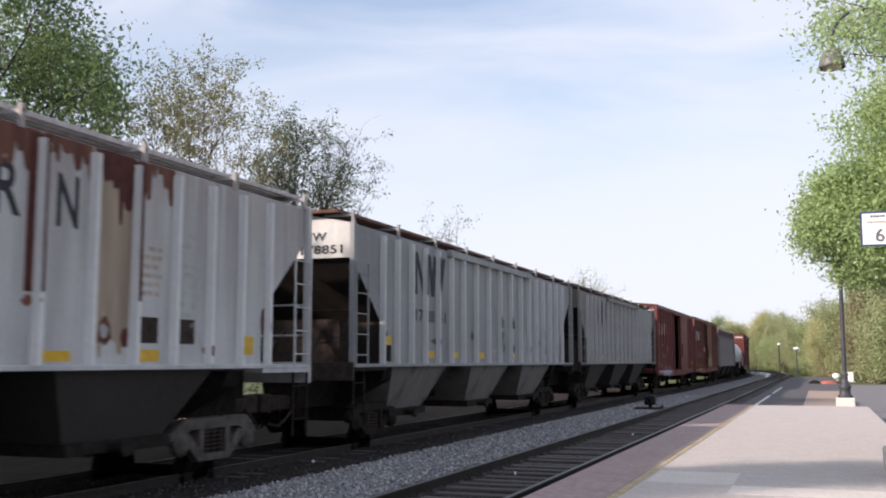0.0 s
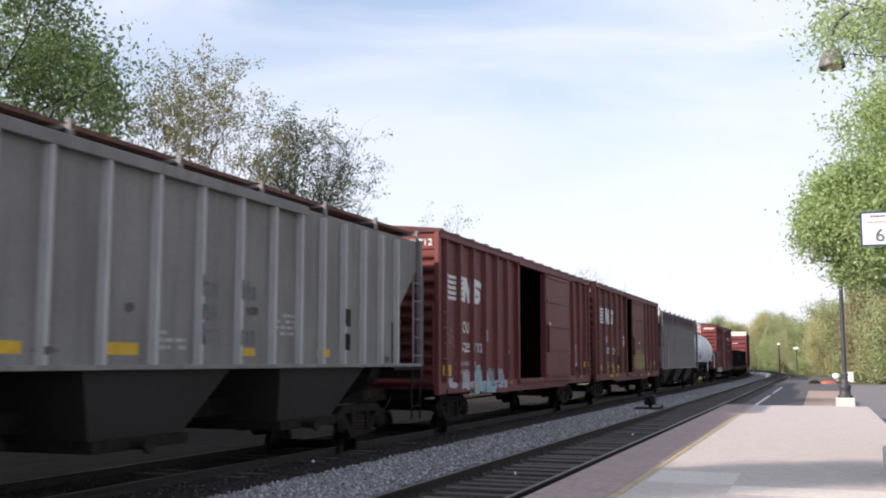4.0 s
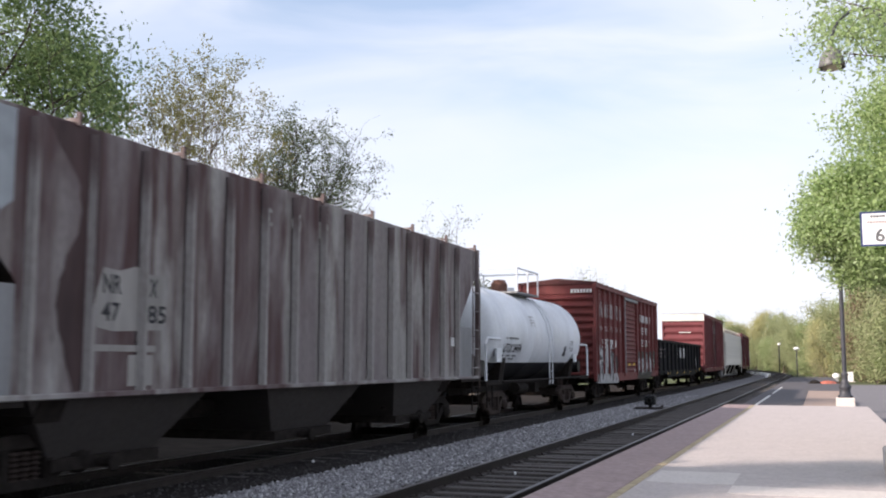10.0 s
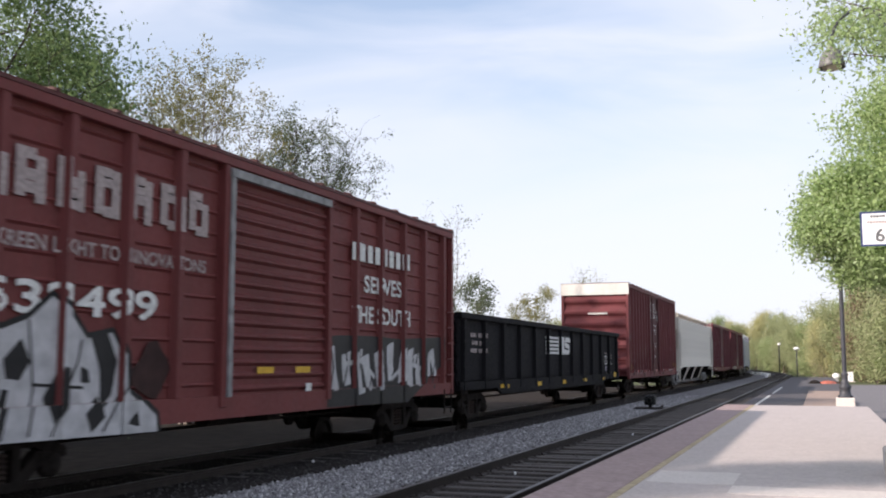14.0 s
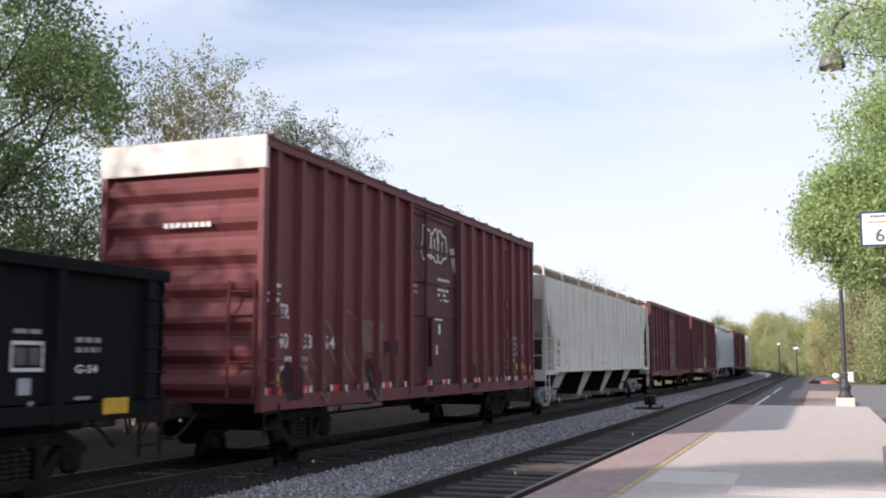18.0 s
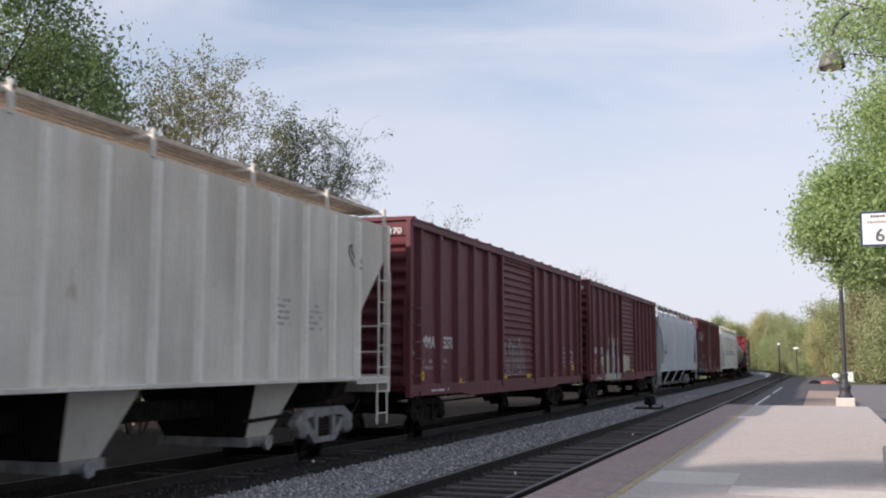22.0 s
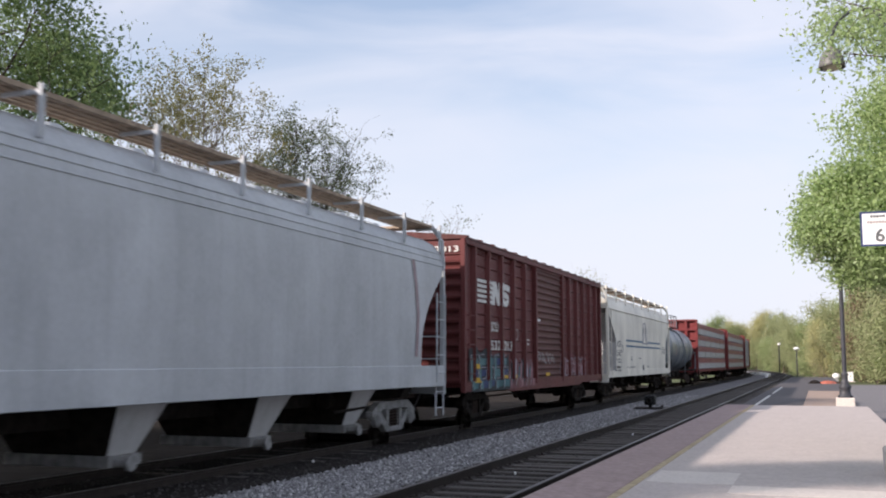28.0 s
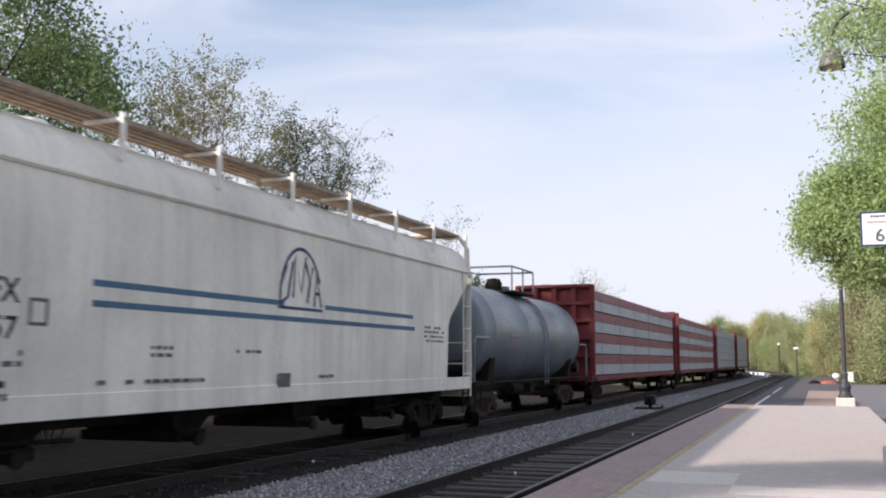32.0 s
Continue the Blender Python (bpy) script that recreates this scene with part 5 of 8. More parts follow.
def centerbeam(mat, L, label, wrap_a, wrap_b, rows=5, ze=4.45):
    car = thing("centerbeam_flatcar", label, "railway car", "cars of the freight train")
    e, z0 = L / 2, 1.05
    box_part("deck", (-1.45, 1.45, -e, e, z0 - 0.18, z0), mat, car, "", 0.01)
    b = bmesh.new()
    prism(b, [(-e + 3.4, 0.85), (-e + 4.2, 0.55), (e - 4.2, 0.55), (e - 3.4, 0.85)], "x", -0.35, 0.35)
    part("centre_sill", b, mat, car)
    box_part("centre_web", (-0.05, 0.05, -e + 0.4, e - 0.4, z0, ze - 0.1), mat, car)
    box_part("top_chord", (-0.22, 0.22, -e, e, ze - 0.08, ze + 0.06), mat, car, "", 0.01)
    for s in (-1, 1):
        wall = box_part("bulkhead", (-1.5, 1.5, *sorted((s * (e - 0.22), s * (e - 0.184))), z0, ze), mat, car, "tall ribbed steel bulkhead", 0.01)
        for x in (-1.45, -0.75, 0.0, 0.75, 1.45):
            box_part("bulkhead_post", (x - 0.09, x + 0.09, *sorted((s * (e - 0.18), s * e)), z0, ze + 0.03), mat, wall, "", 0.01)
        for k in range(6):
            z = z0 + 0.1 + (ze - z0 - 0.1) * k / 5
            box_part("bulkhead_rib", (-1.47, 1.47, *sorted((s * (e - 0.15), s * (e + 0.04))), z - 0.06, z + 0.06), mat, wall, "", 0.01)
        ladder(car, 1.5, *sorted((s * e - s * 0.05, s * e - s * 0.42)), 0.45, z0, 3, M["steel_dark"], "y", "step")
    n = 5
    bl = (L - 0.9) / n
    rnd = random.Random(int(L * 100) + rows)
    h = (ze - 0.10 - z0 - 0.04) / rows
    b = bmesh.new()
    bx(b, 0.10, 1.40, -bl / 2 + 0.006, bl / 2 - 0.006, 0.02, h * 0.52)
    soften(b, 0.012)
    lower_me = mesh_of("bundle", b, wrap_b)
    b = bmesh.new()
    bx(b, 0.10, 1.405, -bl / 2 + 0.006, bl / 2 - 0.006, h * 0.52, h - 0.02)
    soften(b, 0.012)
    upper_me = mesh_of("bundle_wrap", b, wrap_a)
    for sx in (1, -1):
        for k in range(n):
            for r in range(rows):
                m = Matrix.Translation((sx * rnd.uniform(0, 0.015), -e + 0.45 + bl * (k + 0.5), z0 + 0.02 + r * h)) @ (Matrix() if sx > 0 else Matrix.Rotation(math.pi, 4, "Z"))
                q = piece("lumber_pack", lower_me, car, m)
                q["label"] = "wrapped bundle of sawn lumber"
                piece("bundle_wrap", upper_me, q, Matrix())
    for k in range(6):
        y = -e + 1.9 + (L - 3.8) * k / 5
        b = bmesh.new()
        pipe(b, [(0.2, y, ze + 0.03), (1.43, y + 0.02, ze - 0.08), (1.44, y, z0)], 0.006, 4)
        part("tie_down", b, M["cast_grey"], car, "thin tie-down cable")
    wheels = running_gear(car, L, 2.3, "dark")
    return car, Side(car, 1.44, 1.44, []), wheels, e


# ---------------------------------------------------------------- the train, car by car from its head
# each entry: car, wheels, leading end and length along the line at the clip's start
TRAIN = []
REF = 2.9


def couple(made, lead, L):
    car, side, wheels, e = made
    TRAIN.append((car, wheels, lead - REF, L))
    return side, e


P = {
    "a": paint("rusted_white_hopper_paint", (0.50, 0.50, 0.50), 0.16, 0.65, 1, (0.16, 0.085, 0.055), 0.35, 0.5, dirt_col=(0.10, 0.075, 0.055)),
    "b": paint("grey_hopper_paint", (0.285, 0.288, 0.295), 0.10, 0.6, 2, dirt=0.45),
    "c": paint("dusty_grey_hopper_paint", (0.225, 0.213, 0.203), 0.15, 0.65, 3, dirt=0.6),
    "d": paint("red_brown_boxcar_paint", (0.160, 0.043, 0.041), 0.08, 0.55, 4, (0.05, 0.022, 0.018)),
    "e": paint("brown_boxcar_paint", (0.152, 0.051, 0.043), 0.25, 0.6, 5, (0.055, 0.025, 0.018)),
    "f": stained("stained_grey_hopper_paint", (0.32, 0.305, 0.29), (0.088, 0.048, 0.048), (0.185, 0.15, 0.155), 6),
    "g": paint("white_tank_paint", (0.72, 0.75, 0.78), 0.0, 0.4, 7, dirt=0.15, wave=0.015),
    "h": paint("faded_red_boxcar_paint", (0.170, 0.043, 0.041), 0.16, 0.6, 8, (0.06, 0.024, 0.02)),
    "i": paint("black_gondola_paint", (0.010, 0.010, 0.012), 0.08, 0.65, 9, (0.03, 0.024, 0.022), dirt=0.15, spec=0.06, grain=0.04),
    "j": paint("maroon_boxcar_paint", (0.155, 0.0414, 0.0459), 0.10, 0.55, 10, (0.06, 0.025, 0.02)),
    "jd": paint("grimy_maroon_door_paint", (0.092, 0.026, 0.029), 0.25, 0.6, 30, (0.04, 0.02, 0.018), dirt=0.5),
    "od": paint("faded_brown_door_paint", (0.135, 0.058, 0.053), 0.15, 0.6, 31, (0.06, 0.03, 0.026), dirt=0.5),
    # posts paler than their sheets: painted-in relief that even sky light doesn't give
    "kpost": paint("lit_cream_post_paint", (0.84, 0.81, 0.735), 0.02, 0.6, 32, (0.25, 0.17, 0.10), dirt=0.15),
    "apost": paint("lit_white_post_paint", (0.68, 0.68, 0.675), 0.12, 0.65, 33, (0.16, 0.085, 0.055), dirt=0.4),
    "k": paint("cream_hopper_paint", (0.69, 0.66, 0.59), 0.04, 0.6, 11, (0.25, 0.17, 0.10), 0.12, 0.25),
    "l": paint("dark_maroon_boxcar_paint", (0.134, 0.037, 0.0459), 0.06, 0.5, 12, (0.05, 0.022, 0.02)),
    "n": paint("pale_blue_grey_hopper_paint", (0.488, 0.515, 0.543), 0.0, 0.5, 13, dirt=0.2, wave=0.12),
    "o": paint("oxide_red_boxcar_paint", (0.138, 0.038, 0.038), 0.10, 0.55, 14, (0.05, 0.022, 0.018)),
    "p": paint("white_hopper_paint", (0.811, 0.78, 0.694), 0.0, 0.5, 15, dirt=0.30, wave=0.12),
    "q": paint("slate_tank_paint", (0.135, 0.16, 0.185), 0.0, 0.34, 16, dirt=0.15, wave=0.05, spec=0.5),
    "r": paint("red_flatcar_paint", (0.17, 0.030, 0.032), 0.05, 0.55, 17),
    "capw": paint("white_end_paint", (0.66, 0.64, 0.60), 0.05, 0.6, 18),
    "capd": paint("grimy_end_paint", (0.15, 0.135, 0.125), 0.3, 0.7, 28, dirt=0.6),
    "capg": paint("pale_end_paint", (0.55, 0.54, 0.52), 0.10, 0.6, 19),
    # grey hoppers' post paints: worn paler, and lightened further as painted relief
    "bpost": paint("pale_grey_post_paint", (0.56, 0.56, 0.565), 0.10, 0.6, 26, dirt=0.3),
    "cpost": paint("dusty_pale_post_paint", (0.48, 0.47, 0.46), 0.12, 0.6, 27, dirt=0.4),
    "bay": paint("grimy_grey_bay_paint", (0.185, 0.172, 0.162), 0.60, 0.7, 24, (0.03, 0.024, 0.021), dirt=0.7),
    # near black with streaks, far darker than the sides above
    "bay_dark": paint("near_black_bay_paint", (0.048, 0.042, 0.040), 0.25, 0.7, 29, dirt=0.6),
    # slope sheets carry the neighbouring car's shade in their near-black colour
    "slope": paint("shaded_slope_sheet_paint", (0.020, 0.015, 0.013), 0.3, 0.75, 20, (0.05, 0.028, 0.02)),
    "wrap_red": paint("red_lumber_wrap", (0.25, 0.065, 0.092), 0.0, 0.4, 21, dirt=0.25, wave=0.5),
    "wrap_white": paint("grey_white_lumber_wrap", (0.40, 0.41, 0.45), 0.0, 0.4, 22, dirt=0.3, wave=0.5),
    "wrap_grey": paint("pale_grey_lumber_wrap", (0.37, 0.39, 0.45), 0.0, 0.4, 23, dirt=0.3, wave=0.5),
}


POSTS = [1.42 + v for v in (0.0, 0.72, 1.49, 2.28, 3.08, 3.93, 4.77, 5.75, 6.75, 7.75, 8.76, 9.74, 10.6, 11.42, 12.24, 13.07, 13.88, 14.66)]
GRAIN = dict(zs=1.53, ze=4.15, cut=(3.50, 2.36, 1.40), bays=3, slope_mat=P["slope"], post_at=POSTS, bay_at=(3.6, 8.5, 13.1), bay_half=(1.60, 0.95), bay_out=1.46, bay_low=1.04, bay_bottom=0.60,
             inset=2.0, thin_sill=True, post_w=(0.058, 0.034), walk_z=0.20)


def worn_patch(side, y, z, ry, rz, material, seed, lift=0.0035):
    """A flake of bare or stained sheet with a ragged edge."""
    r = random.Random(seed)
    side.poly([(y + ry * math.cos(k * 0.449) * r.uniform(0.6, 1.1), z + rz * math.sin(k * 0.449) * r.uniform(0.6, 1.1)) for k in range(14)], material, "rust_patch", "", lift)


def rust_runs(side, y0, y1, z1, lengths, material, seed, lift=0.0032):
    """Rust that has run down a panel from its top edge in tongues of uneven length."""
    r = random.Random(seed)
    low, q = [], y0
    while q < y1 - 0.02:
        w = min(y1 - q, r.uniform(0.07, 0.22))
        z = z1 - r.uniform(*lengths)
        low += [(q, z + 0.12), (q + w * 0.18, z + 0.03), (q + w * 0.5, z), (q + w * 0.85, z + 0.04)]
        q += w
    side.poly([(y0, z1), *low, (y1, z1)], material, "rust_run", "", lift)


# 1 rusted white hopper
L = 17.35
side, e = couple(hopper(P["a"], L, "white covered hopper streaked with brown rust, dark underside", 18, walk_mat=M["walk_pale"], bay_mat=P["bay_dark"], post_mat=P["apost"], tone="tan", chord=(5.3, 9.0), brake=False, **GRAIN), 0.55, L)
side.word("R", 10.45 - e, 3.16, 0.82, M["black_letter"], 0.40)
side.word("N", 11.40 - e, 3.13, 0.84, M["black_letter"], 0.36)
side.bars([(11.2 - e, 11.74 - e, 1.60, 1.72), (12.9 - e, 13.4 - e, 1.60, 1.75), (15.3 - e, 15.72 - e, 1.70, 1.97)], M["yellow"], "reflective_patch", "yellow reflective patches")
side.bars([(12.95 - e, 13.36 - e, 1.83, 2.16), (13.75 - e, 14.18 - e, 1.83, 2.16)], M["steel_brown"], "stencil_panel", "dark stencil panels")
side.rows(13.75 - e, 3.25, 0.42, 10, 0.07, M["ghost_letter"], 2)
side.rows(13.0 - e, 3.0, 0.4, 6, 0.06, M["rust_pale"], 1)
for k, (p0, p1) in enumerate(zip(POSTS, POSTS[1:])):
    if k in (1, 4, 6, 8, 12):
        rust_runs(side, p0 + 0.03 - e, p1 - 0.03 - e, 4.13, (0.35, 1.0), M["rust_post"], 200 + k)
    if k in (2, 5, 7, 10, 11, 13):
        rust_runs(side, p0 + 0.02 - e, p1 - 0.02 - e, 4.13, (0.12, 0.55), M["rust_brown"], 300 + k)
    if k in (12, 3, 9):
        rust_runs(side, p0 + 0.06 - e, p1 - 0.06 - e, 4.13, (1.9, 2.5), M["rust_tan"], 400 + k, 0.0030)
for q, z0 in ((11.02, 2.35), (12.84, 2.34), (8.17, 2.2), (5.3, 2.5)):
    side.bars([(q - 0.05 - e, q + 0.16 - e, z0, 4.1)], M["rust_post"], "rust_run", "", 0.0045)
for k, (q, z, a, c) in enumerate(((10.45, 2.15, 0.17, 0.24), (10.5, 2.4, 0.10, 0.12), (12.3, 1.95, 0.16, 0.20), (12.7, 1.9, 0.09, 0.14), (11.05, 2.25, 0.12, 0.07), (16.0, 2.2, 0.08, 0.2), (14.5, 1.75, 0.12, 0.08))):
    worn_patch(side, q - e, z, a, c, M["rust_post"] if k % 2 else M["rust_brown"], 500 + k)
worn_patch(side, 12.3 - e, 1.96, 0.08, 0.10, M["ghost_letter"], 520, 0.0042)


def rail_names(side, e, z, mat):
    """Company name as plain blocks, tall first block, in three lines."""
    for line, (z0, groups) in enumerate(((z, ((9.15, 9.72), (10.16, 10.76))), (z - 0.33, ((9.15, 9.70),)), (z - 0.66, ((9.16, 9.80), (10.15, 10.74))))):
        for g, (p, q) in enumerate(groups):
            n = 3 if g == 0 else 4
            step = (q - p) / n
            for i in range(n):
                h = 0.29 if (i == 0 and g == 0 and line != 1) or (line == 0 and g and i in (0, 2)) else 0.21
                b0, b1 = p + i * step - e, p + (i + 0.74) * step - e
                side.bars([(b0, b0 + 0.045, z0, z0 + h), (b1 - 0.045, b1, z0, z0 + 0.21), (b0 + 0.045, b1 - 0.045, z0 + 0.165, z0 + 0.21)], mat, "lettering")


def grain_marks(side, e, number, emblem_mat, num_mat, name_mat, dusty):
    """Angular emblem, number, name and yellow patches on the two grey hoppers."""
    a, z, h, s = 3.13 - e, 3.02, 0.90, 0.20
    for u0, z0, u1, z1 in ((0.0, 0, 0.0, h), (0.02, h, 0.52, 0), (0.52, 0, 0.56, h), (0.80, h, 1.00, 0.0), (1.02, 0.0, 1.16, h), (1.20, h, 1.42, 0), (1.46, 0, 1.72, h)):
        side.poly([(a + u0, z + z0), (a + u0 + s, z + z0), (a + u1 + s, z + z1), (a + u1, z + z1)], emblem_mat, "emblem", "dark angular emblem", 0.003)
    for k, y in enumerate((3.14, 3.90, 4.62)):
        side.word(number[2 * k:2 * k + 2], y - e, 2.46, 0.35, num_mat, 0.44)
    side.bars([(3.78 - e, 4.36 - e, 1.68, 1.83), (5.45 - e, 5.93 - e, 1.68, 1.82), (7.3 - e, 7.92 - e, 1.68, 1.83), (10.2 - e, 10.72 - e, 1.68, 1.80), (12.74 - e, 13.22 - e, 1.68, 1.81)],
              M["yellow"], "reflective_patch", "yellow reflective patches")
    side.bars([(13.6 - e, 14.06 - e, 2.23, 2.54)], M["steel_brown"], "stencil_panel")
    side.bars([(13.62 - e, 14.04 - e, 1.80, 2.10)], M["steel_dark"], "stencil_panel")
    rail_names(side, e, 2.50, name_mat)
    side.rows(8.35 - e, 1.95, 0.6, 3, 0.05, M["ghost_letter"], 5)
    side.rows(11.35 - e, 2.3, 0.6, 4, 0.05, M["ghost_letter"], 6)
    r = random.Random(len(number) + dusty)
    for k in range(6):
        worn_patch(side, r.uniform(1.6, 16) - e, r.uniform(1.6, 2.4), r.uniform(0.1, 0.3), r.uniform(0.06, 0.14), M["grime"], 540 + k + 10 * dusty)


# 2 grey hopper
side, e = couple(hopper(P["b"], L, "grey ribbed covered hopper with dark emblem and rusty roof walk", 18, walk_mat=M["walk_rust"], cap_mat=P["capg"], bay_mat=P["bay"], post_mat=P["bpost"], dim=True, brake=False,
                        chord=(5.2, 12.2), **GRAIN), 19.6, L)
grain_marks(side, e, "178851", M["black_letter"], M["black_letter"], M["black_letter"], 0)
side.poly([(1.47 - e, 1.93), (1.93 - e, 1.93), (1.93 - e, 2.10), (1.70 - e, 2.10), (1.60 - e, 2.2), (1.47 - e, 2.2)], M["yellow"], "reflective_patch")
side.bars([(1.55 - e, 1.93 - e, 1.60, 1.92)], M["steel_dark"], "stencil_panel")
side.bars([(15.25 - e, 15.6 - e, 1.7, 2.15)], M["khaki"], "stencil_panel")
end_word(side.car, e, "178851", 0.42, 1.28, 3.58, 0.22, M["black_letter"], -0.045)
end_word(side.car, e, "NW", 0.46, 0.95, 3.82, 0.22, M["black_letter"], -0.045)
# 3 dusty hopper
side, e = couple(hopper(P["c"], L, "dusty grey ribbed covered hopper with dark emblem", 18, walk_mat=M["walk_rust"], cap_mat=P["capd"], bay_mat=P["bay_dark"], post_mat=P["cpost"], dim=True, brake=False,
                        chord=(5.2, 12.2), **GRAIN), 38.25, L)
grain_marks(side, e, "177797", M["black_letter"], M["grey_letter"], M["grey_letter"], 1)
side.bars([(2.25 - e, 2.65 - e, 2.0, 2.32)], M["white_paint"], "stencil_panel")
side.bars([(2.2 - e, 2.62 - e, 1.62, 1.92)], M["ghost_letter"], "stencil_panel")
side.bars([(2.32 - e, 2.55 - e, 1.60, 1.8), (3.05 - e, 3.3 - e, 1.60, 1.8)], M["yellow"], "reflective_patch")
end_word(side.car, e, "NW", 0.46, 0.95, 3.82, 0.20, M["black_letter"], -0.045)
end_word(side.car, e, "177797", 0.42, 1.28, 3.58, 0.20, M["black_letter"], -0.045)
# 4 red-brown boxcar with an open doorway
L = 15.7
side, e = couple(boxcar(P["d"], L, 4.50, "red-brown boxcar with wide open doorway and graffiti", 6, (9.35, 12.45), (6.35, 9.35), doorstyle="plug", f0=0.5), 56.75, L)
side.logo_bars(0.5 - e, 3.02, 2.8, 0.6, M["white_paint"])
side.word("SOU", 1.68 - e, 2.29, 0.37, M["white_paint"], 0.62)
side.word("525", 1.68 - e, 1.83, 0.31, M["white_paint"], 0.74)
side.word("712", 2.66 - e, 1.83, 0.31, M["white_paint"], 0.70)
side.rows(1.35 - e, 1.5, 1.4, 2, 0.10, M["faint_white"], 3)
side.bars([(0.3 - e, 0.78 - e, 1.27, 1.52), (2.15 - e, 2.65 - e, 0.95, 1.05), (5.0 - e, 5.45 - e, 1.0, 1.1), (9.7 - e, 10.1 - e, 0.98, 1.08), (12.5 - e, 12.9 - e, 0.98, 1.08), (14.9 - e, 15.2 - e, 1.4, 1.6)],
          M["yellow"], "reflective_patch", "yellow reflective patches", 0.062)
side.blobs(1.6 - e, 5.2 - e, 0.92, 1.35, 6, M["lilac"], M["lilac"], 30, 0.25, 0.03)
side.mural(2.4 - e, 4.2 - e, 0.84, 1.55, M["teal"], M["lilac"], 31, 4, 0.04)
side.blobs(3.8 - e, 5.0 - e, 1.0, 1.45, 3, M["lilac"], M["black_paint"], 32, 0.2, 0.03)
side.scrawl(0.75 - e, 1.2 - e, 1.95, 2.45, 2, M["faint_white"], 33, 0.014)
side.bars([(5.6 - e, 5.75 - e, 2.62, 2.74), (5.3 - e, 5.5 - e, 1.75, 1.9), (3.35 - e, 3.55 - e, 2.1, 2.4)], M["faint_white"], "stencil_panel")
side.bars([(9.65 - e, 9.85 - e, 2.72, 2.8)], M["white_paint"], "placard", "", 0.15)
side.poly([(12.75 - e + 0.17 * math.cos(k * 0.63), 1.95 + 0.17 * math.sin(k * 0.63)) for k in range(10)], M["faint_white"], "stencil_disc", "", 0.003)
side.rows(13.3 - e, 2.12, 0.85, 6, 0.06, M["faint_white"], 6)
side.stroke([[(12.75 - e + 0.24 * math.cos(k * 0.524), 1.97 + 0.24 * math.sin(k * 0.524)) for k in range(13)]], 0.04, M["white_paint"], "stencil_ring")
side.bars([(12.55 - e, 12.58 - e, 1.38, 1.66), (12.92 - e, 12.95 - e, 1.38, 1.66), (12.58 - e, 12.92 - e, 1.63, 1.66), (12.58 - e, 12.92 - e, 1.38, 1.41), (12.58 - e, 12.92 - e, 1.51, 1.54)], M["faint_white"], "stencil_panel")
side.scrawl(12.4 - e, 13.0 - e, 1.0, 1.34, 3, M["lilac"], 39, 0.03)
side.scrawl(14.0 - e, 14.4 - e, 1.05, 1.25, 2, M["faint_white"], 40, 0.02)
worn_patch(side, 0.95 - e, 1.1, 0.3, 0.16, M["lilac"], 570)
worn_patch(side, 5.6 - e, 1.6, 0.35, 0.5, M["grime_red"], 571)
worn_patch(side, 13.9 - e, 1.25, 0.5, 0.25, M["grime_red"], 572)
side.bars([(13.35 - e + 0.16 * k, 13.46 - e + 0.16 * k, 1.45, 1.56) for k in range(5)], M["white_paint"], "lettering")
end_word(side.car, e, "SOU 525712", 0.15, 1.35, 4.20, 0.21, M["white_paint"])
# 5 brown boxcar
L = 15.9
side, e = couple(boxcar(P["e"], L, 4.55, "brown boxcar with half-open door and pressed side ribs", 5, (7.88, 11.1), (6.52, 9.6), "corr", "panel", f0=0.7), 73.65, L)
side.sheet += 0.034
side.logo_bars(0.73 - e, 3.08, 3.08, 0.63, M["white_paint"])
side.word("NS", 2.08 - e, 2.36, 0.36, M["white_paint"], 0.45)
side.word("407", 2.08 - e, 1.91, 0.34, M["white_paint"], 0.86)
side.word("121", 3.22 - e, 1.91, 0.34, M["white_paint"], 0.72)
side.rows(1.9 - e, 1.5, 1.6, 2, 0.07, M["faint_white"], 7)
side.bars([(0.65 - e, 1.15 - e, 1.25, 1.48), (2.6 - e, 3.1 - e, 0.98, 1.08), (4.4 - e, 4.8 - e, 1.35, 1.42), (8.0 - e, 8.4 - e, 0.96, 1.06), (9.9 - e, 10.4 - e, 0.96, 1.06), (14.6 - e, 14.9 - e, 1.45, 1.6)],
          M["yellow"], "reflective_patch", "yellow reflective patches", 0.03)
side.bars([(4.6 - e, 5.2 - e, 1.45, 1.85)], M["steel_dark"], "stencil_panel")
side.bars([(5.5 - e, 5.7 - e, 2.25, 2.5), (5.5 - e, 5.7 - e, 2.56, 2.7), (8.05 - e, 8.2 - e, 2.35, 2.6), (9.6 - e, 9.75 - e, 2.4, 2.5)], M["white_paint"], "stencil_panel", "", 0.10)
side.scrawl(2.1 - e, 3.0 - e, 1.05, 1.4, 2, M["khaki"], 41, 0.035)
side.scrawl(3.9 - e, 4.5 - e, 1.0, 1.3, 2, M["yellow"], 45, 0.025)
side.sheet += 0.11
tag = [(8.17, 1.35), (8.5, 1.22), (9.1, 1.30), (9.6, 1.18), (10.3, 1.28), (10.9, 1.24), (11.05, 1.6), (10.8, 1.95), (10.5, 2.14), (10.1, 2.02), (9.75, 2.22), (9.3, 2.06), (8.9, 2.18), (8.5, 2.0), (8.22, 1.85)]
side.poly([(y - e, z) for y, z in tag], M["khaki"], "spray_paint", "yellow-green sprayed letters with black outlines", 0.004)
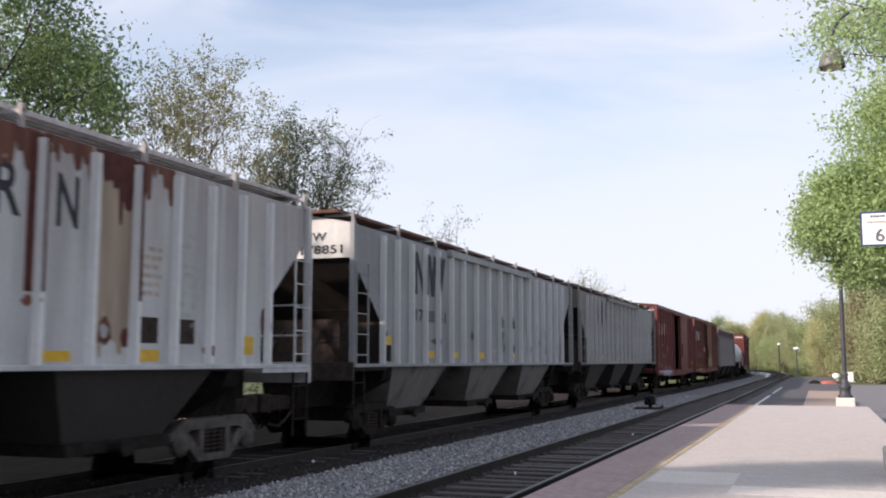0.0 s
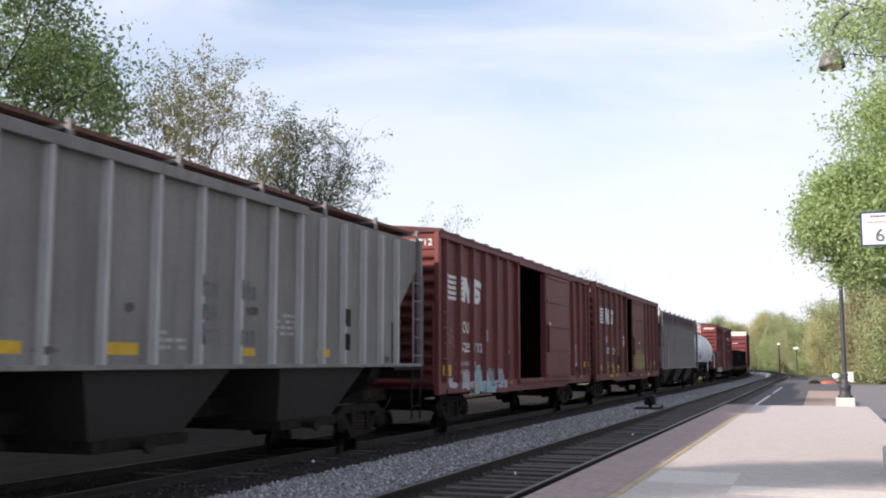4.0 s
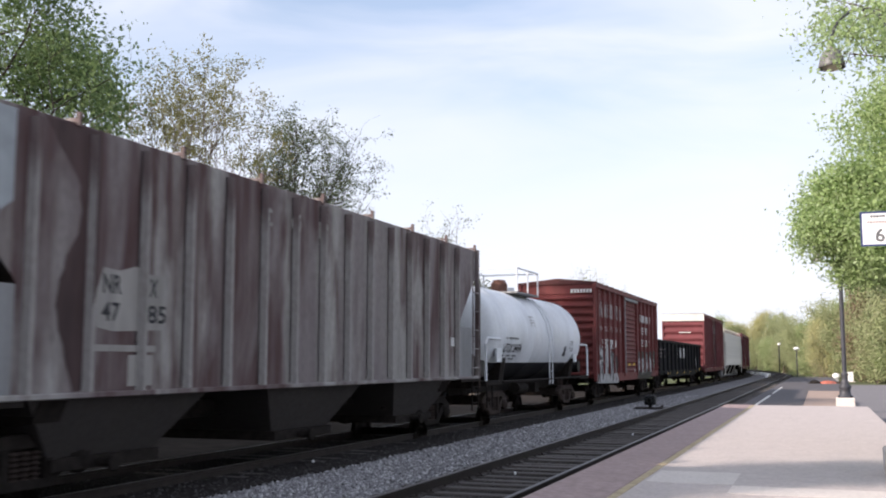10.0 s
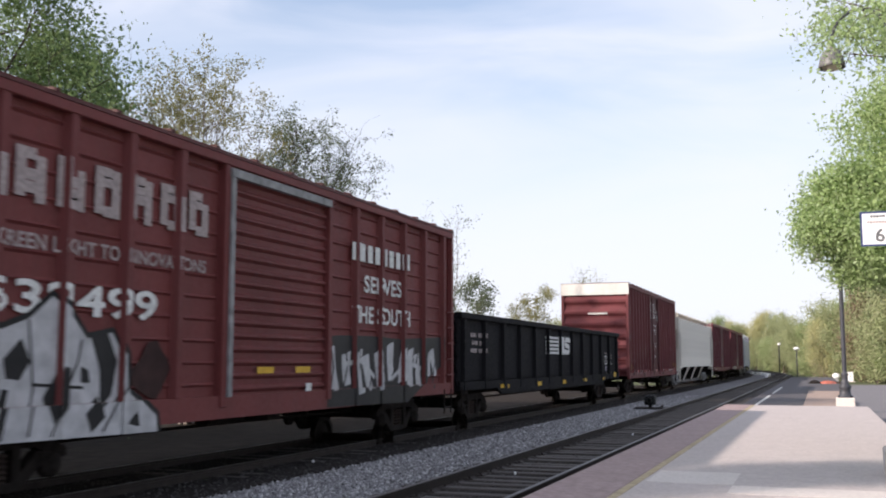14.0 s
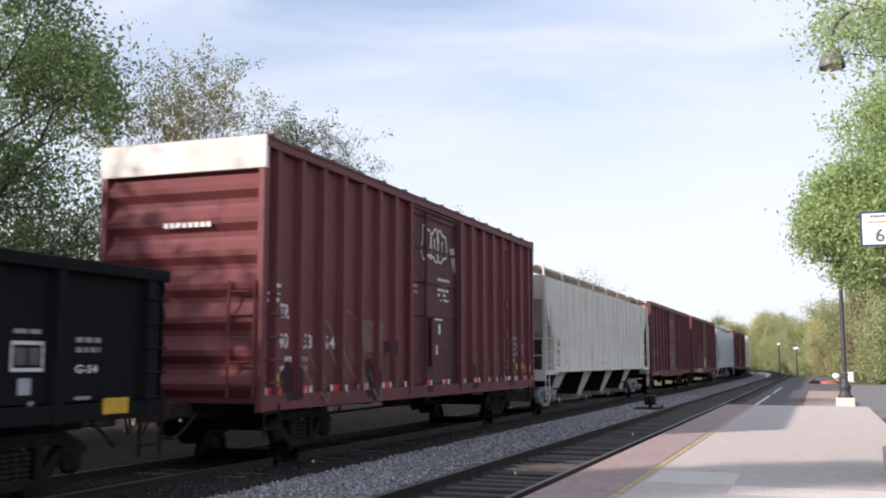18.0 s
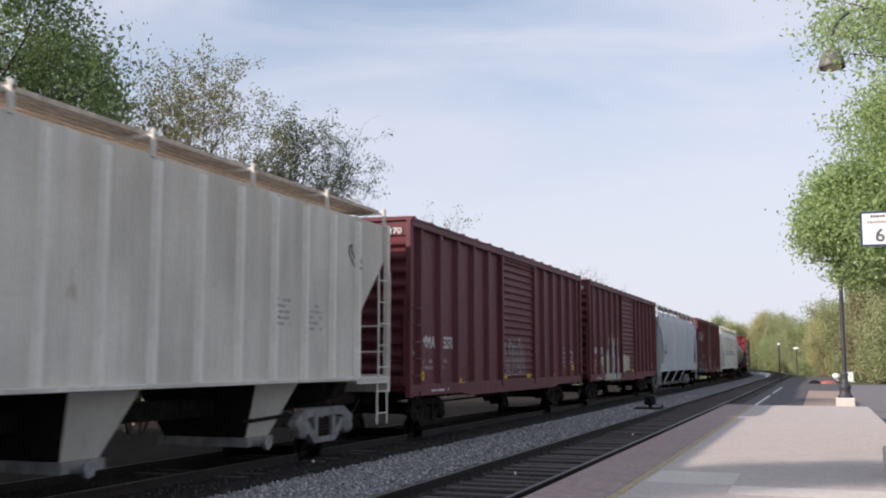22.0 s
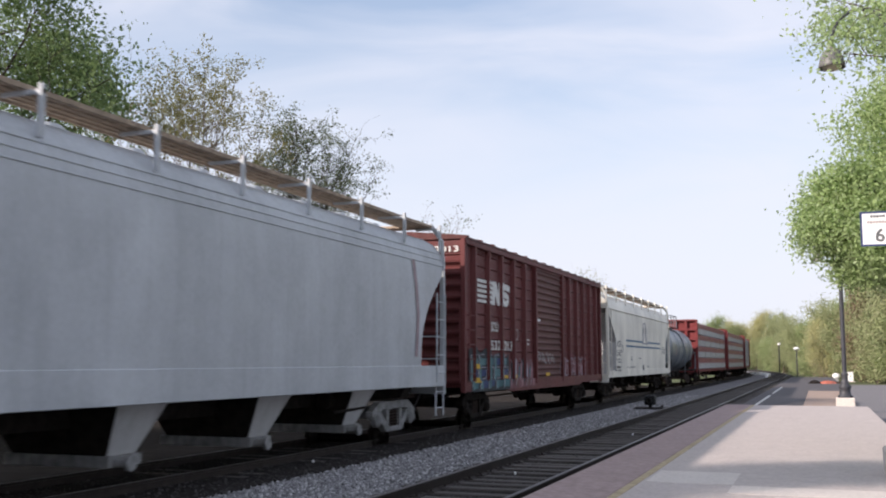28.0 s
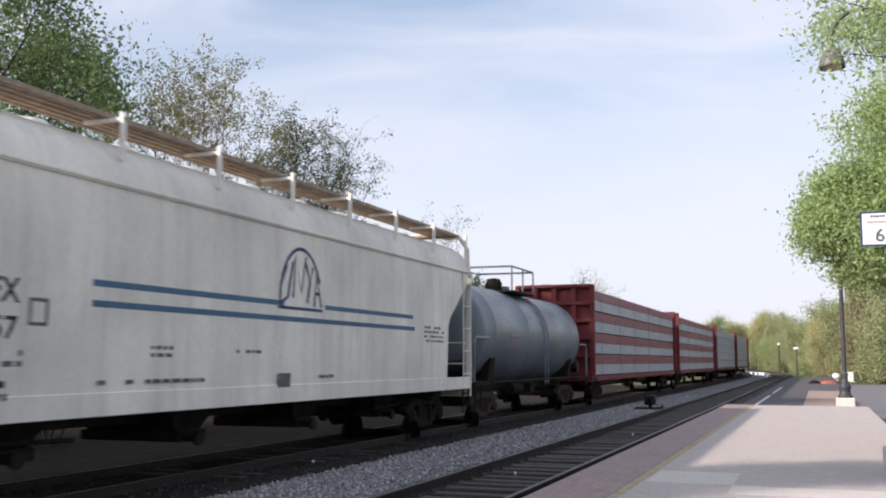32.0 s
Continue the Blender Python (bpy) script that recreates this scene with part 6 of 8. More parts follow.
for line in (tag + tag[:1], [(8.75, 1.3), (8.85, 1.75), (8.7, 2.05)], [(9.3, 1.32), (9.42, 1.7), (9.2, 1.8), (9.35, 2.0)], [(9.75, 1.3), (9.9, 1.65), (9.85, 2.05)], [(10.25, 1.35), (10.4, 1.6), (10.2, 1.75), (10.3, 1.98)], [(10.7, 1.4), (10.6, 1.7)], [(8.35, 1.45), (8.6, 1.6), (8.45, 1.85), (8.3, 1.7)], [(8.95, 1.45), (9.2, 1.45), (9.1, 1.65), (8.98, 1.6)], [(9.5, 1.9), (9.7, 1.8), (9.6, 1.5)], [(10.0, 1.45), (10.15, 1.9), (9.98, 1.8)], [(10.5, 1.85), (10.85, 1.75), (10.8, 1.5)]):
    side.stroke([[(y - e, z) for y, z in line]], 0.035, M["black_paint"])
side.sheet -= 0.144
side.rows(12.6 - e, 2.05, 0.75, 6, 0.07, M["faint_white"], 8)
side.bars([(10.63 - e, 11.1 - e, 1.42, 1.54), (14.08 - e, 14.5 - e, 1.25, 1.37)], M["yellow"], "reflective_patch", "", 0.012)
side.bars([(12.1 - e, 12.58 - e, 0.94, 1.06)], M["yellow"], "reflective_patch", "", 0.02)
side.bars([(13.75 - e, 14.2 - e, 1.40, 1.64)], M["black_paint"], "stencil_panel", "", 0.006)
side.bars([(13.78 - e, 13.9 - e, 1.44, 1.60), (13.93 - e, 14.03 - e, 1.44, 1.60), (14.07 - e, 14.17 - e, 1.5, 1.60)], M["faint_white"], "stencil_panel", "", 0.009)
side.bars([(12.62 - e + 0.125 * k, 12.71 - e + 0.125 * k, 1.25, 1.35) for k in range(5)], M["white_paint"], "lettering")
worn_patch(side, 13.3 - e, 1.1, 0.5, 0.14, M["grime_red"], 575)
worn_patch(side, 3.9 - e, 1.35, 0.4, 0.22, M["khaki"], 576, 0.003)
end_word(side.car, e, "NS 407121", 0.1, 1.35, 4.22, 0.21, M["white_paint"])
# 6 stained hopper
L = 16.72
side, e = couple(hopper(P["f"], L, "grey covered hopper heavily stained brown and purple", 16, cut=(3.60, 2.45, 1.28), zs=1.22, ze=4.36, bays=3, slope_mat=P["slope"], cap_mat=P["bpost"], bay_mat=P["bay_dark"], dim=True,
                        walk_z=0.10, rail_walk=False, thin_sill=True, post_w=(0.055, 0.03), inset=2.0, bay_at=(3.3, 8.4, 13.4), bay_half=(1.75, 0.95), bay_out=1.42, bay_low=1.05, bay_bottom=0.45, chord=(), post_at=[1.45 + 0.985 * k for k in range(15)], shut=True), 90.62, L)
# painted shadow edge beside each post, full height
for (_, p), (q, _) in zip(side.posts, side.posts[1:]):
    side.bars([(q - 0.06, q - 0.01, 1.28, 4.25)], M["post_shadow"], "stain_line", "", 0.0044)
edge = random.Random(66)
up, down = [], []
for k in range(23):
    z = 1.26 + 3.06 * k / 22
    up.append((2.15 + 0.25 * math.sin(z * 2.1) - 0.6 * max(0.0, (z - 3.3)) - e + edge.uniform(-0.04, 0.04), z))
    down.append((2.46 - 0.10 * math.sin(z * 1.3) - e + edge.uniform(-0.03, 0.01), z))
side.poly(up + down[::-1], M["stain"], "stain_patch", "dark maroon stain down the side", 0.005)
side.poly([(2.60 - e, 2.0), (2.9 - e, 1.96), (3.85 - e, 2.0), (3.92 - e, 2.68), (3.6 - e, 2.70), (3.3 - e, 2.78), (3.0 - e, 2.70), (2.7 - e, 2.72), (2.56 - e, 2.4)], M["stain_pale"], "stain_patch", "", 0.0052)
side.bars([(2.45 - e, 3.75 - e, 1.72, 1.80), (3.2 - e, 3.7 - e, 1.3, 1.68)], M["stain_pale"], "stain_patch", "", 0.0052)
side.poly([(0.25 - e, 3.6), (0.2 - e, 4.3), (1.2 - e, 4.3), (1.2 - e, 3.3), (0.9 - e, 3.1)], M["stain_blue"], "repaint_patch", "pale blue-grey repaint", 0.003)
for q, t in ((6.3, "C"), (7.25, "O"), (8.2, "N")):
    side.word(t, q - e, 3.70, 0.40, M["stain_pale"], 0.34, "", 0.006)
side.word("NR", 2.68 - e, 2.42, 0.32, M["black_letter"], 0.34, "", 0.007)
side.word("X", 3.6 - e, 2.42, 0.32, M["black_letter"], 0.16, "", 0.007)
side.word("47", 2.68 - e, 2.09, 0.31, M["black_letter"], 0.34, "", 0.007)
side.word("85", 3.56 - e, 2.09, 0.31, M["black_letter"], 0.38, "", 0.007)
side.bars([(14.9 - e, 15.2 - e, 1.95, 2.15)], M["white_paint"], "stencil_panel")
end_word(side.car, e, "47285", 0.35, 1.15, 3.78, 0.20, M["grey_letter"], -0.045)
end_word(side.car, e, "NR", 0.45, 0.85, 4.0, 0.20, M["grey_letter"], -0.045)
# 7 white tank car
L = 12.2
side, e = couple(tank_car(P["g"], M["black_paint"], L, "white tank car with black lower band and top railings", split=1.57, r=1.40, zc=2.36, tone="brown"), 108.2, L)
side.word("UTLX 24454", 1.85 - e, 1.86, 0.33, M["black_letter"], 1.7)
side.rows(1.95 - e, 2.22, 1.2, 1, 0.05, M["grey_letter"], 9)
side.rows(1.75 - e, 1.74, 1.5, 2, 0.045, M["grey_letter"], 10)
side.rows(4.6 - e, 2.9, 0.5, 4, 0.045, M["ghost_letter"], 110)
side.bars([(8.8 - e, 8.94 - e, 1.95, 2.1), (8.97 - e, 9.1 - e, 1.95, 2.1), (8.8 - e, 8.94 - e, 1.78, 1.93), (8.97 - e, 9.1 - e, 1.78, 1.93)], M["black_letter"], "stencil_panel", "black stencil squares")
side.rows(9.55 - e, 2.25, 0.5, 5, 0.04, M["grey_letter"], 11)
box_part("placard_holder", (1.36, 1.42, 1.0 - e, 1.45 - e, 1.58, 1.95), P["g"], side.car, "", 0.01)
box_part("placard_holder", (1.33, 1.40, 10.2 - e, 10.5 - e, 1.58, 1.86), P["g"], side.car, "", 0.01)
# 8 faded red boxcar
L = 15.4
side, e = couple(boxcar(P["h"], L, 4.55, "faded red boxcar with silver graffiti and corrugated door", 5, (5.85, 9.15), None, "corr", "corr", f0=0.5), 121.62, L)
side.sheet += 0.034
rnd = random.Random(77)
for k in range(8):
    q, w = 0.95 + k * 0.64 - e - 0.42, 0.46
    z0, cuts = 3.32, sorted(rnd.sample((0.0, 0.10, 0.24, 0.36, 0.47), 3))
    side.bars([(q, q + w * 0.34, z0 + rnd.uniform(0, 0.08), z0 + 0.6), (q + w * 0.66, q + w, z0, z0 + 0.6 - rnd.uniform(0, 0.15))] + [(q + w * 0.34, q + w * 0.66, z0 + c, z0 + c + 0.13) for c in cuts],
              M["faint_white"], "lettering", "worn block lettering")
side.word("GIVES A GREEN LIGHT TO INNOVATIONS", 0.95 - e - 0.42, 2.82, 0.24, M["faint_white"], 4.9)
side.word("532499", 1.75 - e - 0.42, 2.13, 0.50, M["white_paint"], 3.0)
side.bars([(10.5 - e - 0.42 + k * 0.34, 10.72 - e - 0.42 + k * 0.34, 3.45, 3.78) for k in range(8)], M["white_paint"], "lettering", "", 0.05)
side.word("SERVES", 11.12 - e - 0.42, 2.90, 0.44, M["white_paint"], 1.8)
side.word("THE SOUTH", 10.62 - e - 0.42, 2.32, 0.44, M["white_paint"], 2.8)
side.sheet += 0.0
first = [(0.12, 0.78), (0.10, 2.15), (0.5, 2.25), (0.9, 2.08), (1.25, 2.12), (1.65, 1.95), (2.1, 2.1), (2.45, 2.36), (2.75, 2.2), (3.05, 1.9), (3.5, 1.98), (3.72, 1.7), (3.75, 1.3), (4.05, 1.15), (4.35, 0.95), (4.4, 0.72)]
side.poly([(y - e, z) for y, z in first], M["silver"], "spray_paint", "silver sprayed shapes with black outlines", 0.005)
side.stroke([[(y - e, z) for y, z in first[1:]]], 0.07, M["black_paint"], "spray_outline", "", 0.009)
for k, shape in enumerate((((0.25, 1.75), (0.7, 1.95), (1.3, 1.75), (1.55, 1.4), (1.2, 1.5), (0.8, 1.72), (0.35, 1.6)), ((0.15, 0.85), (0.4, 0.9), (0.75, 1.45), (0.6, 1.5), (0.2, 1.2)),
                           ((0.95, 0.9), (1.2, 0.9), (1.45, 1.35), (1.3, 1.42)), ((1.75, 1.62), (2.0, 1.85), (2.15, 1.6), (2.0, 1.4), (1.8, 1.42)), ((2.35, 1.2), (2.62, 1.55), (2.8, 1.5), (2.72, 1.1), (2.5, 0.9)),
                           ((3.1, 1.9), (3.4, 1.95), (3.6, 1.6), (3.5, 1.2), (3.3, 1.05), (3.28, 1.5)), ((3.0, 1.0), (3.25, 1.2), (3.35, 0.95), (3.1, 0.78)), ((3.75, 0.85), (3.95, 1.0), (4.0, 0.8)),
                           ((1.6, 0.78), (1.72, 0.78), (1.85, 1.3), (1.75, 1.32)), ((2.95, 1.55), (3.08, 1.5), (3.12, 1.35), (2.96, 1.36)))):
    side.poly([(y - e, z) for y, z in shape], M["black_paint"], "spray_patch", "", 0.0065 + 0.0001 * k)
side.stroke([[(y - e, z) for y, z in line] for line in (((0.1, 1.45), (0.9, 1.5), (1.7, 1.4)), ((1.0, 0.8), (1.1, 1.4), (1.4, 1.9)), ((2.1, 2.05), (2.2, 1.3), (2.1, 0.8)), ((2.2, 1.35), (3.0, 1.3)), ((2.45, 0.78), (2.9, 1.6), (2.95, 1.85)),
                                                         ((0.5, 0.8), (0.55, 1.4)), ((3.3, 0.78), (3.6, 1.15), (3.75, 1.3)))], 0.035, M["black_paint"], "spray_outline", "", 0.0092)
side.stroke([[(y - e, z) for y, z in line] for line in (((0.1, 1.62), (0.6, 1.66), (1.1, 1.62)), ((1.2, 1.62), (1.5, 1.66), (1.65, 1.6)))], 0.06, M["white_paint"], "spray_paint", "", 0.0098)
worn_patch(side, 4.3 - e, 1.5, 0.42, 0.40, M["grime_red"], 561, 0.0034)
side.poly([(y - e, z) for y, z in ((9.0, 2.02), (9.6, 2.06), (11.0, 2.08), (12.4, 2.05), (14.9, 2.14), (14.85, 1.5), (13.9, 1.2), (12.75, 0.78), (9.1, 0.82), (9.25, 1.5))], M["black_paint"], "spray_paint", "", 0.005)
graf = random.Random(52)
for k in range(11):
    c, w, lean = 9.35 + k * 0.5, graf.uniform(0.20, 0.32), graf.uniform(-0.22, 0.25)
    lo, hi = graf.uniform(0.9, 1.15) + 0.02 * k, graf.uniform(1.75, 2.02)
    mid = (lo + hi) / 2
    side.poly([(c - e, lo), (c + w - e, lo + 0.05), (c + w * 0.8 + lean * 0.4 - e, mid), (c + w + lean - e, hi), (c + lean - 0.05 - e, hi - 0.08), (c - 0.06 + lean * 0.5 - e, mid + 0.06)], M["silver"], "spray_patch", "", 0.0062 + 0.0002 * k)
side.stroke([[(9.3 - e + 0.55 * k, 1.0 + 0.15 * (k % 3)), (9.45 - e + 0.55 * k, 1.5), (9.3 - e + 0.6 * k, 1.95)] for k in range(10)], 0.06, M["black_paint"], "spray_outline", "", 0.0088)
side.stroke([[(9.9 - e, 1.55), (10.6 - e, 1.62), (11.2 - e, 1.3)], [(12.0 - e, 1.25), (12.8 - e, 1.6), (13.6 - e, 1.45)]], 0.09, M["silver"], "spray_paint", "", 0.0094)
side.bars([(7.2 - e - 0.42, 7.7 - e - 0.42, 1.42, 1.52), (8.4 - e - 0.42, 8.9 - e - 0.42, 1.42, 1.52)], M["yellow"], "reflective_patch", "", 0.06)
side.bars([(8.75 - e - 0.42, 8.95 - e - 0.42, 1.12, 1.25)], M["white_paint"], "placard", "", 0.06)
b = bmesh.new()
bx(b, 1.50, 1.585, 6.3 - e - 0.42, 9.5 - e - 0.42, 4.26, 4.38)
bx(b, 1.50, 1.575, 6.32 - e - 0.42, 6.42 - e - 0.42, 1.1, 4.26)
part("door_trim", b, M["cast_grey"], side.car, "worn pale trim round the door")
end_bars(side.car, e, 0.55, 1.4, 4.22, 4.36, 7, M["white_paint"])
# 9 black gondola
L = 20.2
side, e = couple(gondola(P["i"], L, "black open gondola car with white striped emblem"), 137.7, L)
side.logo_bars(8.3 - e, 1.83, 3.4, 0.58, M["white_paint"])
side.bars([(7.0 - e, 7.45 - e, 0.88, 1.0), (10.1 - e, 10.6 - e, 0.88, 1.0), (13.2 - e, 13.7 - e, 0.9, 1.0), (16.6 - e, 17.0 - e, 0.9, 1.0), (3.2 - e, 3.7 - e, 0.9, 1.0)], M["yellow"], "reflective_patch", "", 0.085)
side.bars([(17.57 - e, 18.06 - e, 1.78, 1.82), (17.57 - e, 18.06 - e, 1.49, 1.53), (17.57 - e, 17.60 - e, 1.53, 1.78), (18.03 - e, 18.06 - e, 1.53, 1.78)], M["white_paint"], "stencil_box", "white outlined stencil box")
side.bars([(17.63 - e, 17.80 - e, 1.56, 1.75), (17.84 - e, 18.0 - e, 1.56, 1.75)], M["grime"], "stencil_panel")
side.bars([(17.69 - e, 17.88 - e, 1.24, 1.42)], M["lilac"], "stencil_panel")
side.rows(17.6 - e, 1.90, 0.45, 1, 0.05, M["faint_white"], 15)
side.rows(17.68 - e, 1.12, 0.25, 1, 0.05, M["faint_white"], 17)
side.rows(18.58 - e, 1.82, 0.42, 2, 0.06, M["faint_white"], 16)
side.word("G-54", 18.58 - e, 1.47, 0.13, M["white_paint"], 0.37)
side.bars([(18.58 - e, 18.85 - e, 1.16, 1.20)], M["faint_white"], "stencil_panel")
side.bars([(18.98 - e, 19.45 - e, 0.98, 1.17)], M["yellow"], "reflective_patch", "yellow reflective patch", 0.085)
side.rows(1.0 - e, 2.2, 1.2, 3, 0.10, M["faint_white"], 12)
# 10 tall maroon boxcar
L = 15.5
side, e = couple(boxcar(P["j"], L, 5.04, "tall maroon boxcar with white-topped end and graffiti", 7, (5.95, 9.1), None, "flat", "hc", f0=0.4, door_mat=P["jd"], ridge=0.06, z0=0.95, belly=0.85, cap=0.50, cap_mat=P["capw"], ribs=7), 160.3, L)
side.word("TR", 0.65 - e, 2.29, 0.32, M["white_paint"], 0.3)
for y, t in ((0.60, "40"), (1.40, "53"), (2.20, "14")):
    side.word(t, y - e, 1.82, 0.32, M["white_paint"], 0.33)
side.rows(0.5 - e, 1.6, 0.55, 2, 0.08, M["white_paint"], 13)
side.rows(1.2 - e, 1.6, 0.4, 2, 0.08, M["faint_white"], 14)
side.bars([(0.4 - e, 0.95 - e, 1.22, 1.42), (14.9 - e, 15.2 - e, 1.3, 1.5)], M["yellow"], "reflective_patch")
red, wht = [], []
for k in range(14):
    y = 0.2 + k * 1.12 - e
    red.append((y, y + 0.25, 1.08, 1.2))
    wht += [(y - 0.10, y - 0.01, 1.08, 1.2), (y + 0.26, y + 0.35, 1.08, 1.2)]
side.bars(red, M["red_reflector"], "reflector_strip", "red and white reflector strips", 0.06)
side.bars(wht, M["white_paint"], "reflector_strip", "", 0.06)
side.sheet += 0.024
side.blobs(6.75 - e, 8.2 - e, 3.8, 4.55, 3, None, M["white_paint"], 61, 0.05, 0.05)
side.scrawl(8.55 - e, 8.85 - e, 3.7, 4.3, 2, M["white_paint"], 62, 0.04)
side.rows(7.7 - e, 3.4, 0.75, 5, 0.06, M["white_paint"], 15)
side.rows(6.2 - e, 3.3, 0.3, 3, 0.07, M["faint_white"], 16)
side.sheet -= 0.024
side.bars([(7.35 - e, 7.45 - e, 1.75, 1.95), (7.3 - e, 7.75 - e, 2.5, 2.54), (7.5 - e, 7.62 - e, 2.2, 2.42)], M["white_paint"], "placard", "", 0.12)
side.scrawl(1.4 - e, 4.4 - e, 1.0, 2.4, 4, M["dull"], 63, 0.06)
side.blobs(3.6 - e, 4.6 - e, 1.8, 2.4, 1, M["dull"], M["dull"], 64, 0.1, 0.04)
side.scrawl(10.5 - e, 13.8 - e, 1.1, 1.9, 6, M["dull"], 65, 0.05)
side.bars([(4.75 - e, 5.4 - e, 1.5, 2.0)], M["steel_brown"], "stencil_panel")
for k in range(14):
    q = 1.0 + k * 1.02
    worn_patch(side, q - e, 1.25 + 0.2 * (k % 3), 0.40, 0.35 + 0.1 * (k % 2), M["dust_red"] if k % 3 else M["grime_red"], 580 + k)
side.bars([(14.0 - e, 14.42 - e, 1.72, 2.12)], M["black_paint"], "stencil_panel", "black consolidated stencil", 0.005)
side.bars([(14.04 - e, 14.38 - e, 1.95, 2.08), (14.04 - e, 14.16 - e, 1.76, 1.90), (14.22 - e, 14.38 - e, 1.76, 1.90)], M["faint_white"], "stencil_panel", "", 0.008)
side.bars([(14.0 - e, 14.45 - e, 1.38, 1.56)], M["yellow"], "reflective_patch", "", 0.006)
for z in (3.0, 2.2, 1.35):
    box_part("pull_rod_bracket", (1.42, 1.58, 12.55 - e, 12.80 - e, z, z + 0.22), P["j"], side.car, "", 0.02)
b = bmesh.new()
tube(b, (1.56, 12.68 - e, 1.2), (1.56, 12.68 - e, 4.6), 0.03, 8)
part("lift_rod", b, P["j"], side.car, "vertical rod on brackets")
side.bars([(13.05 - e, 13.5 - e, 1.1, 1.2)], M["white_paint"], "placard", "", 0.05)
side.rows(0.15 - e, 2.75, 0.4, 3, 0.06, M["white_paint"], 17)
side.rows(13.2 - e, 2.2, 0.9, 5, 0.08, M["faint_white"], 18)
end_bars(side.car, e, -0.3, 0.6, 3.70, 3.78, 8, M["white_paint"], 0.06)
# 11 cream hopper
L = 20.0
side, e = couple(hopper(P["k"], L, "cream-white long covered hopper with pale trucks", 18, bays=4, brake=False, tone="grey", gate_mat=M["cast_grey"], bay_mat=M["steel_dark"], plate_mat=P["k"], bay_out=1.15, bay_low=0.75, bay_len=0.16, bay_top=0.17,
                        walk_mat=M["walk_tan"], zs=1.29, thin_sill=True, post_w=(0.06, 0.035), chord=(), walk_z=0.30, post_mat=P["kpost"]), 177.2, L)
side.word("GA", 1.80 - e, 2.08, 0.34, M["black_letter"], 0.40)
side.word("CX", 2.52 - e, 2.08, 0.34, M["black_letter"], 0.38)
side.word("727", 1.72 - e, 1.74, 0.31, M["black_letter"], 0.48)
side.word("56", 2.52 - e, 1.74, 0.31, M["black_letter"], 0.36)
side.rows(1.75 - e, 1.6, 0.45, 2, 0.07, M["grey_letter"], 19)
side.rows(2.5 - e, 1.6, 0.42, 2, 0.07, M["grey_letter"], 20)
side.rows(3.2 - e, 1.6, 0.42, 2, 0.06, M["grey_letter"], 120)
side.bars([(3.34 - e, 3.365 - e, 2.13, 2.36), (3.55 - e, 3.575 - e, 2.13, 2.36), (3.365 - e, 3.55 - e, 2.335, 2.36), (3.365 - e, 3.55 - e, 2.13, 2.155), (3.43 - e, 3.49 - e, 2.19, 2.28)], M["black_letter"], "stencil_panel")
side.rows(9.0 - e, 1.5, 0.5, 1, 0.06, M["grey_letter"], 21)
side.rows(15.6 - e, 2.55, 0.6, 5, 0.05, M["ghost_letter"], 22)
side.rows(16.7 - e, 2.5, 0.6, 5, 0.05, M["ghost_letter"], 122)
side.bars([(0.75 + k * 1.0 - e, 1.2 + k * 1.0 - e, 1.24, 1.31) for k in range(5)], M["cast_grey"], "stencil_panel")
side.scrawl(18.4 - e, 18.8 - e, 3.2, 3.7, 1, M["grey_letter"], 71, 0.05)
end_bars(side.car, e, 0.1, 0.8, 3.85, 3.97, 4, M["grey_letter"], -0.045)
end_bars(side.car, e, 0.1, 0.8, 3.68, 3.80, 5, M["grey_letter"], -0.045)
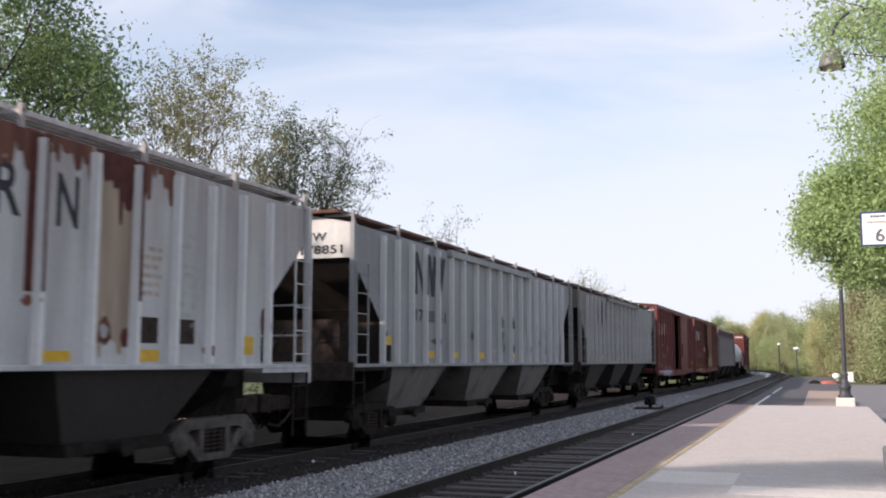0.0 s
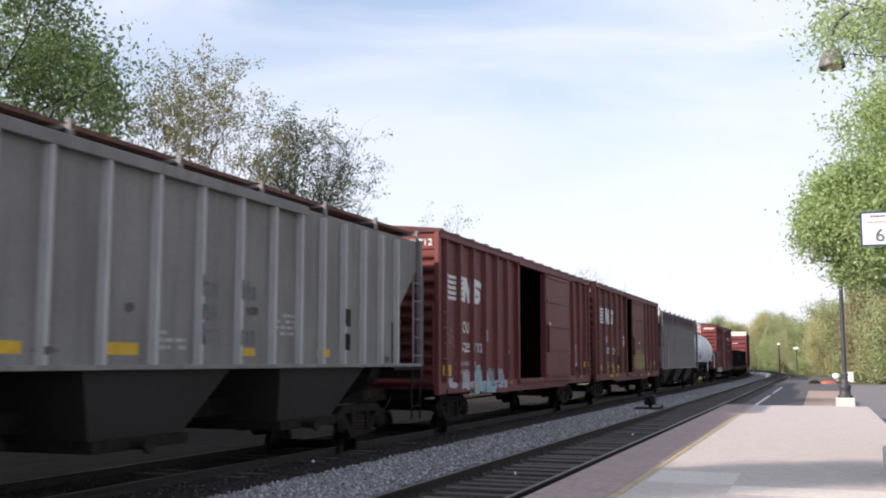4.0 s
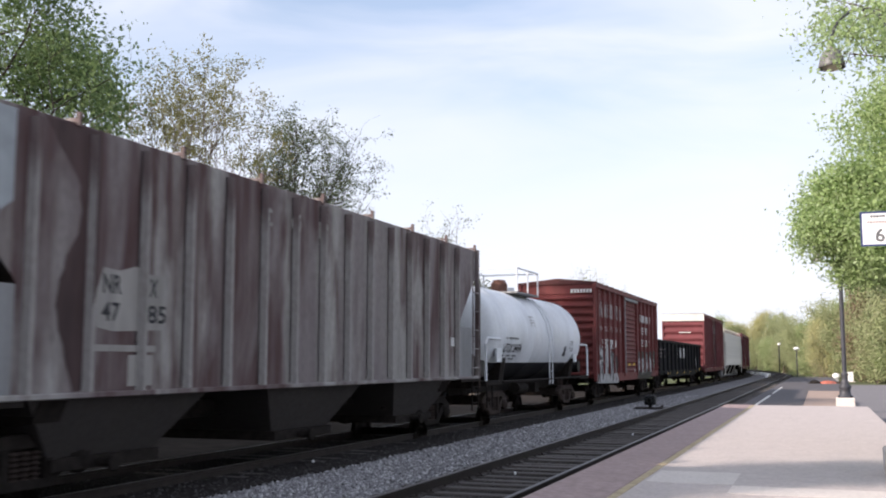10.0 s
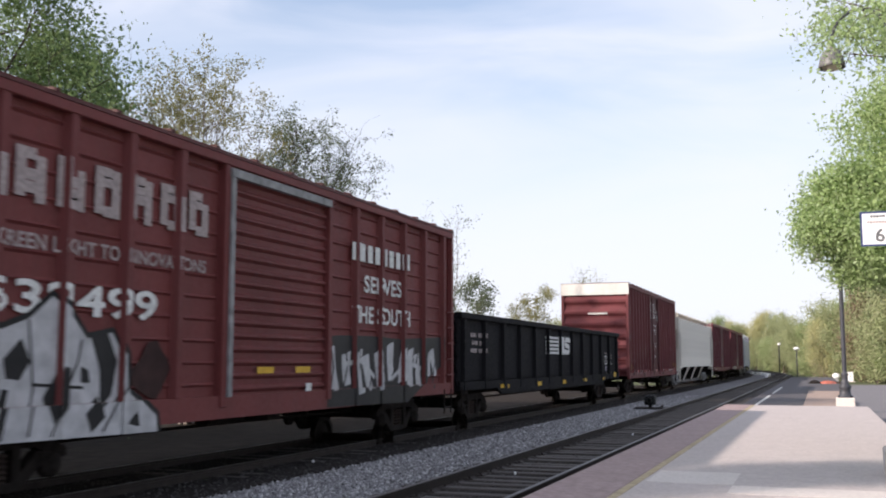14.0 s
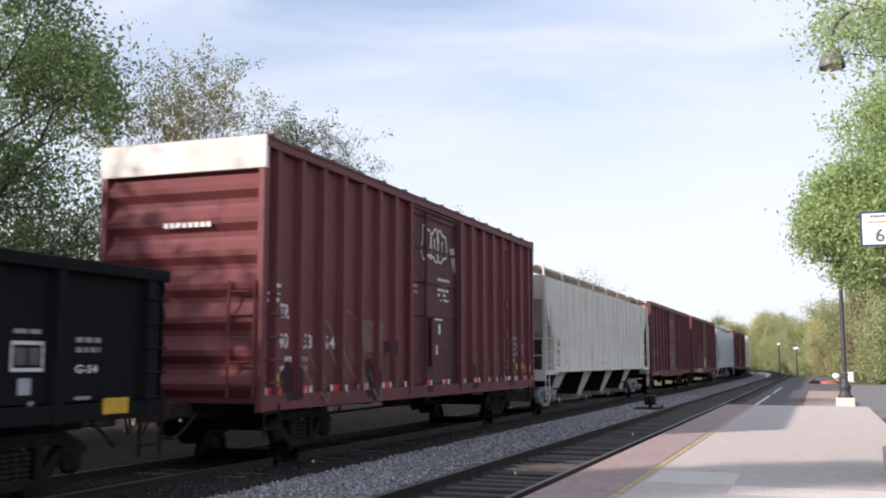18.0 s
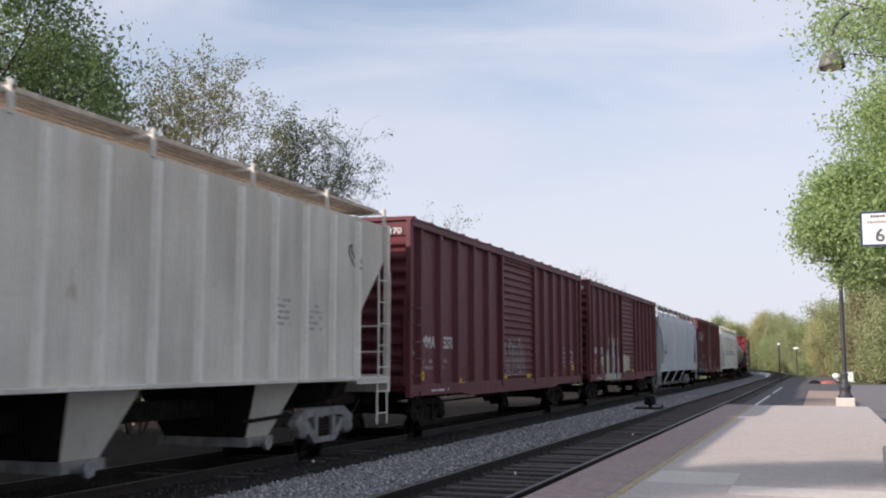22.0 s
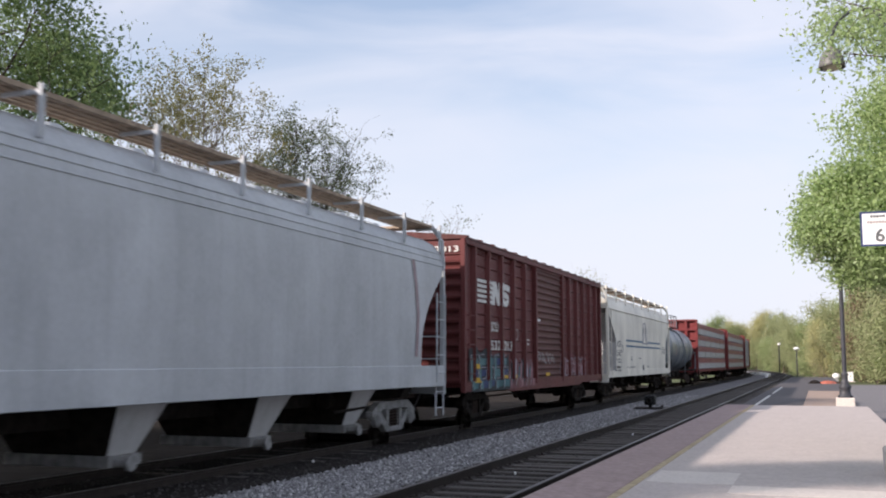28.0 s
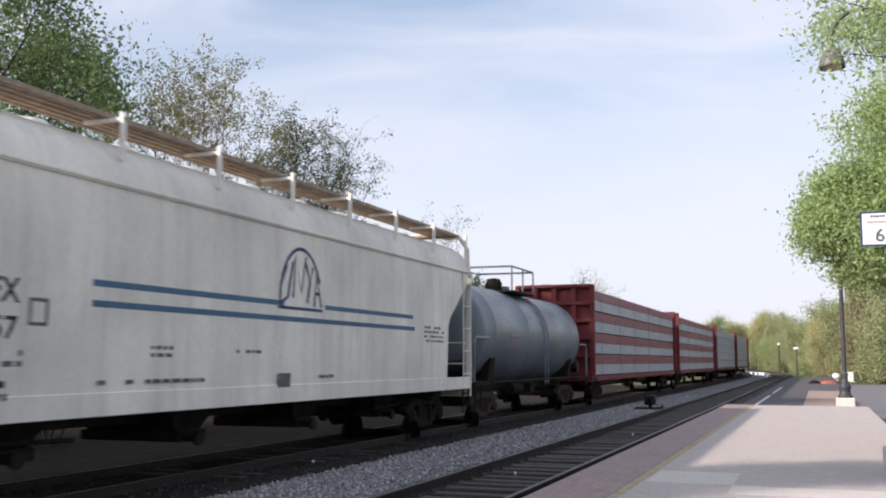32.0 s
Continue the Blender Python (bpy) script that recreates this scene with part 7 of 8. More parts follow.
# 12 and 13 dark maroon boxcars
L = 16.0
for lead, number, label in ((198.42, "15270", "dark maroon boxcar with louvred door and white number"), (215.98, "15292", "dark maroon boxcar with pale graffiti beside its door")):
    side, e = couple(boxcar(P["l"], L, 4.55, label, 5, (6.5, 9.8), None, "flat", "corr", roof=P["l"], ridge=0.08, cap=0.36, cap_mat=None), lead, L)
    side.word("MMA", 0.85 - e, 1.90, 0.37, M["white_paint"], 0.78)
    side.word(number, 2.02 - e, 1.90, 0.37, M["white_paint"], 0.72)
    side.word("LD LMT", 0.6 - e, 1.56, 0.11, M["faint_white"], 0.42)
    side.word("LT WT", 0.6 - e, 1.42, 0.11, M["faint_white"], 0.40)
    side.rows(1.05 - e, 1.57, 0.45, 2, 0.075, M["faint_white"], 23)
    side.rows(1.9 - e, 1.57, 0.5, 2, 0.075, M["faint_white"], 24)
    side.rows(0.1 - e, 1.75, 0.35, 2, 0.06, M["faint_white"], 25)
    side.bars([(0.5 - e, 0.98 - e, 1.20, 1.39), (14.9 - e, 15.25 - e, 1.3, 1.5)], M["yellow"], "reflective_patch", "yellow reflective patches")
    side.bars([(2.98 - e, 3.45 - e, 1.10, 1.2), (12.0 - e, 12.4 - e, 1.15, 1.25)], M["yellow"], "reflective_patch")
    side.bars([(6.5 - e, 6.95 - e, 1.14, 1.24), (8.9 - e, 9.35 - e, 1.14, 1.24)], M["yellow"], "reflective_patch", "", 0.08)
    side.bars([(14.7 - e, 14.74 - e, 1.55, 1.95), (14.96 - e, 15.0 - e, 1.55, 1.95), (14.74 - e, 14.96 - e, 1.55, 1.59), (14.74 - e, 14.96 - e, 1.91, 1.95)], M["white_paint"], "stencil_panel")
    side.rows(1.2 - e, 0.95, 1.1, 1, 0.05, M["white_paint"], 26)
    side.rows(7.1 - e, 2.92, 1.5, 1, 0.05, M["white_paint"], 27)
    side.rows(7.1 - e, 2.30, 1.2, 1, 0.05, M["white_paint"], 28)
    side.rows(13.3 - e, 2.0, 0.7, 5, 0.08, M["faint_white"], 29)
    if number == "15270":
        side.sheet += 0.07
        side.blobs(6.7 - e, 8.7 - e, 1.25, 2.1, 5, None, M["silver"], 81, 0.12, 0.02)
        side.scrawl(6.7 - e, 8.6 - e, 1.3, 2.2, 4, M["silver"], 88, 0.018)
        side.sheet -= 0.07
        side.bars([(4.25 - e, 4.3 - e, 2.05, 2.35), (4.45 - e, 4.5 - e, 2.05, 2.35), (4.3 - e, 4.45 - e, 2.31, 2.35), (4.3 - e, 4.45 - e, 2.05, 2.09)], M["faint_white"], "stencil_panel")
        side.poly([(5.5 - e, 2.35), (5.62 - e, 2.2), (5.68 - e, 2.3), (5.58 - e, 2.45)], M["white_paint"], "paint_scrape")
        side.bars([(3.9 - e, 4.5 - e, 1.5, 1.9)], M["roof_red"], "patch_plate")
    else:
        edge = [(2.0, 1.75), (2.55, 1.78), (2.95, 1.9), (3.02, 2.5), (3.12, 2.65), (3.3, 2.4), (3.45, 1.98), (3.75, 2.0), (3.92, 2.55), (4.05, 2.6), (4.12, 2.9), (4.2, 2.6), (4.22, 2.25), (4.55, 2.3),
                (4.72, 2.66), (4.9, 2.6), (5.0, 2.35), (5.2, 2.62), (5.55, 2.45), (5.75, 1.95), (6.12, 1.72), (6.15, 1.2), (6.0, 0.86), (2.75, 0.86), (2.62, 1.4), (2.3, 1.62)]
        edge = [(y - e, z) for y, z in edge]
        side.poly(edge, M["pale"], "spray_paint", "pale sprayed lettering shapes", 0.0035)
        side.poly([(y - e, z) for y, z in ((4.05, 0.88), (5.45, 0.88), (5.5, 1.9), (5.3, 2.5), (4.9, 2.2), (4.3, 2.1), (4.1, 1.5))], M["silver"], "spray_paint", "", 0.0045)
        side.patchwork(2.9 - e, 5.9 - e, 0.95, 2.1, (M["beige"], M["beige"], M["lilac"], M["pale"]), 82, 14, 0.5)
        for c, z, w, h in ((3.35, 1.45, 0.2, 0.42), (4.75, 1.62, 0.22, 0.35), (4.0, 2.1, 0.16, 0.3), (5.15, 2.1, 0.14, 0.3), (5.1, 1.05, 0.14, 0.3)):
            side.poly([(c - w - e, z + h * 0.6), (c - e, z + h * 0.5), (c + w - e, z + h * 0.6), (c + w * 0.7 - e, z), (c - w * 0.2 - e, z - h)], M["navy"], "spray_patch", "", 0.0078)
        side.stroke([edge + edge[:1]], 0.03, M["black_paint"], "spray_outline", "", 0.0084)
        side.stroke([[(a - e + 0.12 * math.sin(k * 0.9 + a * 3), 0.9 + 0.2 * k) for k in range(n)] for a, n in ((3.1, 5), (3.75, 5), (4.3, 6), (4.95, 7), (5.45, 6), (5.8, 4))], 0.022, M["black_paint"], "spray_outline", "", 0.0088)
        side.sheet += 0.07
        side.mural(6.45 - e, 8.3 - e, 1.15, 2.0, M["pale"], M["black_paint"], 84, 2, 0.03)
        side.sheet -= 0.07
        side.scrawl(1.9 - e, 2.3 - e, 1.25, 1.5, 2, M["yellow"], 86, 0.03)
    end_word(side.car, e, "MMA " + number, 0.25, 1.3, 4.27, 0.18, M["white_paint"])
# 14 pale blue-grey hopper
L = 17.0
side, e = couple(hopper(P["n"], L, "pale blue-grey smooth-sided covered hopper", 0, round_top=True, bays=4, tone="grey", cut=(3.55, 1.9, 1.45), sill_h=0.30, gate_mat=M["cast_grey"], bay_mat=M["steel_dark"], plate_mat=P["bpost"], bay_out=1.15,
                        bay_low=0.75, bay_len=0.16, bay_top=0.17), 233.1, L)
side.word("ACFX", 1.75 - e, 2.32, 0.30, M["grey_letter"], 0.85)
side.bars([(1.72 - e + k * 0.15, 1.83 - e + k * 0.15, 2.0, 2.2) for k in range(6)], M["grey_letter"])
side.bars([(2.65 - e, 2.85 - e, 1.24, 1.36)], M["grey_letter"], "stencil_panel", "", 0.03)
side.stroke([[(15.1 - e, 3.72), (15.2 - e, 3.2), (15.3 - e, 2.6), (15.25 - e, 1.7)]], 0.16, M["rust_run"], "rust_run", "faint red run down the side", 0.014)
# 15 oxide red boxcar
L = 16.05
side, e = couple(boxcar(P["o"], L, 4.55, "oxide-red boxcar with white striped emblem and graffiti", 5, (6.5, 9.85), None, "corr", "corr", f0=0.8, door_mat=P["od"]), 251.62, L)
side.sheet += 0.034
side.logo_bars(0.88 - e, 3.07, 3.08, 0.62, M["white_paint"])
side.word("SOU", 2.20 - e, 2.38, 0.35, M["white_paint"], 0.62)
side.word("532", 2.18 - e, 1.90, 0.35, M["white_paint"], 0.86)
side.word("013", 3.32 - e, 1.90, 0.35, M["white_paint"], 0.80)
side.poly([(y - e, z) for y, z in ((0.45, 0.86), (0.42, 1.9), (0.95, 1.98), (1.3, 1.8), (1.75, 1.95), (2.3, 1.75), (3.0, 1.84), (3.5, 1.7), (3.75, 1.8), (3.9, 1.2), (3.7, 0.86))], M["mural_dark"], "spray_paint", "dark teal sprayed lettering shapes", 0.004)
art = random.Random(91)
for k in range(5):
    q = 0.62 + k * 0.64
    for z0, z1 in ((0.95, 1.12), (1.22, 1.40), (1.50, 1.68)):
        w = art.uniform(0.34, 0.54)
        side.poly([(q - e, z0), (q + w - e, z0 + art.uniform(-0.03, 0.03)), (q + w + 0.03 - e, z1), (q + 0.02 - e, z1 + art.uniform(-0.03, 0.03))], M[art.choice(("deep_teal", "deep_teal", "teal_dull", "navy"))], "spray_patch", "", 0.0052 + 0.0002 * k)
    side.poly([(q - 0.05 - e, 0.92), (q + 0.11 - e, 0.92), (q + 0.13 - e, 1.7), (q - 0.03 - e, 1.72)], M["teal_dull"], "spray_patch", "", 0.0064 + 0.0001 * k)
    side.stroke([[(q - 0.08 - e, 0.9), (q - 0.06 - e, 1.75), (q + 0.35 - e, 1.78)], [(q + 0.15 - e, 1.16), (q + 0.5 - e, 1.18), (q + 0.52 - e, 1.45), (q + 0.15 - e, 1.46)]], 0.022, M["lilac"], "spray_outline", "", 0.0078)
side.poly([(y - e, z) for y, z in ((3.7, 0.86), (3.85, 1.45), (4.2, 1.3), (4.5, 1.72), (4.9, 1.4), (5.3, 1.75), (5.8, 1.6), (6.2, 1.7), (6.3, 0.9))], M["dull_pink"], "spray_paint", "dull pink sprayed shapes", 0.004)
for k in range(13):
    q, z0, hgt = 3.75 + 0.19 * k, 0.9 + 0.12 * (k % 3), art.uniform(0.3, 0.65)
    side.poly([(q - e, z0), (q + 0.16 - e, z0 + 0.03), (q + 0.22 - e, z0 + hgt), (q + 0.08 - e, z0 + hgt + 0.06)], M[("pinkish", "mural_dark", "lilac", "dull", "dull_pink", "deep_teal")[k % 6]], "spray_patch", "", 0.0052 + 0.0002 * k)
side.stroke([[(3.8 + 0.5 * k - e, 0.92), (4.0 + 0.5 * k - e, 1.3), (3.92 + 0.5 * k - e, 1.68), (4.2 + 0.5 * k - e, 1.5)] for k in range(5)], 0.022, M["lilac"], "spray_outline", "", 0.0088)
side.patchwork(9.8 - e, 13.3 - e, 1.15, 1.75, (M["dull_pink"], M["pinkish"], M["dull_pink"], P["o"]), 99, 26, 0.4)
side.blobs(9.75 - e, 13.3 - e, 1.15, 1.75, 6, None, M["lilac"], 95, 0.1, 0.035)
side.scrawl(9.8 - e, 13.4 - e, 1.2, 1.8, 6, M["pinkish"], 96, 0.06)
side.sheet += 0.034
side.scrawl(6.7 - e, 8.7 - e, 1.58, 1.86, 8, M["silver"], 97, 0.022)
side.sheet -= 0.034
side.bars([(0.75 - e, 1.25 - e, 1.42, 1.54), (0.7 - e, 1.25 - e, 1.08, 1.2), (3.3 - e, 3.7 - e, 1.15, 1.24), (4.2 - e, 4.6 - e, 1.15, 1.24)], M["yellow"], "reflective_patch", "yellow reflective patches", 0.012)
side.bars([(7.6 - e, 8.1 - e, 1.16, 1.26)], M["yellow"], "reflective_patch", "", 0.06)
side.bars([(5.5 - e, 5.75 - e, 2.08, 2.12), (5.5 - e, 5.75 - e, 2.2, 2.24), (6.7 - e, 7.0 - e, 2.8, 2.88)], M["white_paint"], "stencil_panel", "", 0.05)
side.bars([(4.45 - e, 4.5 - e, 2.2, 2.5), (4.68 - e, 4.73 - e, 2.2, 2.5), (4.5 - e, 4.68 - e, 2.46, 2.5), (4.5 - e, 4.68 - e, 2.2, 2.24)], M["faint_white"], "stencil_panel")
end_word(side.car, e, "532013", 0.4, 1.35, 4.24, 0.20, M["white_paint"])
# 16 white hopper with stripes
L = 17.5
side, e = couple(hopper(P["p"], L, "white smooth-sided covered hopper with blue stripes", 0, round_top=True, bays=4, seams=(3.73,), seam_r=0.045, brake=False, slope_mat=P["bpost"], cut=(3.55, 2.5, 1.6), straight=True, zs=1.05, sill_h=0.14, bay_mat=M["steel_dark"], bay_out=0.9, bay_bottom=0.58,
                        bay_low=0.75, bay_len=0.16, bay_top=0.2), 269.0, L)
side.word("ACFX", 1.78 - e, 2.22, 0.36, M["black_letter"], 0.95)
side.word("51457", 1.72 - e, 1.84, 0.33, M["black_letter"], 0.98)
side.rows(1.7 - e, 1.66, 1.1, 2, 0.06, M["grey_letter"], 30)
side.bars([(3.85 - e + k * 0.5, 4.35 - e + k * 0.5, 2.47, 2.55) for k in range(9)] + [(9.75 - e + k * 0.5, 10.25 - e + k * 0.5, 2.47, 2.55) for k in range(8)], M["blue_line"], "stripe", "blue painted stripes")
side.bars([(3.85 - e + k * 0.5, 4.35 - e + k * 0.5, 2.23, 2.31) for k in range(20)], M["blue_line"], "stripe")
arch = [(8.9 - e + 0.72 * math.cos(math.pi * k / 14), 2.50 + 0.92 * math.sin(math.pi * k / 14)) for k in range(15)]
side.stroke([arch[2:13]], 0.06, M["navy"], "emblem", "blue arched emblem")
side.stroke([[(8.2 - e, 2.5), (8.22 - e, 2.8), (8.42 - e, 3.12)], [(8.25 - e, 2.52), (8.45 - e, 2.62), (8.62 - e, 3.2)], [(8.62 - e, 2.62), (8.7 - e, 3.3), (8.9 - e, 2.7), (9.05 - e, 3.3)],
             [(9.05 - e, 3.2), (9.2 - e, 2.9), (9.3 - e, 3.15)], [(9.2 - e, 2.9), (9.1 - e, 2.55)], [(9.35 - e, 2.5), (9.42 - e, 3.05), (9.6 - e, 2.5)], [(9.36 - e, 2.72), (9.55 - e, 2.72)]],
            0.06, M["navy"], "emblem")
side.bars([(8.15 - e, 9.65 - e, 2.42, 2.47)], M["navy"], "emblem")
side.bars([(2.85 - e, 2.9 - e, 1.98, 2.28), (3.1 - e, 3.15 - e, 1.98, 2.28), (2.9 - e, 3.1 - e, 2.24, 2.28), (2.9 - e, 3.1 - e, 1.98, 2.02)], M["grey_letter"], "stencil_panel")
side.rows(5.0 - e, 1.75, 0.5, 2, 0.05, M["grey_letter"], 31)
side.rows(7.0 - e, 1.72, 0.7, 1, 0.05, M["grey_letter"], 32)
side.rows(14.4 - e, 2.3, 1.2, 4, 0.05, M["grey_letter"], 33)
side.sheet = 1.56
side.rows(1.3 - e, 1.33, 1.3, 2, 0.07, M["black_letter"], 34)
side.rows(4.0 - e, 1.33, 2.2, 1, 0.05, M["grey_letter"], 35)
side.bars([(8.2 - e, 8.6 - e, 1.2, 1.42)], M["grey_letter"], "stencil_panel")
side.rows(9.0 - e, 1.33, 1.2, 1, 0.05, M["grey_letter"], 36)
# 17 slate tank car
L = 13.0
side, e = couple(tank_car(P["q"], None, L, "slate-grey tank car with top platform", r=1.40, zc=2.36, tone="brown"), 287.1, L)
side.rows(3.0 - e, 2.3, 1.2, 3, 0.08, M["faint_white"], 37)
# 18 to 21 flat cars of wrapped lumber
for lead, L, wa, wb, label in ((301.0, 23.2, "wrap_red", "wrap_white", "red centerbeam flatcar stacked with red and white wrapped lumber"),
                               (325.6, 22.6, "wrap_red", "wrap_white", "red centerbeam flatcar stacked with red and white wrapped lumber"),
                               (349.6, 20.4, "wrap_grey", "wrap_white", "centerbeam flatcar stacked with pale grey wrapped lumber"),
                               (371.0, 22.0, "wrap_grey", "wrap_white", "centerbeam flatcar stacked with pale grey wrapped lumber")):
    side, e = couple(centerbeam(P["r"], L, label, P[wa], P[wb], 4 if wa == "wrap_red" else 5), lead, L)


# ---------------------------------------------------------------- trees
def tubes_mesh(name, segs, material):
    """Tapered branch pieces joined into one mesh."""
    V, F = [], []
    for p, q, r0, r1 in segs:
        n = 7 if r0 > 0.08 else 5 if r0 > 0.03 else 3
        d = (q - p).normalized()
        u = d.orthogonal().normalized()
        w = d.cross(u)
        k = len(V)
        for c, r in ((p, r0), (q, r1)):
            for i in range(n):
                a = i * math.tau / n
                V.append(tuple(c + (u * math.cos(a) + w * math.sin(a)) * r))
        for i in range(n):
            F.append((k + i, k + (i + 1) % n, k + n + (i + 1) % n, k + n + i))
    me = bpy.data.meshes.new(name)
    me.from_pydata(V, [], F)
    me.materials.append(material)
    for p in me.polygons:
        p.use_smooth = True
    return me


def leaves_mesh(name, tips, per, radius, size, rs, material, flat=0.75):
    """Small bent leaves scattered round the twigs' ends."""
    tips = np.array([tuple(t) for t in tips])
    n = len(tips) * per
    c = np.repeat(tips, per, 0) + rs.normal(0, 1, (n, 3)) * radius * np.array([1, 1, flat])
    d = rs.normal(0, 1, (n, 3))
    d /= np.linalg.norm(d, axis=1)[:, None]
    u = np.cross(d, rs.normal(0, 1, (n, 3)))
    u /= np.linalg.norm(u, axis=1)[:, None]
    w = np.cross(d, u)
    s = size * rs.uniform(0.6, 1.4, (n, 1))
    a, b, e, f = c - u * s, c + w * s * 0.55 + d * s * 0.15, c + u * s, c - w * s * 0.55 + d * s * 0.15
    V = np.stack([a, b, e, f], 1).reshape(-1, 3)
    F = np.arange(n * 4).reshape(-1, 4)
    me = bpy.data.meshes.new(name)
    me.from_pydata(V.tolist(), [], F.tolist())
    me.materials.append(material)
    return me


def tree(label, height, spread, seed, leaf, bark, clear=0.25, stems=1, per=14, radius=0.35, size=0.09, limbs=16, base_r=0.2, levels=3, lean=(0, 0), name="tree", up=0.35, keep=None,
         fan=0.25, flat=0.75, at=(0, 0, 0), lumps=(0, 0.3, 0), mass=(), mass_n=0, gaps=(0.9, -0.22), limbs_to=()):
    """A tree: stems, limbs that fork, and leaves round the twig ends. keep: which tips bear leaves."""
    rnd = random.Random(seed)
    rs = np.random.RandomState(seed)
    trunk, limbsegs, tips = [], [], []

    def rv():
        return Vector((rnd.gauss(0, 1), rnd.gauss(0, 1), rnd.gauss(0, 1)))

    def grow(p, d, length, r, level):
        n = 4 if level < 3 else 3
        for i in range(n):
            d = (d + rv() * 0.16 + Vector((0, 0, up * 0.25))).normalized()
            q = p + d * (length / n)
            r1 = r * 0.82
            limbsegs.append((p, q, r, r1))
            if level < levels and (i > 0 or level > 1):
                for _ in range(2 if level == 1 else rnd.choice((1, 2))):
                    side = d.cross(rv()).normalized()
                    grow(q, (d * rnd.uniform(0.35, 0.8) + side * rnd.uniform(0.5, 0.9)).normalized(), length * rnd.uniform(0.42, 0.62), r1 * 0.55, level + 1)
            if level >= levels - 1:
                tips.append(q)
            p, r = q, r1
        tips.append(p)

    for s in range(stems):
        p = Vector((rnd.uniform(-0.3, 0.3) * (stems > 1), rnd.uniform(-0.3, 0.3) * (stems > 1), -0.2))
        d = Vector((lean[0] + rnd.uniform(-fan, fan) * (stems > 1), lean[1] + rnd.uniform(-fan, fan) * (stems > 1), 1)).normalized()
        r, h = base_r * rnd.uniform(0.7, 1.0) if stems > 1 else base_r, height * rnd.uniform(0.82, 0.97) if stems > 1 else height * 0.92
        n = 12
        for i in range(n):
            d = (d + rv() * 0.05 + Vector((0, 0, 0.08))).normalized()
            q = p + d * (h / n)
            r1 = max(0.015, base_r * (1 - (i + 1) / (n + 0.5)))
            trunk.append((p, q, r, r1))
            f = (i + 1) / n
            if f > clear:
                for _ in range(max(1, round(limbs / (n * (1 - clear)) / stems))):
                    a = rnd.uniform(0, math.tau)
                    out = Vector((math.cos(a), math.sin(a), rnd.uniform(0.15, 0.9)))
                    reach = spread * (0.55 + 0.45 * math.sin(math.pi * min(1.0, (f - clear) / (1 - clear) * 0.85 + 0.1))) * rnd.uniform(0.55, 1.0) * (1.05 - 0.45 * f)
                    grow(q, out.normalized(), reach, r1 * 0.5 + 0.012, 1)
            p, r = q, r1
        tips.append(p)
    ob = thing(name, label, "tree", m=Matrix.Translation(at))
    t = new("trunk", tubes_mesh("trunk", trunk, bark))
    t.parent = ob
    if keep:
        tips = [q for q in tips if keep(q + Vector(at), rnd)]
    n, rad, many = lumps
    for path in limbs_to:
        path = [Vector(q) for q in path]
        for i, (p, q) in enumerate(zip(path, path[1:])):
            limbsegs.append((p, q, 0.016 - 0.004 * i, 0.012 - 0.004 * i))
            for k in range(16):
                c = p.lerp(q, (k + 1) / 16)
                d = c + rv() * 0.16
                limbsegs.append((c, d, 0.005, 0.003))
                if i or k > 8:
                    tips += [d, d, d, c + rv() * 0.14, c + rv() * 0.2]
    fill = []
    while mass and len(fill) < mass_n:
        c, r3 = rnd.choice(mass)
        v = rv().normalized() * rnd.uniform(0.35, 1.0) ** 0.5
        q = Vector((c[0] + v.x * r3[0], c[1] + v.y * r3[1], c[2] + v.z * r3[2]))
        if noise.noise(q * gaps[0] + Vector((seed, 0, 0))) > gaps[1]:
            fill.append(q)
            if len(fill) % 3 == 0:
                near = min(tips, key=lambda t: (t - q).length_squared) if tips else q
                if (near - q).length < 0.8:
                    limbsegs.append((near, q, 0.014, 0.005))
    t = tagged(new("bough", tubes_mesh("bough", limbsegs, bark)), kind="stuff")
    t.parent = ob
    for name2, pts, k, rr in (("crown", tips, per, radius), ("leaf_clumps", (rnd.sample(tips, min(n, len(tips))) if not mass else []) + fill, many, rad)):
        if pts and k:
            t = tagged(new(name2, leaves_mesh(name2, pts, k, rr, size, rs, leaf, flat)), kind="stuff")
            t.parent = ob
    return ob


GZ = -0.5
# behind the train
tree("large green leafy tree beside the railway", 15.0, 5.0, 101, M["leaf_dark"], M["bark"], 0.12, 1, 7, 0.30, 0.062, 30, 0.24, 3, at=(-20.8, 20.0, GZ), lumps=(0, 0.34, 75),
     mass=(((0, 0.2, 4.6), (4.4, 4.8, 3.6)), ((-0.1, 0.6, 10.4), (3.6, 4.3, 4.3)), ((0.2, 3.9, 9.9), (1.6, 1.9, 1.5))), mass_n=230, gaps=(0.55, 0.06))


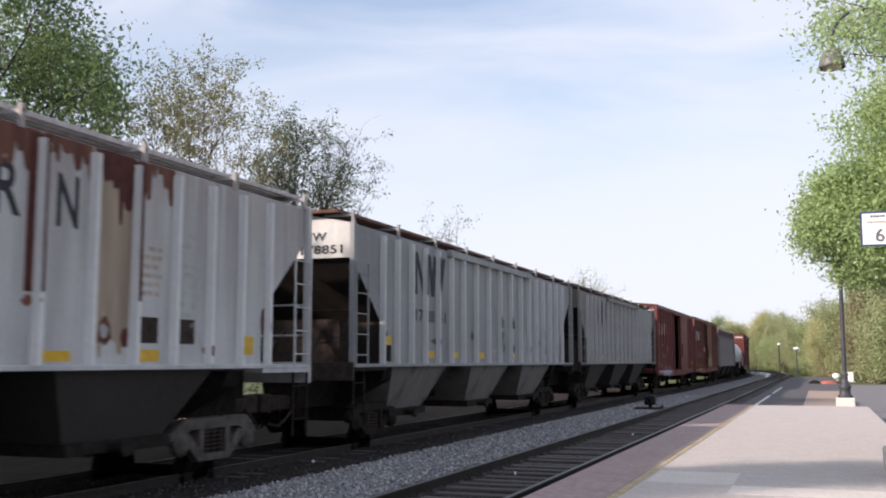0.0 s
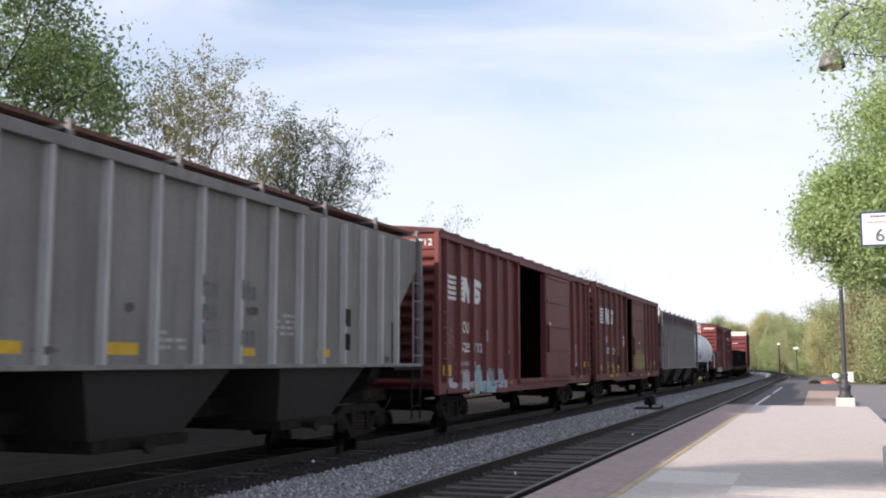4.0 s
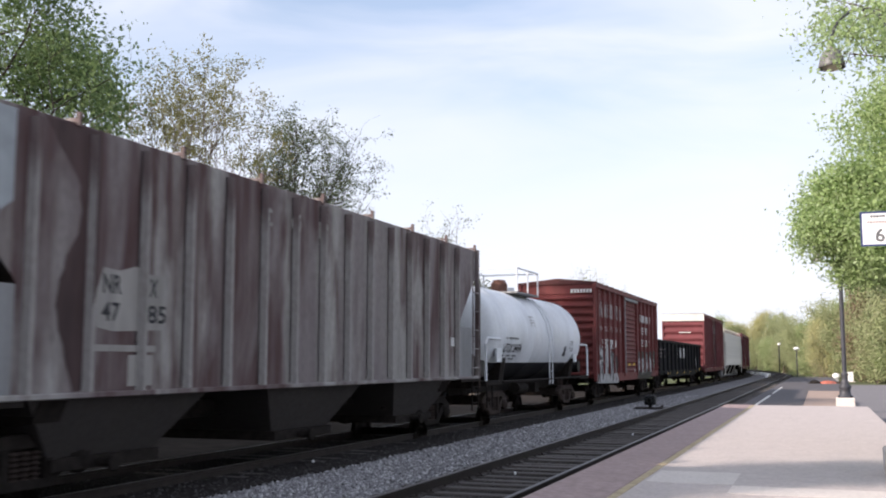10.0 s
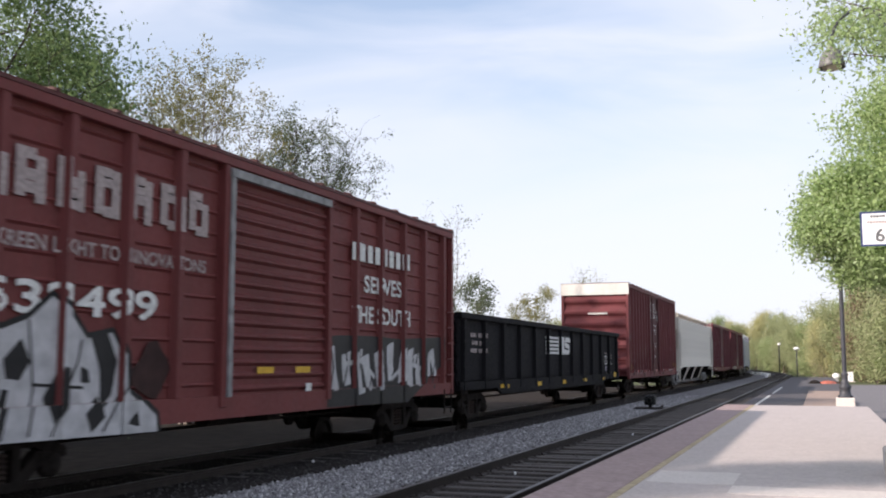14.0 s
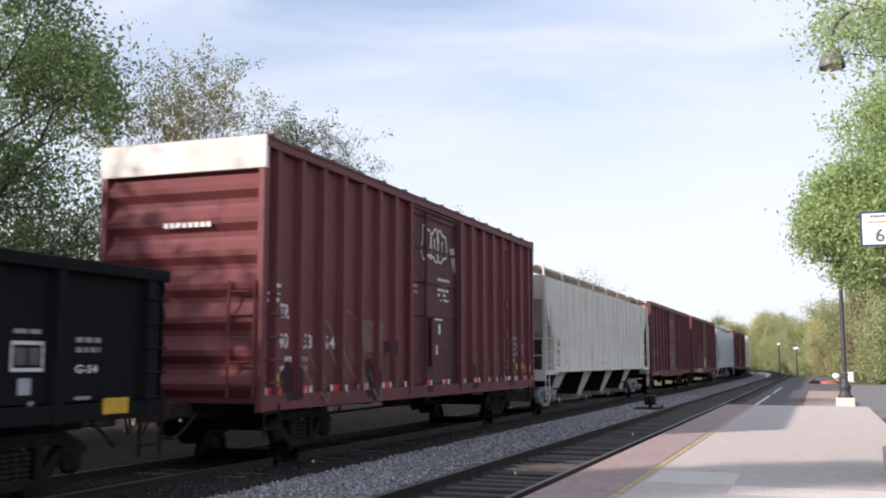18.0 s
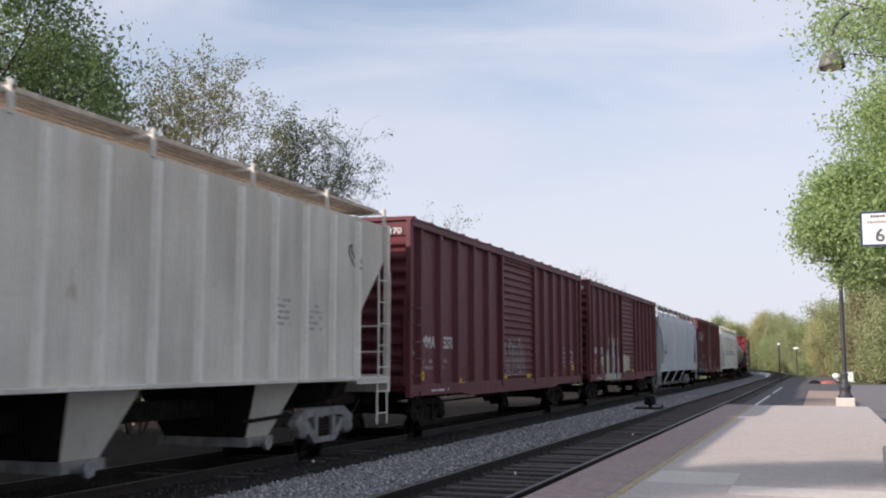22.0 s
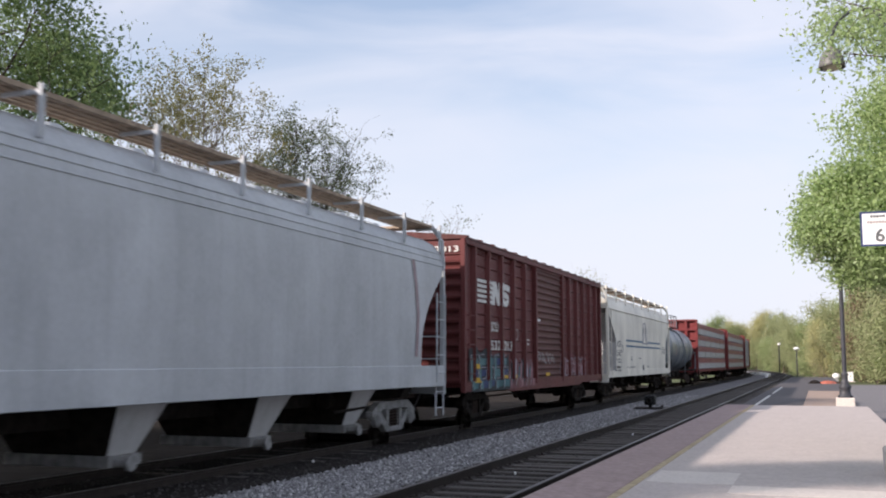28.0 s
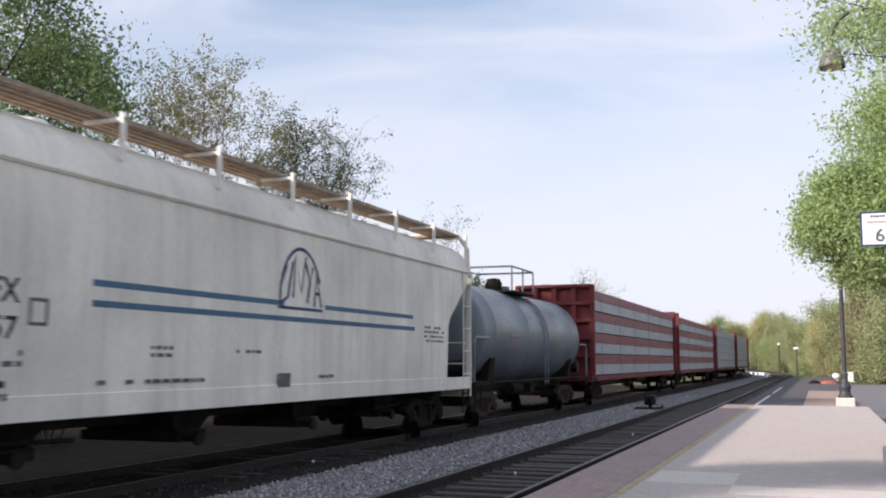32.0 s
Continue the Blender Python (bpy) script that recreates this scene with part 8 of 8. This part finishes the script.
def fan_tree(label, at, stems, crown, seed, leaf, bark, low, leafy, per=16, twig=9, size=0.05, r0=0.06, droop=0.0, blur=0.22):
    """Many thin stems that fan out from one root to an uneven dome; crown: middle y, half width, height at the edges and middle."""
    rnd = random.Random(seed)
    rs = np.random.RandomState(seed)
    cy, hw, z_edge, z_mid = crown
    stem_segs, twig_segs, tips = [], [], []
    for k in range(stems):
        u = -1 + 2 * (k + rnd.uniform(0.1, 0.9)) / stems
        top = z_edge + (z_mid - z_edge) * math.sqrt(max(0.0, 1 - u * u)) + rnd.uniform(-1.0, 0.35)
        end = Vector((rnd.uniform(-1.3, 1.3), cy - at[1] + u * hw, top - at[2]))
        root = Vector((rnd.uniform(-0.25, 0.25), rnd.uniform(-0.25, 0.25), -0.2))
        ctrl = Vector((end.x * 0.25, end.y * rnd.uniform(0.0, 0.35), end.z * rnd.uniform(0.42, 0.62)))
        ph, amp = rnd.uniform(0, 6), rnd.uniform(0.08, 0.22)
        n, pts = 14, []
        for i in range(n + 1):
            q = i / n
            c = root * (1 - q) ** 2 + ctrl * (2 * q * (1 - q)) + end * q * q
            w = amp * (math.sin(q * 7 + ph) + 0.6 * math.sin(q * 17 + 2 * ph)) * q
            pts.append(c + Vector((w * 0.7, w, -droop * q ** 4 * abs(u))))
        r = r0 * rnd.uniform(0.45, 1.1)
        for i in range(n):
            stem_segs.append((pts[i], pts[i + 1], r * (1 - 0.85 * i / n), r * (1 - 0.85 * (i + 1) / n)))
            f = (i + 1) / n
            if f < low:
                continue
            for _ in range(max(1, round(twig * f / 4))):
                d = ((pts[i + 1] - pts[i]).normalized() * rnd.uniform(0.5, 1.0) + Vector((rnd.gauss(0, 0.6), rnd.gauss(0, 0.6), rnd.gauss(0.1, 0.35)))).normalized()
                a, ln = pts[i + 1], rnd.uniform(0.5, 1.5)
                rr = r * (1 - 0.85 * f) * 0.5 + 0.0065
                for j in range(3):
                    d = (d + Vector((rnd.gauss(0, 0.22), rnd.gauss(0, 0.22), rnd.gauss(0.08 - droop * 0.15, 0.2)))).normalized()
                    b2 = a + d * ln / 3
                    twig_segs.append((a, b2, rr * (1 - 0.25 * j), rr * (0.75 - 0.25 * j)))
                    if rnd.random() < 0.7:
                        side = (d + Vector((rnd.gauss(0, 0.8), rnd.gauss(0, 0.8), rnd.gauss(0.1, 0.5)))).normalized() * rnd.uniform(0.2, 0.5)
                        twig_segs.append((b2, b2 + side, rr * 0.5, 0.003))
                        if rnd.random() < leafy(f):
                            tips.append(b2 + side)
                    a = b2
                if rnd.random() < leafy(f):
                    tips.append(a)
    ob = thing("tree", label, "tree", m=Matrix.Translation(at))
    for k, segs in enumerate((stem_segs, twig_segs)):
        t = tagged(new("stem" if k == 0 else "bough", tubes_mesh("bough", segs, bark)), kind="stuff")
        t.parent = ob
    t = tagged(new("crown", leaves_mesh("crown", tips, per, blur, size, rs, leaf, 0.7)), kind="stuff")
    t.parent = ob
    return ob


fan_tree("airy olive-leaved tree with a fan of bare pale stems", (-20.3, 29.7, GZ), 19, (30.3, 4.4, 8.3, 10.9), 103, M["leaf_olive"], M["bark_pale"], 0.42,
         lambda f: 0.8 if f > 0.86 else 0.12, 26, 12, 0.046, 0.07, 0.0, 0.15)
fan_tree("airy olive-leaved tree with a fan of bare pale stems", (-21.6, 28.6, GZ), 10, (29.0, 3.0, 8.0, 10.2), 104, M["leaf_olive"], M["bark_pale"], 0.45,
         lambda f: 0.8 if f > 0.86 else 0.12, 26, 11, 0.046, 0.06, 0.0, 0.15)
fan_tree("straggling dark tree of thin twigs with few leaves", (-20.1, 36.6, GZ), 14, (36.6, 3.2, 9.0, 11.2), 105, M["leaf_bush"], M["bark_dark"], 0.20,
         lambda f: 0.5 if f > 0.5 else 0.65, 16, 19, 0.050, 0.06, 0.4, 0.15)
fan_tree("straggling dark tree of thin twigs with few leaves", (-20.2, 39.6, GZ), 14, (39.8, 3.9, 8.0, 11.4), 106, M["leaf_bush"], M["bark_dark"], 0.18,
         lambda f: 0.45 if f > 0.5 else 0.65, 15, 20, 0.050, 0.06, 0.9, 0.15)
for k, (x, y, h, w, sd) in enumerate(((-18.8, 25.2, 7.4, 2.0, 111), (-18.8, 29.5, 4.6, 2.0, 112), (-18.9, 34.4, 7.2, 1.5, 113), (-19.0, 45.0, 7.0, 2.2, 114), (-18.4, 21.0, 6.4, 2.6, 115),
                                      (-19.2, 39.0, 5.2, 2.2, 116), (-22.0, 24.0, 7.6, 2.4, 117), (-22.5, 33.0, 5.6, 2.4, 118), (-22.5, 41.0, 6.6, 2.4, 119))):
    tree("green undergrowth bush beside the railway", h, w, sd, M["leaf_bush"] if k % 2 else M["leaf_dark"], M["bark"], 0.10, 6, 3, 0.30, 0.042, 40, 0.05, 2, at=(x, y, GZ), name="bush", fan=0.45,
         keep=lambda q, r: r.random() < 0.7, lumps=(60, 0.28, 65))
fan_tree("thin half-bare spring tree beyond the tracks", (-20.5, 56.4, GZ), 5, (56.6, 1.7, 8.2, 10.0), 121, M["leaf_bush"], M["bark"], 0.35, lambda f: 0.5, 7, 8, 0.065, 0.06, 0.0, 0.2)
for k, (x, y, h, w, sd) in enumerate(((-21.0, 62.0, 7.4, 2.2, 122), (-21.0, 78.0, 8.0, 2.4, 123))):
    tree("thin half-bare spring tree beyond the tracks", h, w, sd, M["leaf_olive"] if k else M["leaf_bush"], M["bark_pale"], 0.25, 2, 3, 0.25, 0.075, 22, 0.10, 3, at=(x, y, GZ), up=0.6,
         keep=lambda q, r: r.random() < 0.5)
for x, y, sd, h in ((-20.6, 98.0, 124, 10.2), (-22.5, 104.0, 125, 9.4), (-25.0, 128.0, 126, 10.4), (-27.0, 140.0, 127, 10.8), (-29.5, 152.0, 128, 10.6)):
    fan_tree("pale bare spring tree beyond the tracks", (x, y, GZ), 8, (y, 3.2, h - 2.6, h), sd, M["leaf_far"], M["bark_pale"], 0.3, lambda f: 0.25, 6, 10, 0.09, 0.09, 0.2, 0.3)
# out of view over the left shoulder: its crown shades the platform
tree("tall leafy tree beyond the tracks", 13.5, 3.6, 131, M["leaf_dark"], M["bark"], 0.50, 1, 9, 0.34, 0.085, 16, 0.22, 3, at=(-17.5, -7.0, GZ))
# beside the platform
tree("bright fresh-green young tree beside the platform", 12.0, 4.4, 141, M["leaf_fresh"], M["bark"], 0.22, 1, 6, 0.17, 0.030, 40, 0.2, 2, at=(4.7, 17.0, -0.12), lumps=(0, 0.17, 160),
     keep=lambda q, r: q.x > 0.35 and q.z > 3.3 and not (6.0 < q.z < 6.4 and q.x < 0.9), gaps=(1.7, 0.02), mass_n=1480,
     mass=(((-2.5, 0.0, 4.2), (2.3, 2.2, 1.10)), ((-3.75, -0.3, 3.75), (1.0, 1.1, 0.85)), ((-3.7, -0.2, 3.4), (0.95, 1.1, 0.45)), ((-4.3, -0.2, 3.65), (0.48, 0.9, 0.45)), ((-4.2, -0.2, 4.0), (0.6, 0.9, 0.5)), ((-1.7, 0.0, 5.0), (2.3, 2.4, 0.8)), ((-2.5, 0.0, 5.5), (2.1, 2.0, 0.40)), ((-1.5, 0.0, 6.95), (3.1, 2.4, 0.85)), ((0.6, 0.6, 5.6), (2.6, 2.8, 3.2)), ((1.0, 0.5, 9.4), (3.0, 3.0, 1.6))),
     limbs_to=(((0, -0.2, 4.6), (-1.6, -2.2, 5.2), (-3.4, -4.0, 5.45), (-4.35, -4.6, 5.5)), ((-1.6, -2.2, 5.2), (-3.3, -4.2, 5.2), (-4.3, -4.7, 5.25)), ((0, -0.2, 4.9), (-2.2, -3.0, 5.6), (-3.8, -4.5, 5.75), (-4.6, -4.8, 5.95)),
               ((0, 0, 3.2), (-1.6, 0.2, 2.95), (-3.0, 0.2, 3.0)), ((0, 0, 3.4), (-1.5, -0.6, 3.15), (-2.6, -0.8, 3.0))))
# woods round the bend
rnd = random.Random(7)
WOODS = []
for k, (h, w, leaf, sd) in enumerate(((7.4, 2.6, "leaf_far", 151), (6.8, 2.9, "leaf_far_dark", 152), (8.4, 2.4, "leaf_far", 153), (6.4, 2.8, "leaf_far_dark", 154), (7.0, 2.2, "leaf_russet", 155), (7.8, 2.3, "leaf_far_gold", 156))):
    x, y = ((6.0, 112.0), (14.0, 100.0), (2.5, 128.0), (18.5, 92.0), (10.5, 104.0), (0.5, 138.0))[k]
    WOODS.append(tagged(tree("leafy spring tree in the woods by the bend", h, w, sd, M[leaf], M["bark"], 0.05, 2, 15, 0.50, 0.085, 30, 0.12, 2, at=(x, y, GZ)), group="woods by the bend"))
spots = []
for k in range(15):
    spots.append((9.0 + 1.5 * k + rnd.uniform(-1, 1), 98 + rnd.uniform(-5, 14) - 0.5 * k))
for k in range(26):
    q = k / 25
    spots.append((7.5 - 9.5 * q + rnd.uniform(-1.2, 1.2), 108 + 70 * q + rnd.uniform(-4, 4)))
for k in range(18):
    q = k / 17
    spots.append((1 - 11 * q + rnd.uniform(-2, 2), 190 + 26 * q + rnd.uniform(-4, 6)))
for k in range(14):
    spots.append((-27 - 2.2 * k + rnd.uniform(-1, 1), 120 + 5.2 * k + rnd.uniform(-3, 3)))
for k in range(12):
    spots.append((-7 - 1.55 * k + rnd.uniform(-1, 1), 268 + rnd.uniform(-8, 8)))
for x, y in spots:
    tall = 0.70 + 0.50 * rnd.random()
    if 104 < y < 180 and x > -4:
        tall *= 1.22
    elif y > 170:
        tall *= 1.10 if y < 235 else 1.6
    copy_thing(rnd.choice(WOODS), Matrix.Translation((x, y, GZ)) @ Matrix.Rotation(rnd.uniform(0, 6), 4, "Z") @ Matrix.Diagonal((tall, tall, tall * rnd.uniform(0.85, 1.1), 1)))
# unseen copies of these trees, added on the far side to keep the low sun off the far bank
for k in range(16):
    tall = 1.35 + 0.35 * rnd.random()
    copy_thing(rnd.choice(WOODS), Matrix.Translation((-24.5 + rnd.uniform(-1.5, 1.5), -30 + 3.1 * k, GZ)) @ Matrix.Rotation(rnd.uniform(0, 6), 4, "Z") @ Matrix.Diagonal((tall, tall, tall, 1)))


# ---------------------------------------------------------------- lamps, sign and small things
def platform_lamp(x, y, z, label):
    lamp = thing("platform_lamp", label, "lamp post", "platform lamps", m=Matrix.Translation((x, y, z)))
    b = bmesh.new()
    bx(b, -0.30, 0.30, -0.30, 0.30, -0.05, 0.34)
    soften(b, 0.025)
    part("footing", b, M["concrete"], lamp, "pale concrete footing block")
    b = bmesh.new()
    lathe(b, [(0.0, 0.34), (0.24, 0.34), (0.24, 0.40), (0.19, 0.44), (0.17, 0.62), (0.20, 0.66), (0.20, 0.72), (0.13, 0.80), (0.10, 1.05), (0.12, 1.09), (0.12, 1.13), (0.075, 1.2)], 16)
    part("base", b, M["lamp_iron"], lamp, "turned dark iron base", True)
    b = bmesh.new()
    lathe(b, [(0.075, 1.15), (0.07, 3.0), (0.058, 5.35), (0.07, 5.38), (0.07, 5.46), (0.03, 5.56), (0.0, 5.60)], 14)
    part("pole", b, M["lamp_iron"], lamp, "dark iron pole", True)
    b = bmesh.new()
    pts = [(0.0, 0, 5.25)] + [(-0.345 + 0.345 * math.cos(a), 0, 5.30 + 0.42 * math.sin(a)) for a in [k * math.pi / 10 for k in range(11)]] + [(-0.69, 0, 5.28)]
    pipe(b, pts, 0.022, 8)
    part("arm", b, M["lamp_iron"], lamp, "curved gooseneck arm")
    b = bmesh.new()
    lathe(b, [(0.03, 5.30), (0.045, 5.28), (0.06, 5.24), (0.11, 5.20), (0.14, 5.12), (0.158, 5.04), (0.165, 5.00), (0.155, 5.00), (0.148, 5.03), (0.10, 5.16), (0.0, 5.2)], 20, "z", (-0.69, 0, 0))
    part("shade", b, M["lamp_shade"], lamp, "grey bell-shaped lamp shade", True)
    b = bmesh.new()
    lathe(b, [(0.0, 4.95), (0.07, 4.97), (0.115, 5.00), (0.12, 5.05), (0.0, 5.08)], 16, "z", (-0.69, 0, 0))
    part("globe", b, M["glass_lamp"], lamp, "unlit frosted lens", True)
    return lamp


near_lamp = platform_lamp(0.97, 13.3, PZ, "dark iron gooseneck lamp post on the platform")
copy_thing(near_lamp, Matrix.Translation((0.76, 37.2, 0.05)))

sign = thing("platform_sign", "white car-stop sign with dark border and number", "sign", m=Matrix.Translation((0.745, 13.2, 2.99)))
b = bmesh.new()
bx(b, -0.215, 0.215, -0.012, 0.012, 0.0, 0.40)
part("panel", b, M["sign_white"], sign)
b = bmesh.new()
for x0, x1, z0, z1 in ((-0.225, 0.225, -0.01, 0.012), (-0.225, 0.225, 0.388, 0.41), (-0.225, -0.205, 0.012, 0.388), (0.205, 0.225, 0.012, 0.388)):
    bx(b, x0, x1, -0.017, 0.017, z0, z1)
part("frame", b, M["navy"], sign, "dark blue frame")
v, f = letters("6", 0.22)
b = bmesh.new()
vs = [b.verts.new((a - 0.065, -0.0155, 0.045 + c)) for a, c in v]
for q in f:
    b.faces.new([vs[i] for i in q])
part("numeral", b, M["grey_letter"], sign, "grey numeral six")
for z0, x0, n in ((0.335, -0.11, 5), (0.265, -0.15, 9)):
    b = bmesh.new()
    for k in range(n):
        bx(b, x0 + k * 0.034, x0 + k * 0.034 + 0.026, -0.0155, -0.0125, z0, z0 + 0.032)
    part("small_print", b, M["grey_letter"] if n == 5 else M["faint_white"], sign)
for z in (0.1, 0.3):
    b = bmesh.new()
    tube(b, (0.2, 0.0, z), (0.26, 0.06, z), 0.02, 6)
    part("bracket", b, M["lamp_iron"], sign)

# dwarf signal on its slab between the tracks
sig = thing("dwarf_signal", "low black railway signal on a dark slab between tracks", "railway signal", m=Matrix.Translation((-6.0, 38.6, -0.17)) @ Matrix.Scale(0.72, 4))
b = bmesh.new()
bx(b, -0.75, 0.75, -0.65, 0.75, -0.05, 0.10)
soften(b, 0.03)
part("slab", b, M["steel_dark"], sig, "dark base slab")
b = bmesh.new()
lathe(b, [(0.09, 0.1), (0.09, 0.2), (0.09, 0.3)], 10)
part("stem", b, M["black_paint"], sig)
b = bmesh.new()
bx(b, -0.28, 0.28, -0.22, 0.24, 0.22, 0.72)
soften(b, 0.05)
part("housing", b, M["black_paint"], sig, "black signal housing")
for z in (0.47,):
    b = bmesh.new()
    lathe(b, [(0.13, -0.34), (0.13, -0.17), (0.11, -0.17), (0.11, -0.34)], 14, "y", (0, -0.06, z))
    part("hood", b, M["black_paint"], sig)
b = bmesh.new()
pipe(b, [(0.5, 0.2, 0.08), (0.62, 0.2, 0.2), (0.62, -0.4, 0.2)], 0.03, 6)
part("conduit", b, M["steel_brown"], sig)

# far end of the path: lamps, board, low white wall, parked things
for x, y, h in ((-5.3, 150.0, 4.6), (-2.4, 120.0, 3.6)):
    fl = thing("far_lamp", "thin pole with white lamp head beyond the platform", "lamp post", "far lamps", m=Matrix.Translation((x, y, -0.6)))
    b = bmesh.new()
    tube(b, (0, 0, 0), (0, 0, h), 0.07, 8)
    part("pole", b, M["lamp_iron"], fl)
    b = bmesh.new()
    lathe(b, [(0.0, h - 0.15), (0.28 if y < 140 else 0.18, h - 0.1), (0.36 if y < 140 else 0.22, h + 0.02), (0.15, h + 0.18), (0, h + 0.2)], 14)
    part("head", b, M["sign_white"], fl, "white lamp head")
wall = thing("low_wall", "low white wall beside the bend", "wall", m=Matrix.Translation((-5.5, 118.0, -0.6)))
b = bmesh.new()
for k in range(9):
    y = -2 + k * 4.2
    x = -0.8 * (k / 8) ** 2 * 4.5
    bx(b, x - 0.15, x + 0.15, y, y + 4.0, 0.0, 0.75)
soften(b, 0.03)
part("blocks", b, M["sign_white"], wall)
cab = thing("relay_cabinet", "white equipment cabinet beside the drive", "cabinet", m=Matrix.Translation((2.85, 118.0, -0.6)) @ Matrix.Scale(0.75, 4))
b = bmesh.new()
bx(b, -0.5, 0.6, -0.4, 0.4, 0.1, 1.45)
soften(b, 0.04)
part("body", b, M["sign_white"], cab)
b = bmesh.new()
bx(b, -0.56, 0.66, -0.46, 0.46, 1.45, 1.5)
part("roof", b, M["cast_grey"], cab)
b = bmesh.new()
bx(b, -0.7, 0.8, -0.55, 0.55, 0.0, 0.1)
part("plinth", b, M["concrete"], cab)
mail = thing("white_tank", "small rounded white tank beside the drive", "tank", m=Matrix.Translation((1.55, 116.0, -0.6)) @ Matrix.Scale(0.7, 4))
b = bmesh.new()
lathe(b, [(0.0, -0.55), (0.25, -0.5), (0.40, -0.3), (0.42, 0.0), (0.40, 0.3), (0.25, 0.5), (0.0, 0.55)], 14, "x", (0, 0, 0.95))
part("shell", b, M["sign_white"], mail, "", True)
b = bmesh.new()
bx(b, -0.35, 0.35, -0.25, 0.25, 0.0, 0.65)
part("stand", b, M["cast_grey"], mail)
M["orange_cloth"] = plain("faded_orange_cloth", (0.42, 0.13, 0.09), 0.8, 0.0, 6, 0.3, 0.3)
boat = thing("tarpaulin", "low heap under dark and faded orange tarpaulin", "tarpaulin", m=Matrix.Translation((0.35, 78.0, 0.03)))
for k, (x, w, mt) in enumerate(((-0.75, 0.5, "steel_dark"), (0.15, 0.7, "orange_cloth"), (0.95, 0.6, "steel_brown"))):
    b = bmesh.new()
    lathe(b, [(0.0, 0.26 - 0.04 * k), (0.3 * w, 0.24 - 0.04 * k), (0.7 * w, 0.14), (0.95 * w, 0.0)], 10, "z", (x, 0.2 * k, 0))
    part("fold", b, M[mt], boat)
# low rubbish between the rails
for k, (x, y) in enumerate(((-4.62, 11.3), (-4.25, 24.6), (-4.5, 15.4), (-8.3, 16.0))):
    b = bmesh.new()
    bmesh.ops.create_icosphere(b, subdivisions=1, radius=0.04 if k else 0.03)
    for q in b.verts:
        q.co = q.co * (0.7 + 0.5 * noise.noise(q.co * 9 + Vector((k, 0, 0)))) * Vector((1.2, 1.0, 0.6)).length / 1.7
    ob = part("litter", b, M["sign_white"])
    ob.location = (x, y, -0.12)
    tagged(ob, "crumpled white litter lying between the rails", "litter")


# ---------------------------------------------------------------- movement
def run_by(t):
    """How far the train has come since the start, in metres."""
    q = t / 10
    return 82.7 * q - 3.01 * q * q + 0.81 * q ** 3


def car_pose(lead, L, t):
    c = lead + L / 2 - run_by(t)
    xa, ya, _ = along(c - L * 0.36, FAR_TRACK)
    xb, yb, _ = along(c + L * 0.36, FAR_TRACK)
    return Matrix.Translation(((xa + xb) / 2, (ya + yb) / 2, 0)) @ Matrix.Rotation(math.atan2(xa - xb, yb - ya), 4, "Z")


def motions():
    for car, wheels, lead, L in TRAIN:
        walk(car, [(k * 0.5, car_pose(lead, L, k * 0.5)) for k in range(65)])
        for wh in wheels:
            rest = wh.matrix_local.copy()
            ts = [k / 15 for k in range(481) if -8 < lead + L / 2 - run_by(k / 15) < 52]
            ts = sorted({0.0, 32.0, *ts})
            first = run_by(ts[1])
            rows = []
            for t in ts:
                q = min(max(run_by(t), first), run_by(ts[-2])) if len(ts) > 2 else 0.0
                rows.append((t, rest @ Matrix.Rotation((q - first) / 0.425, 4, "X")))
            walk(wh, rows)


motions()
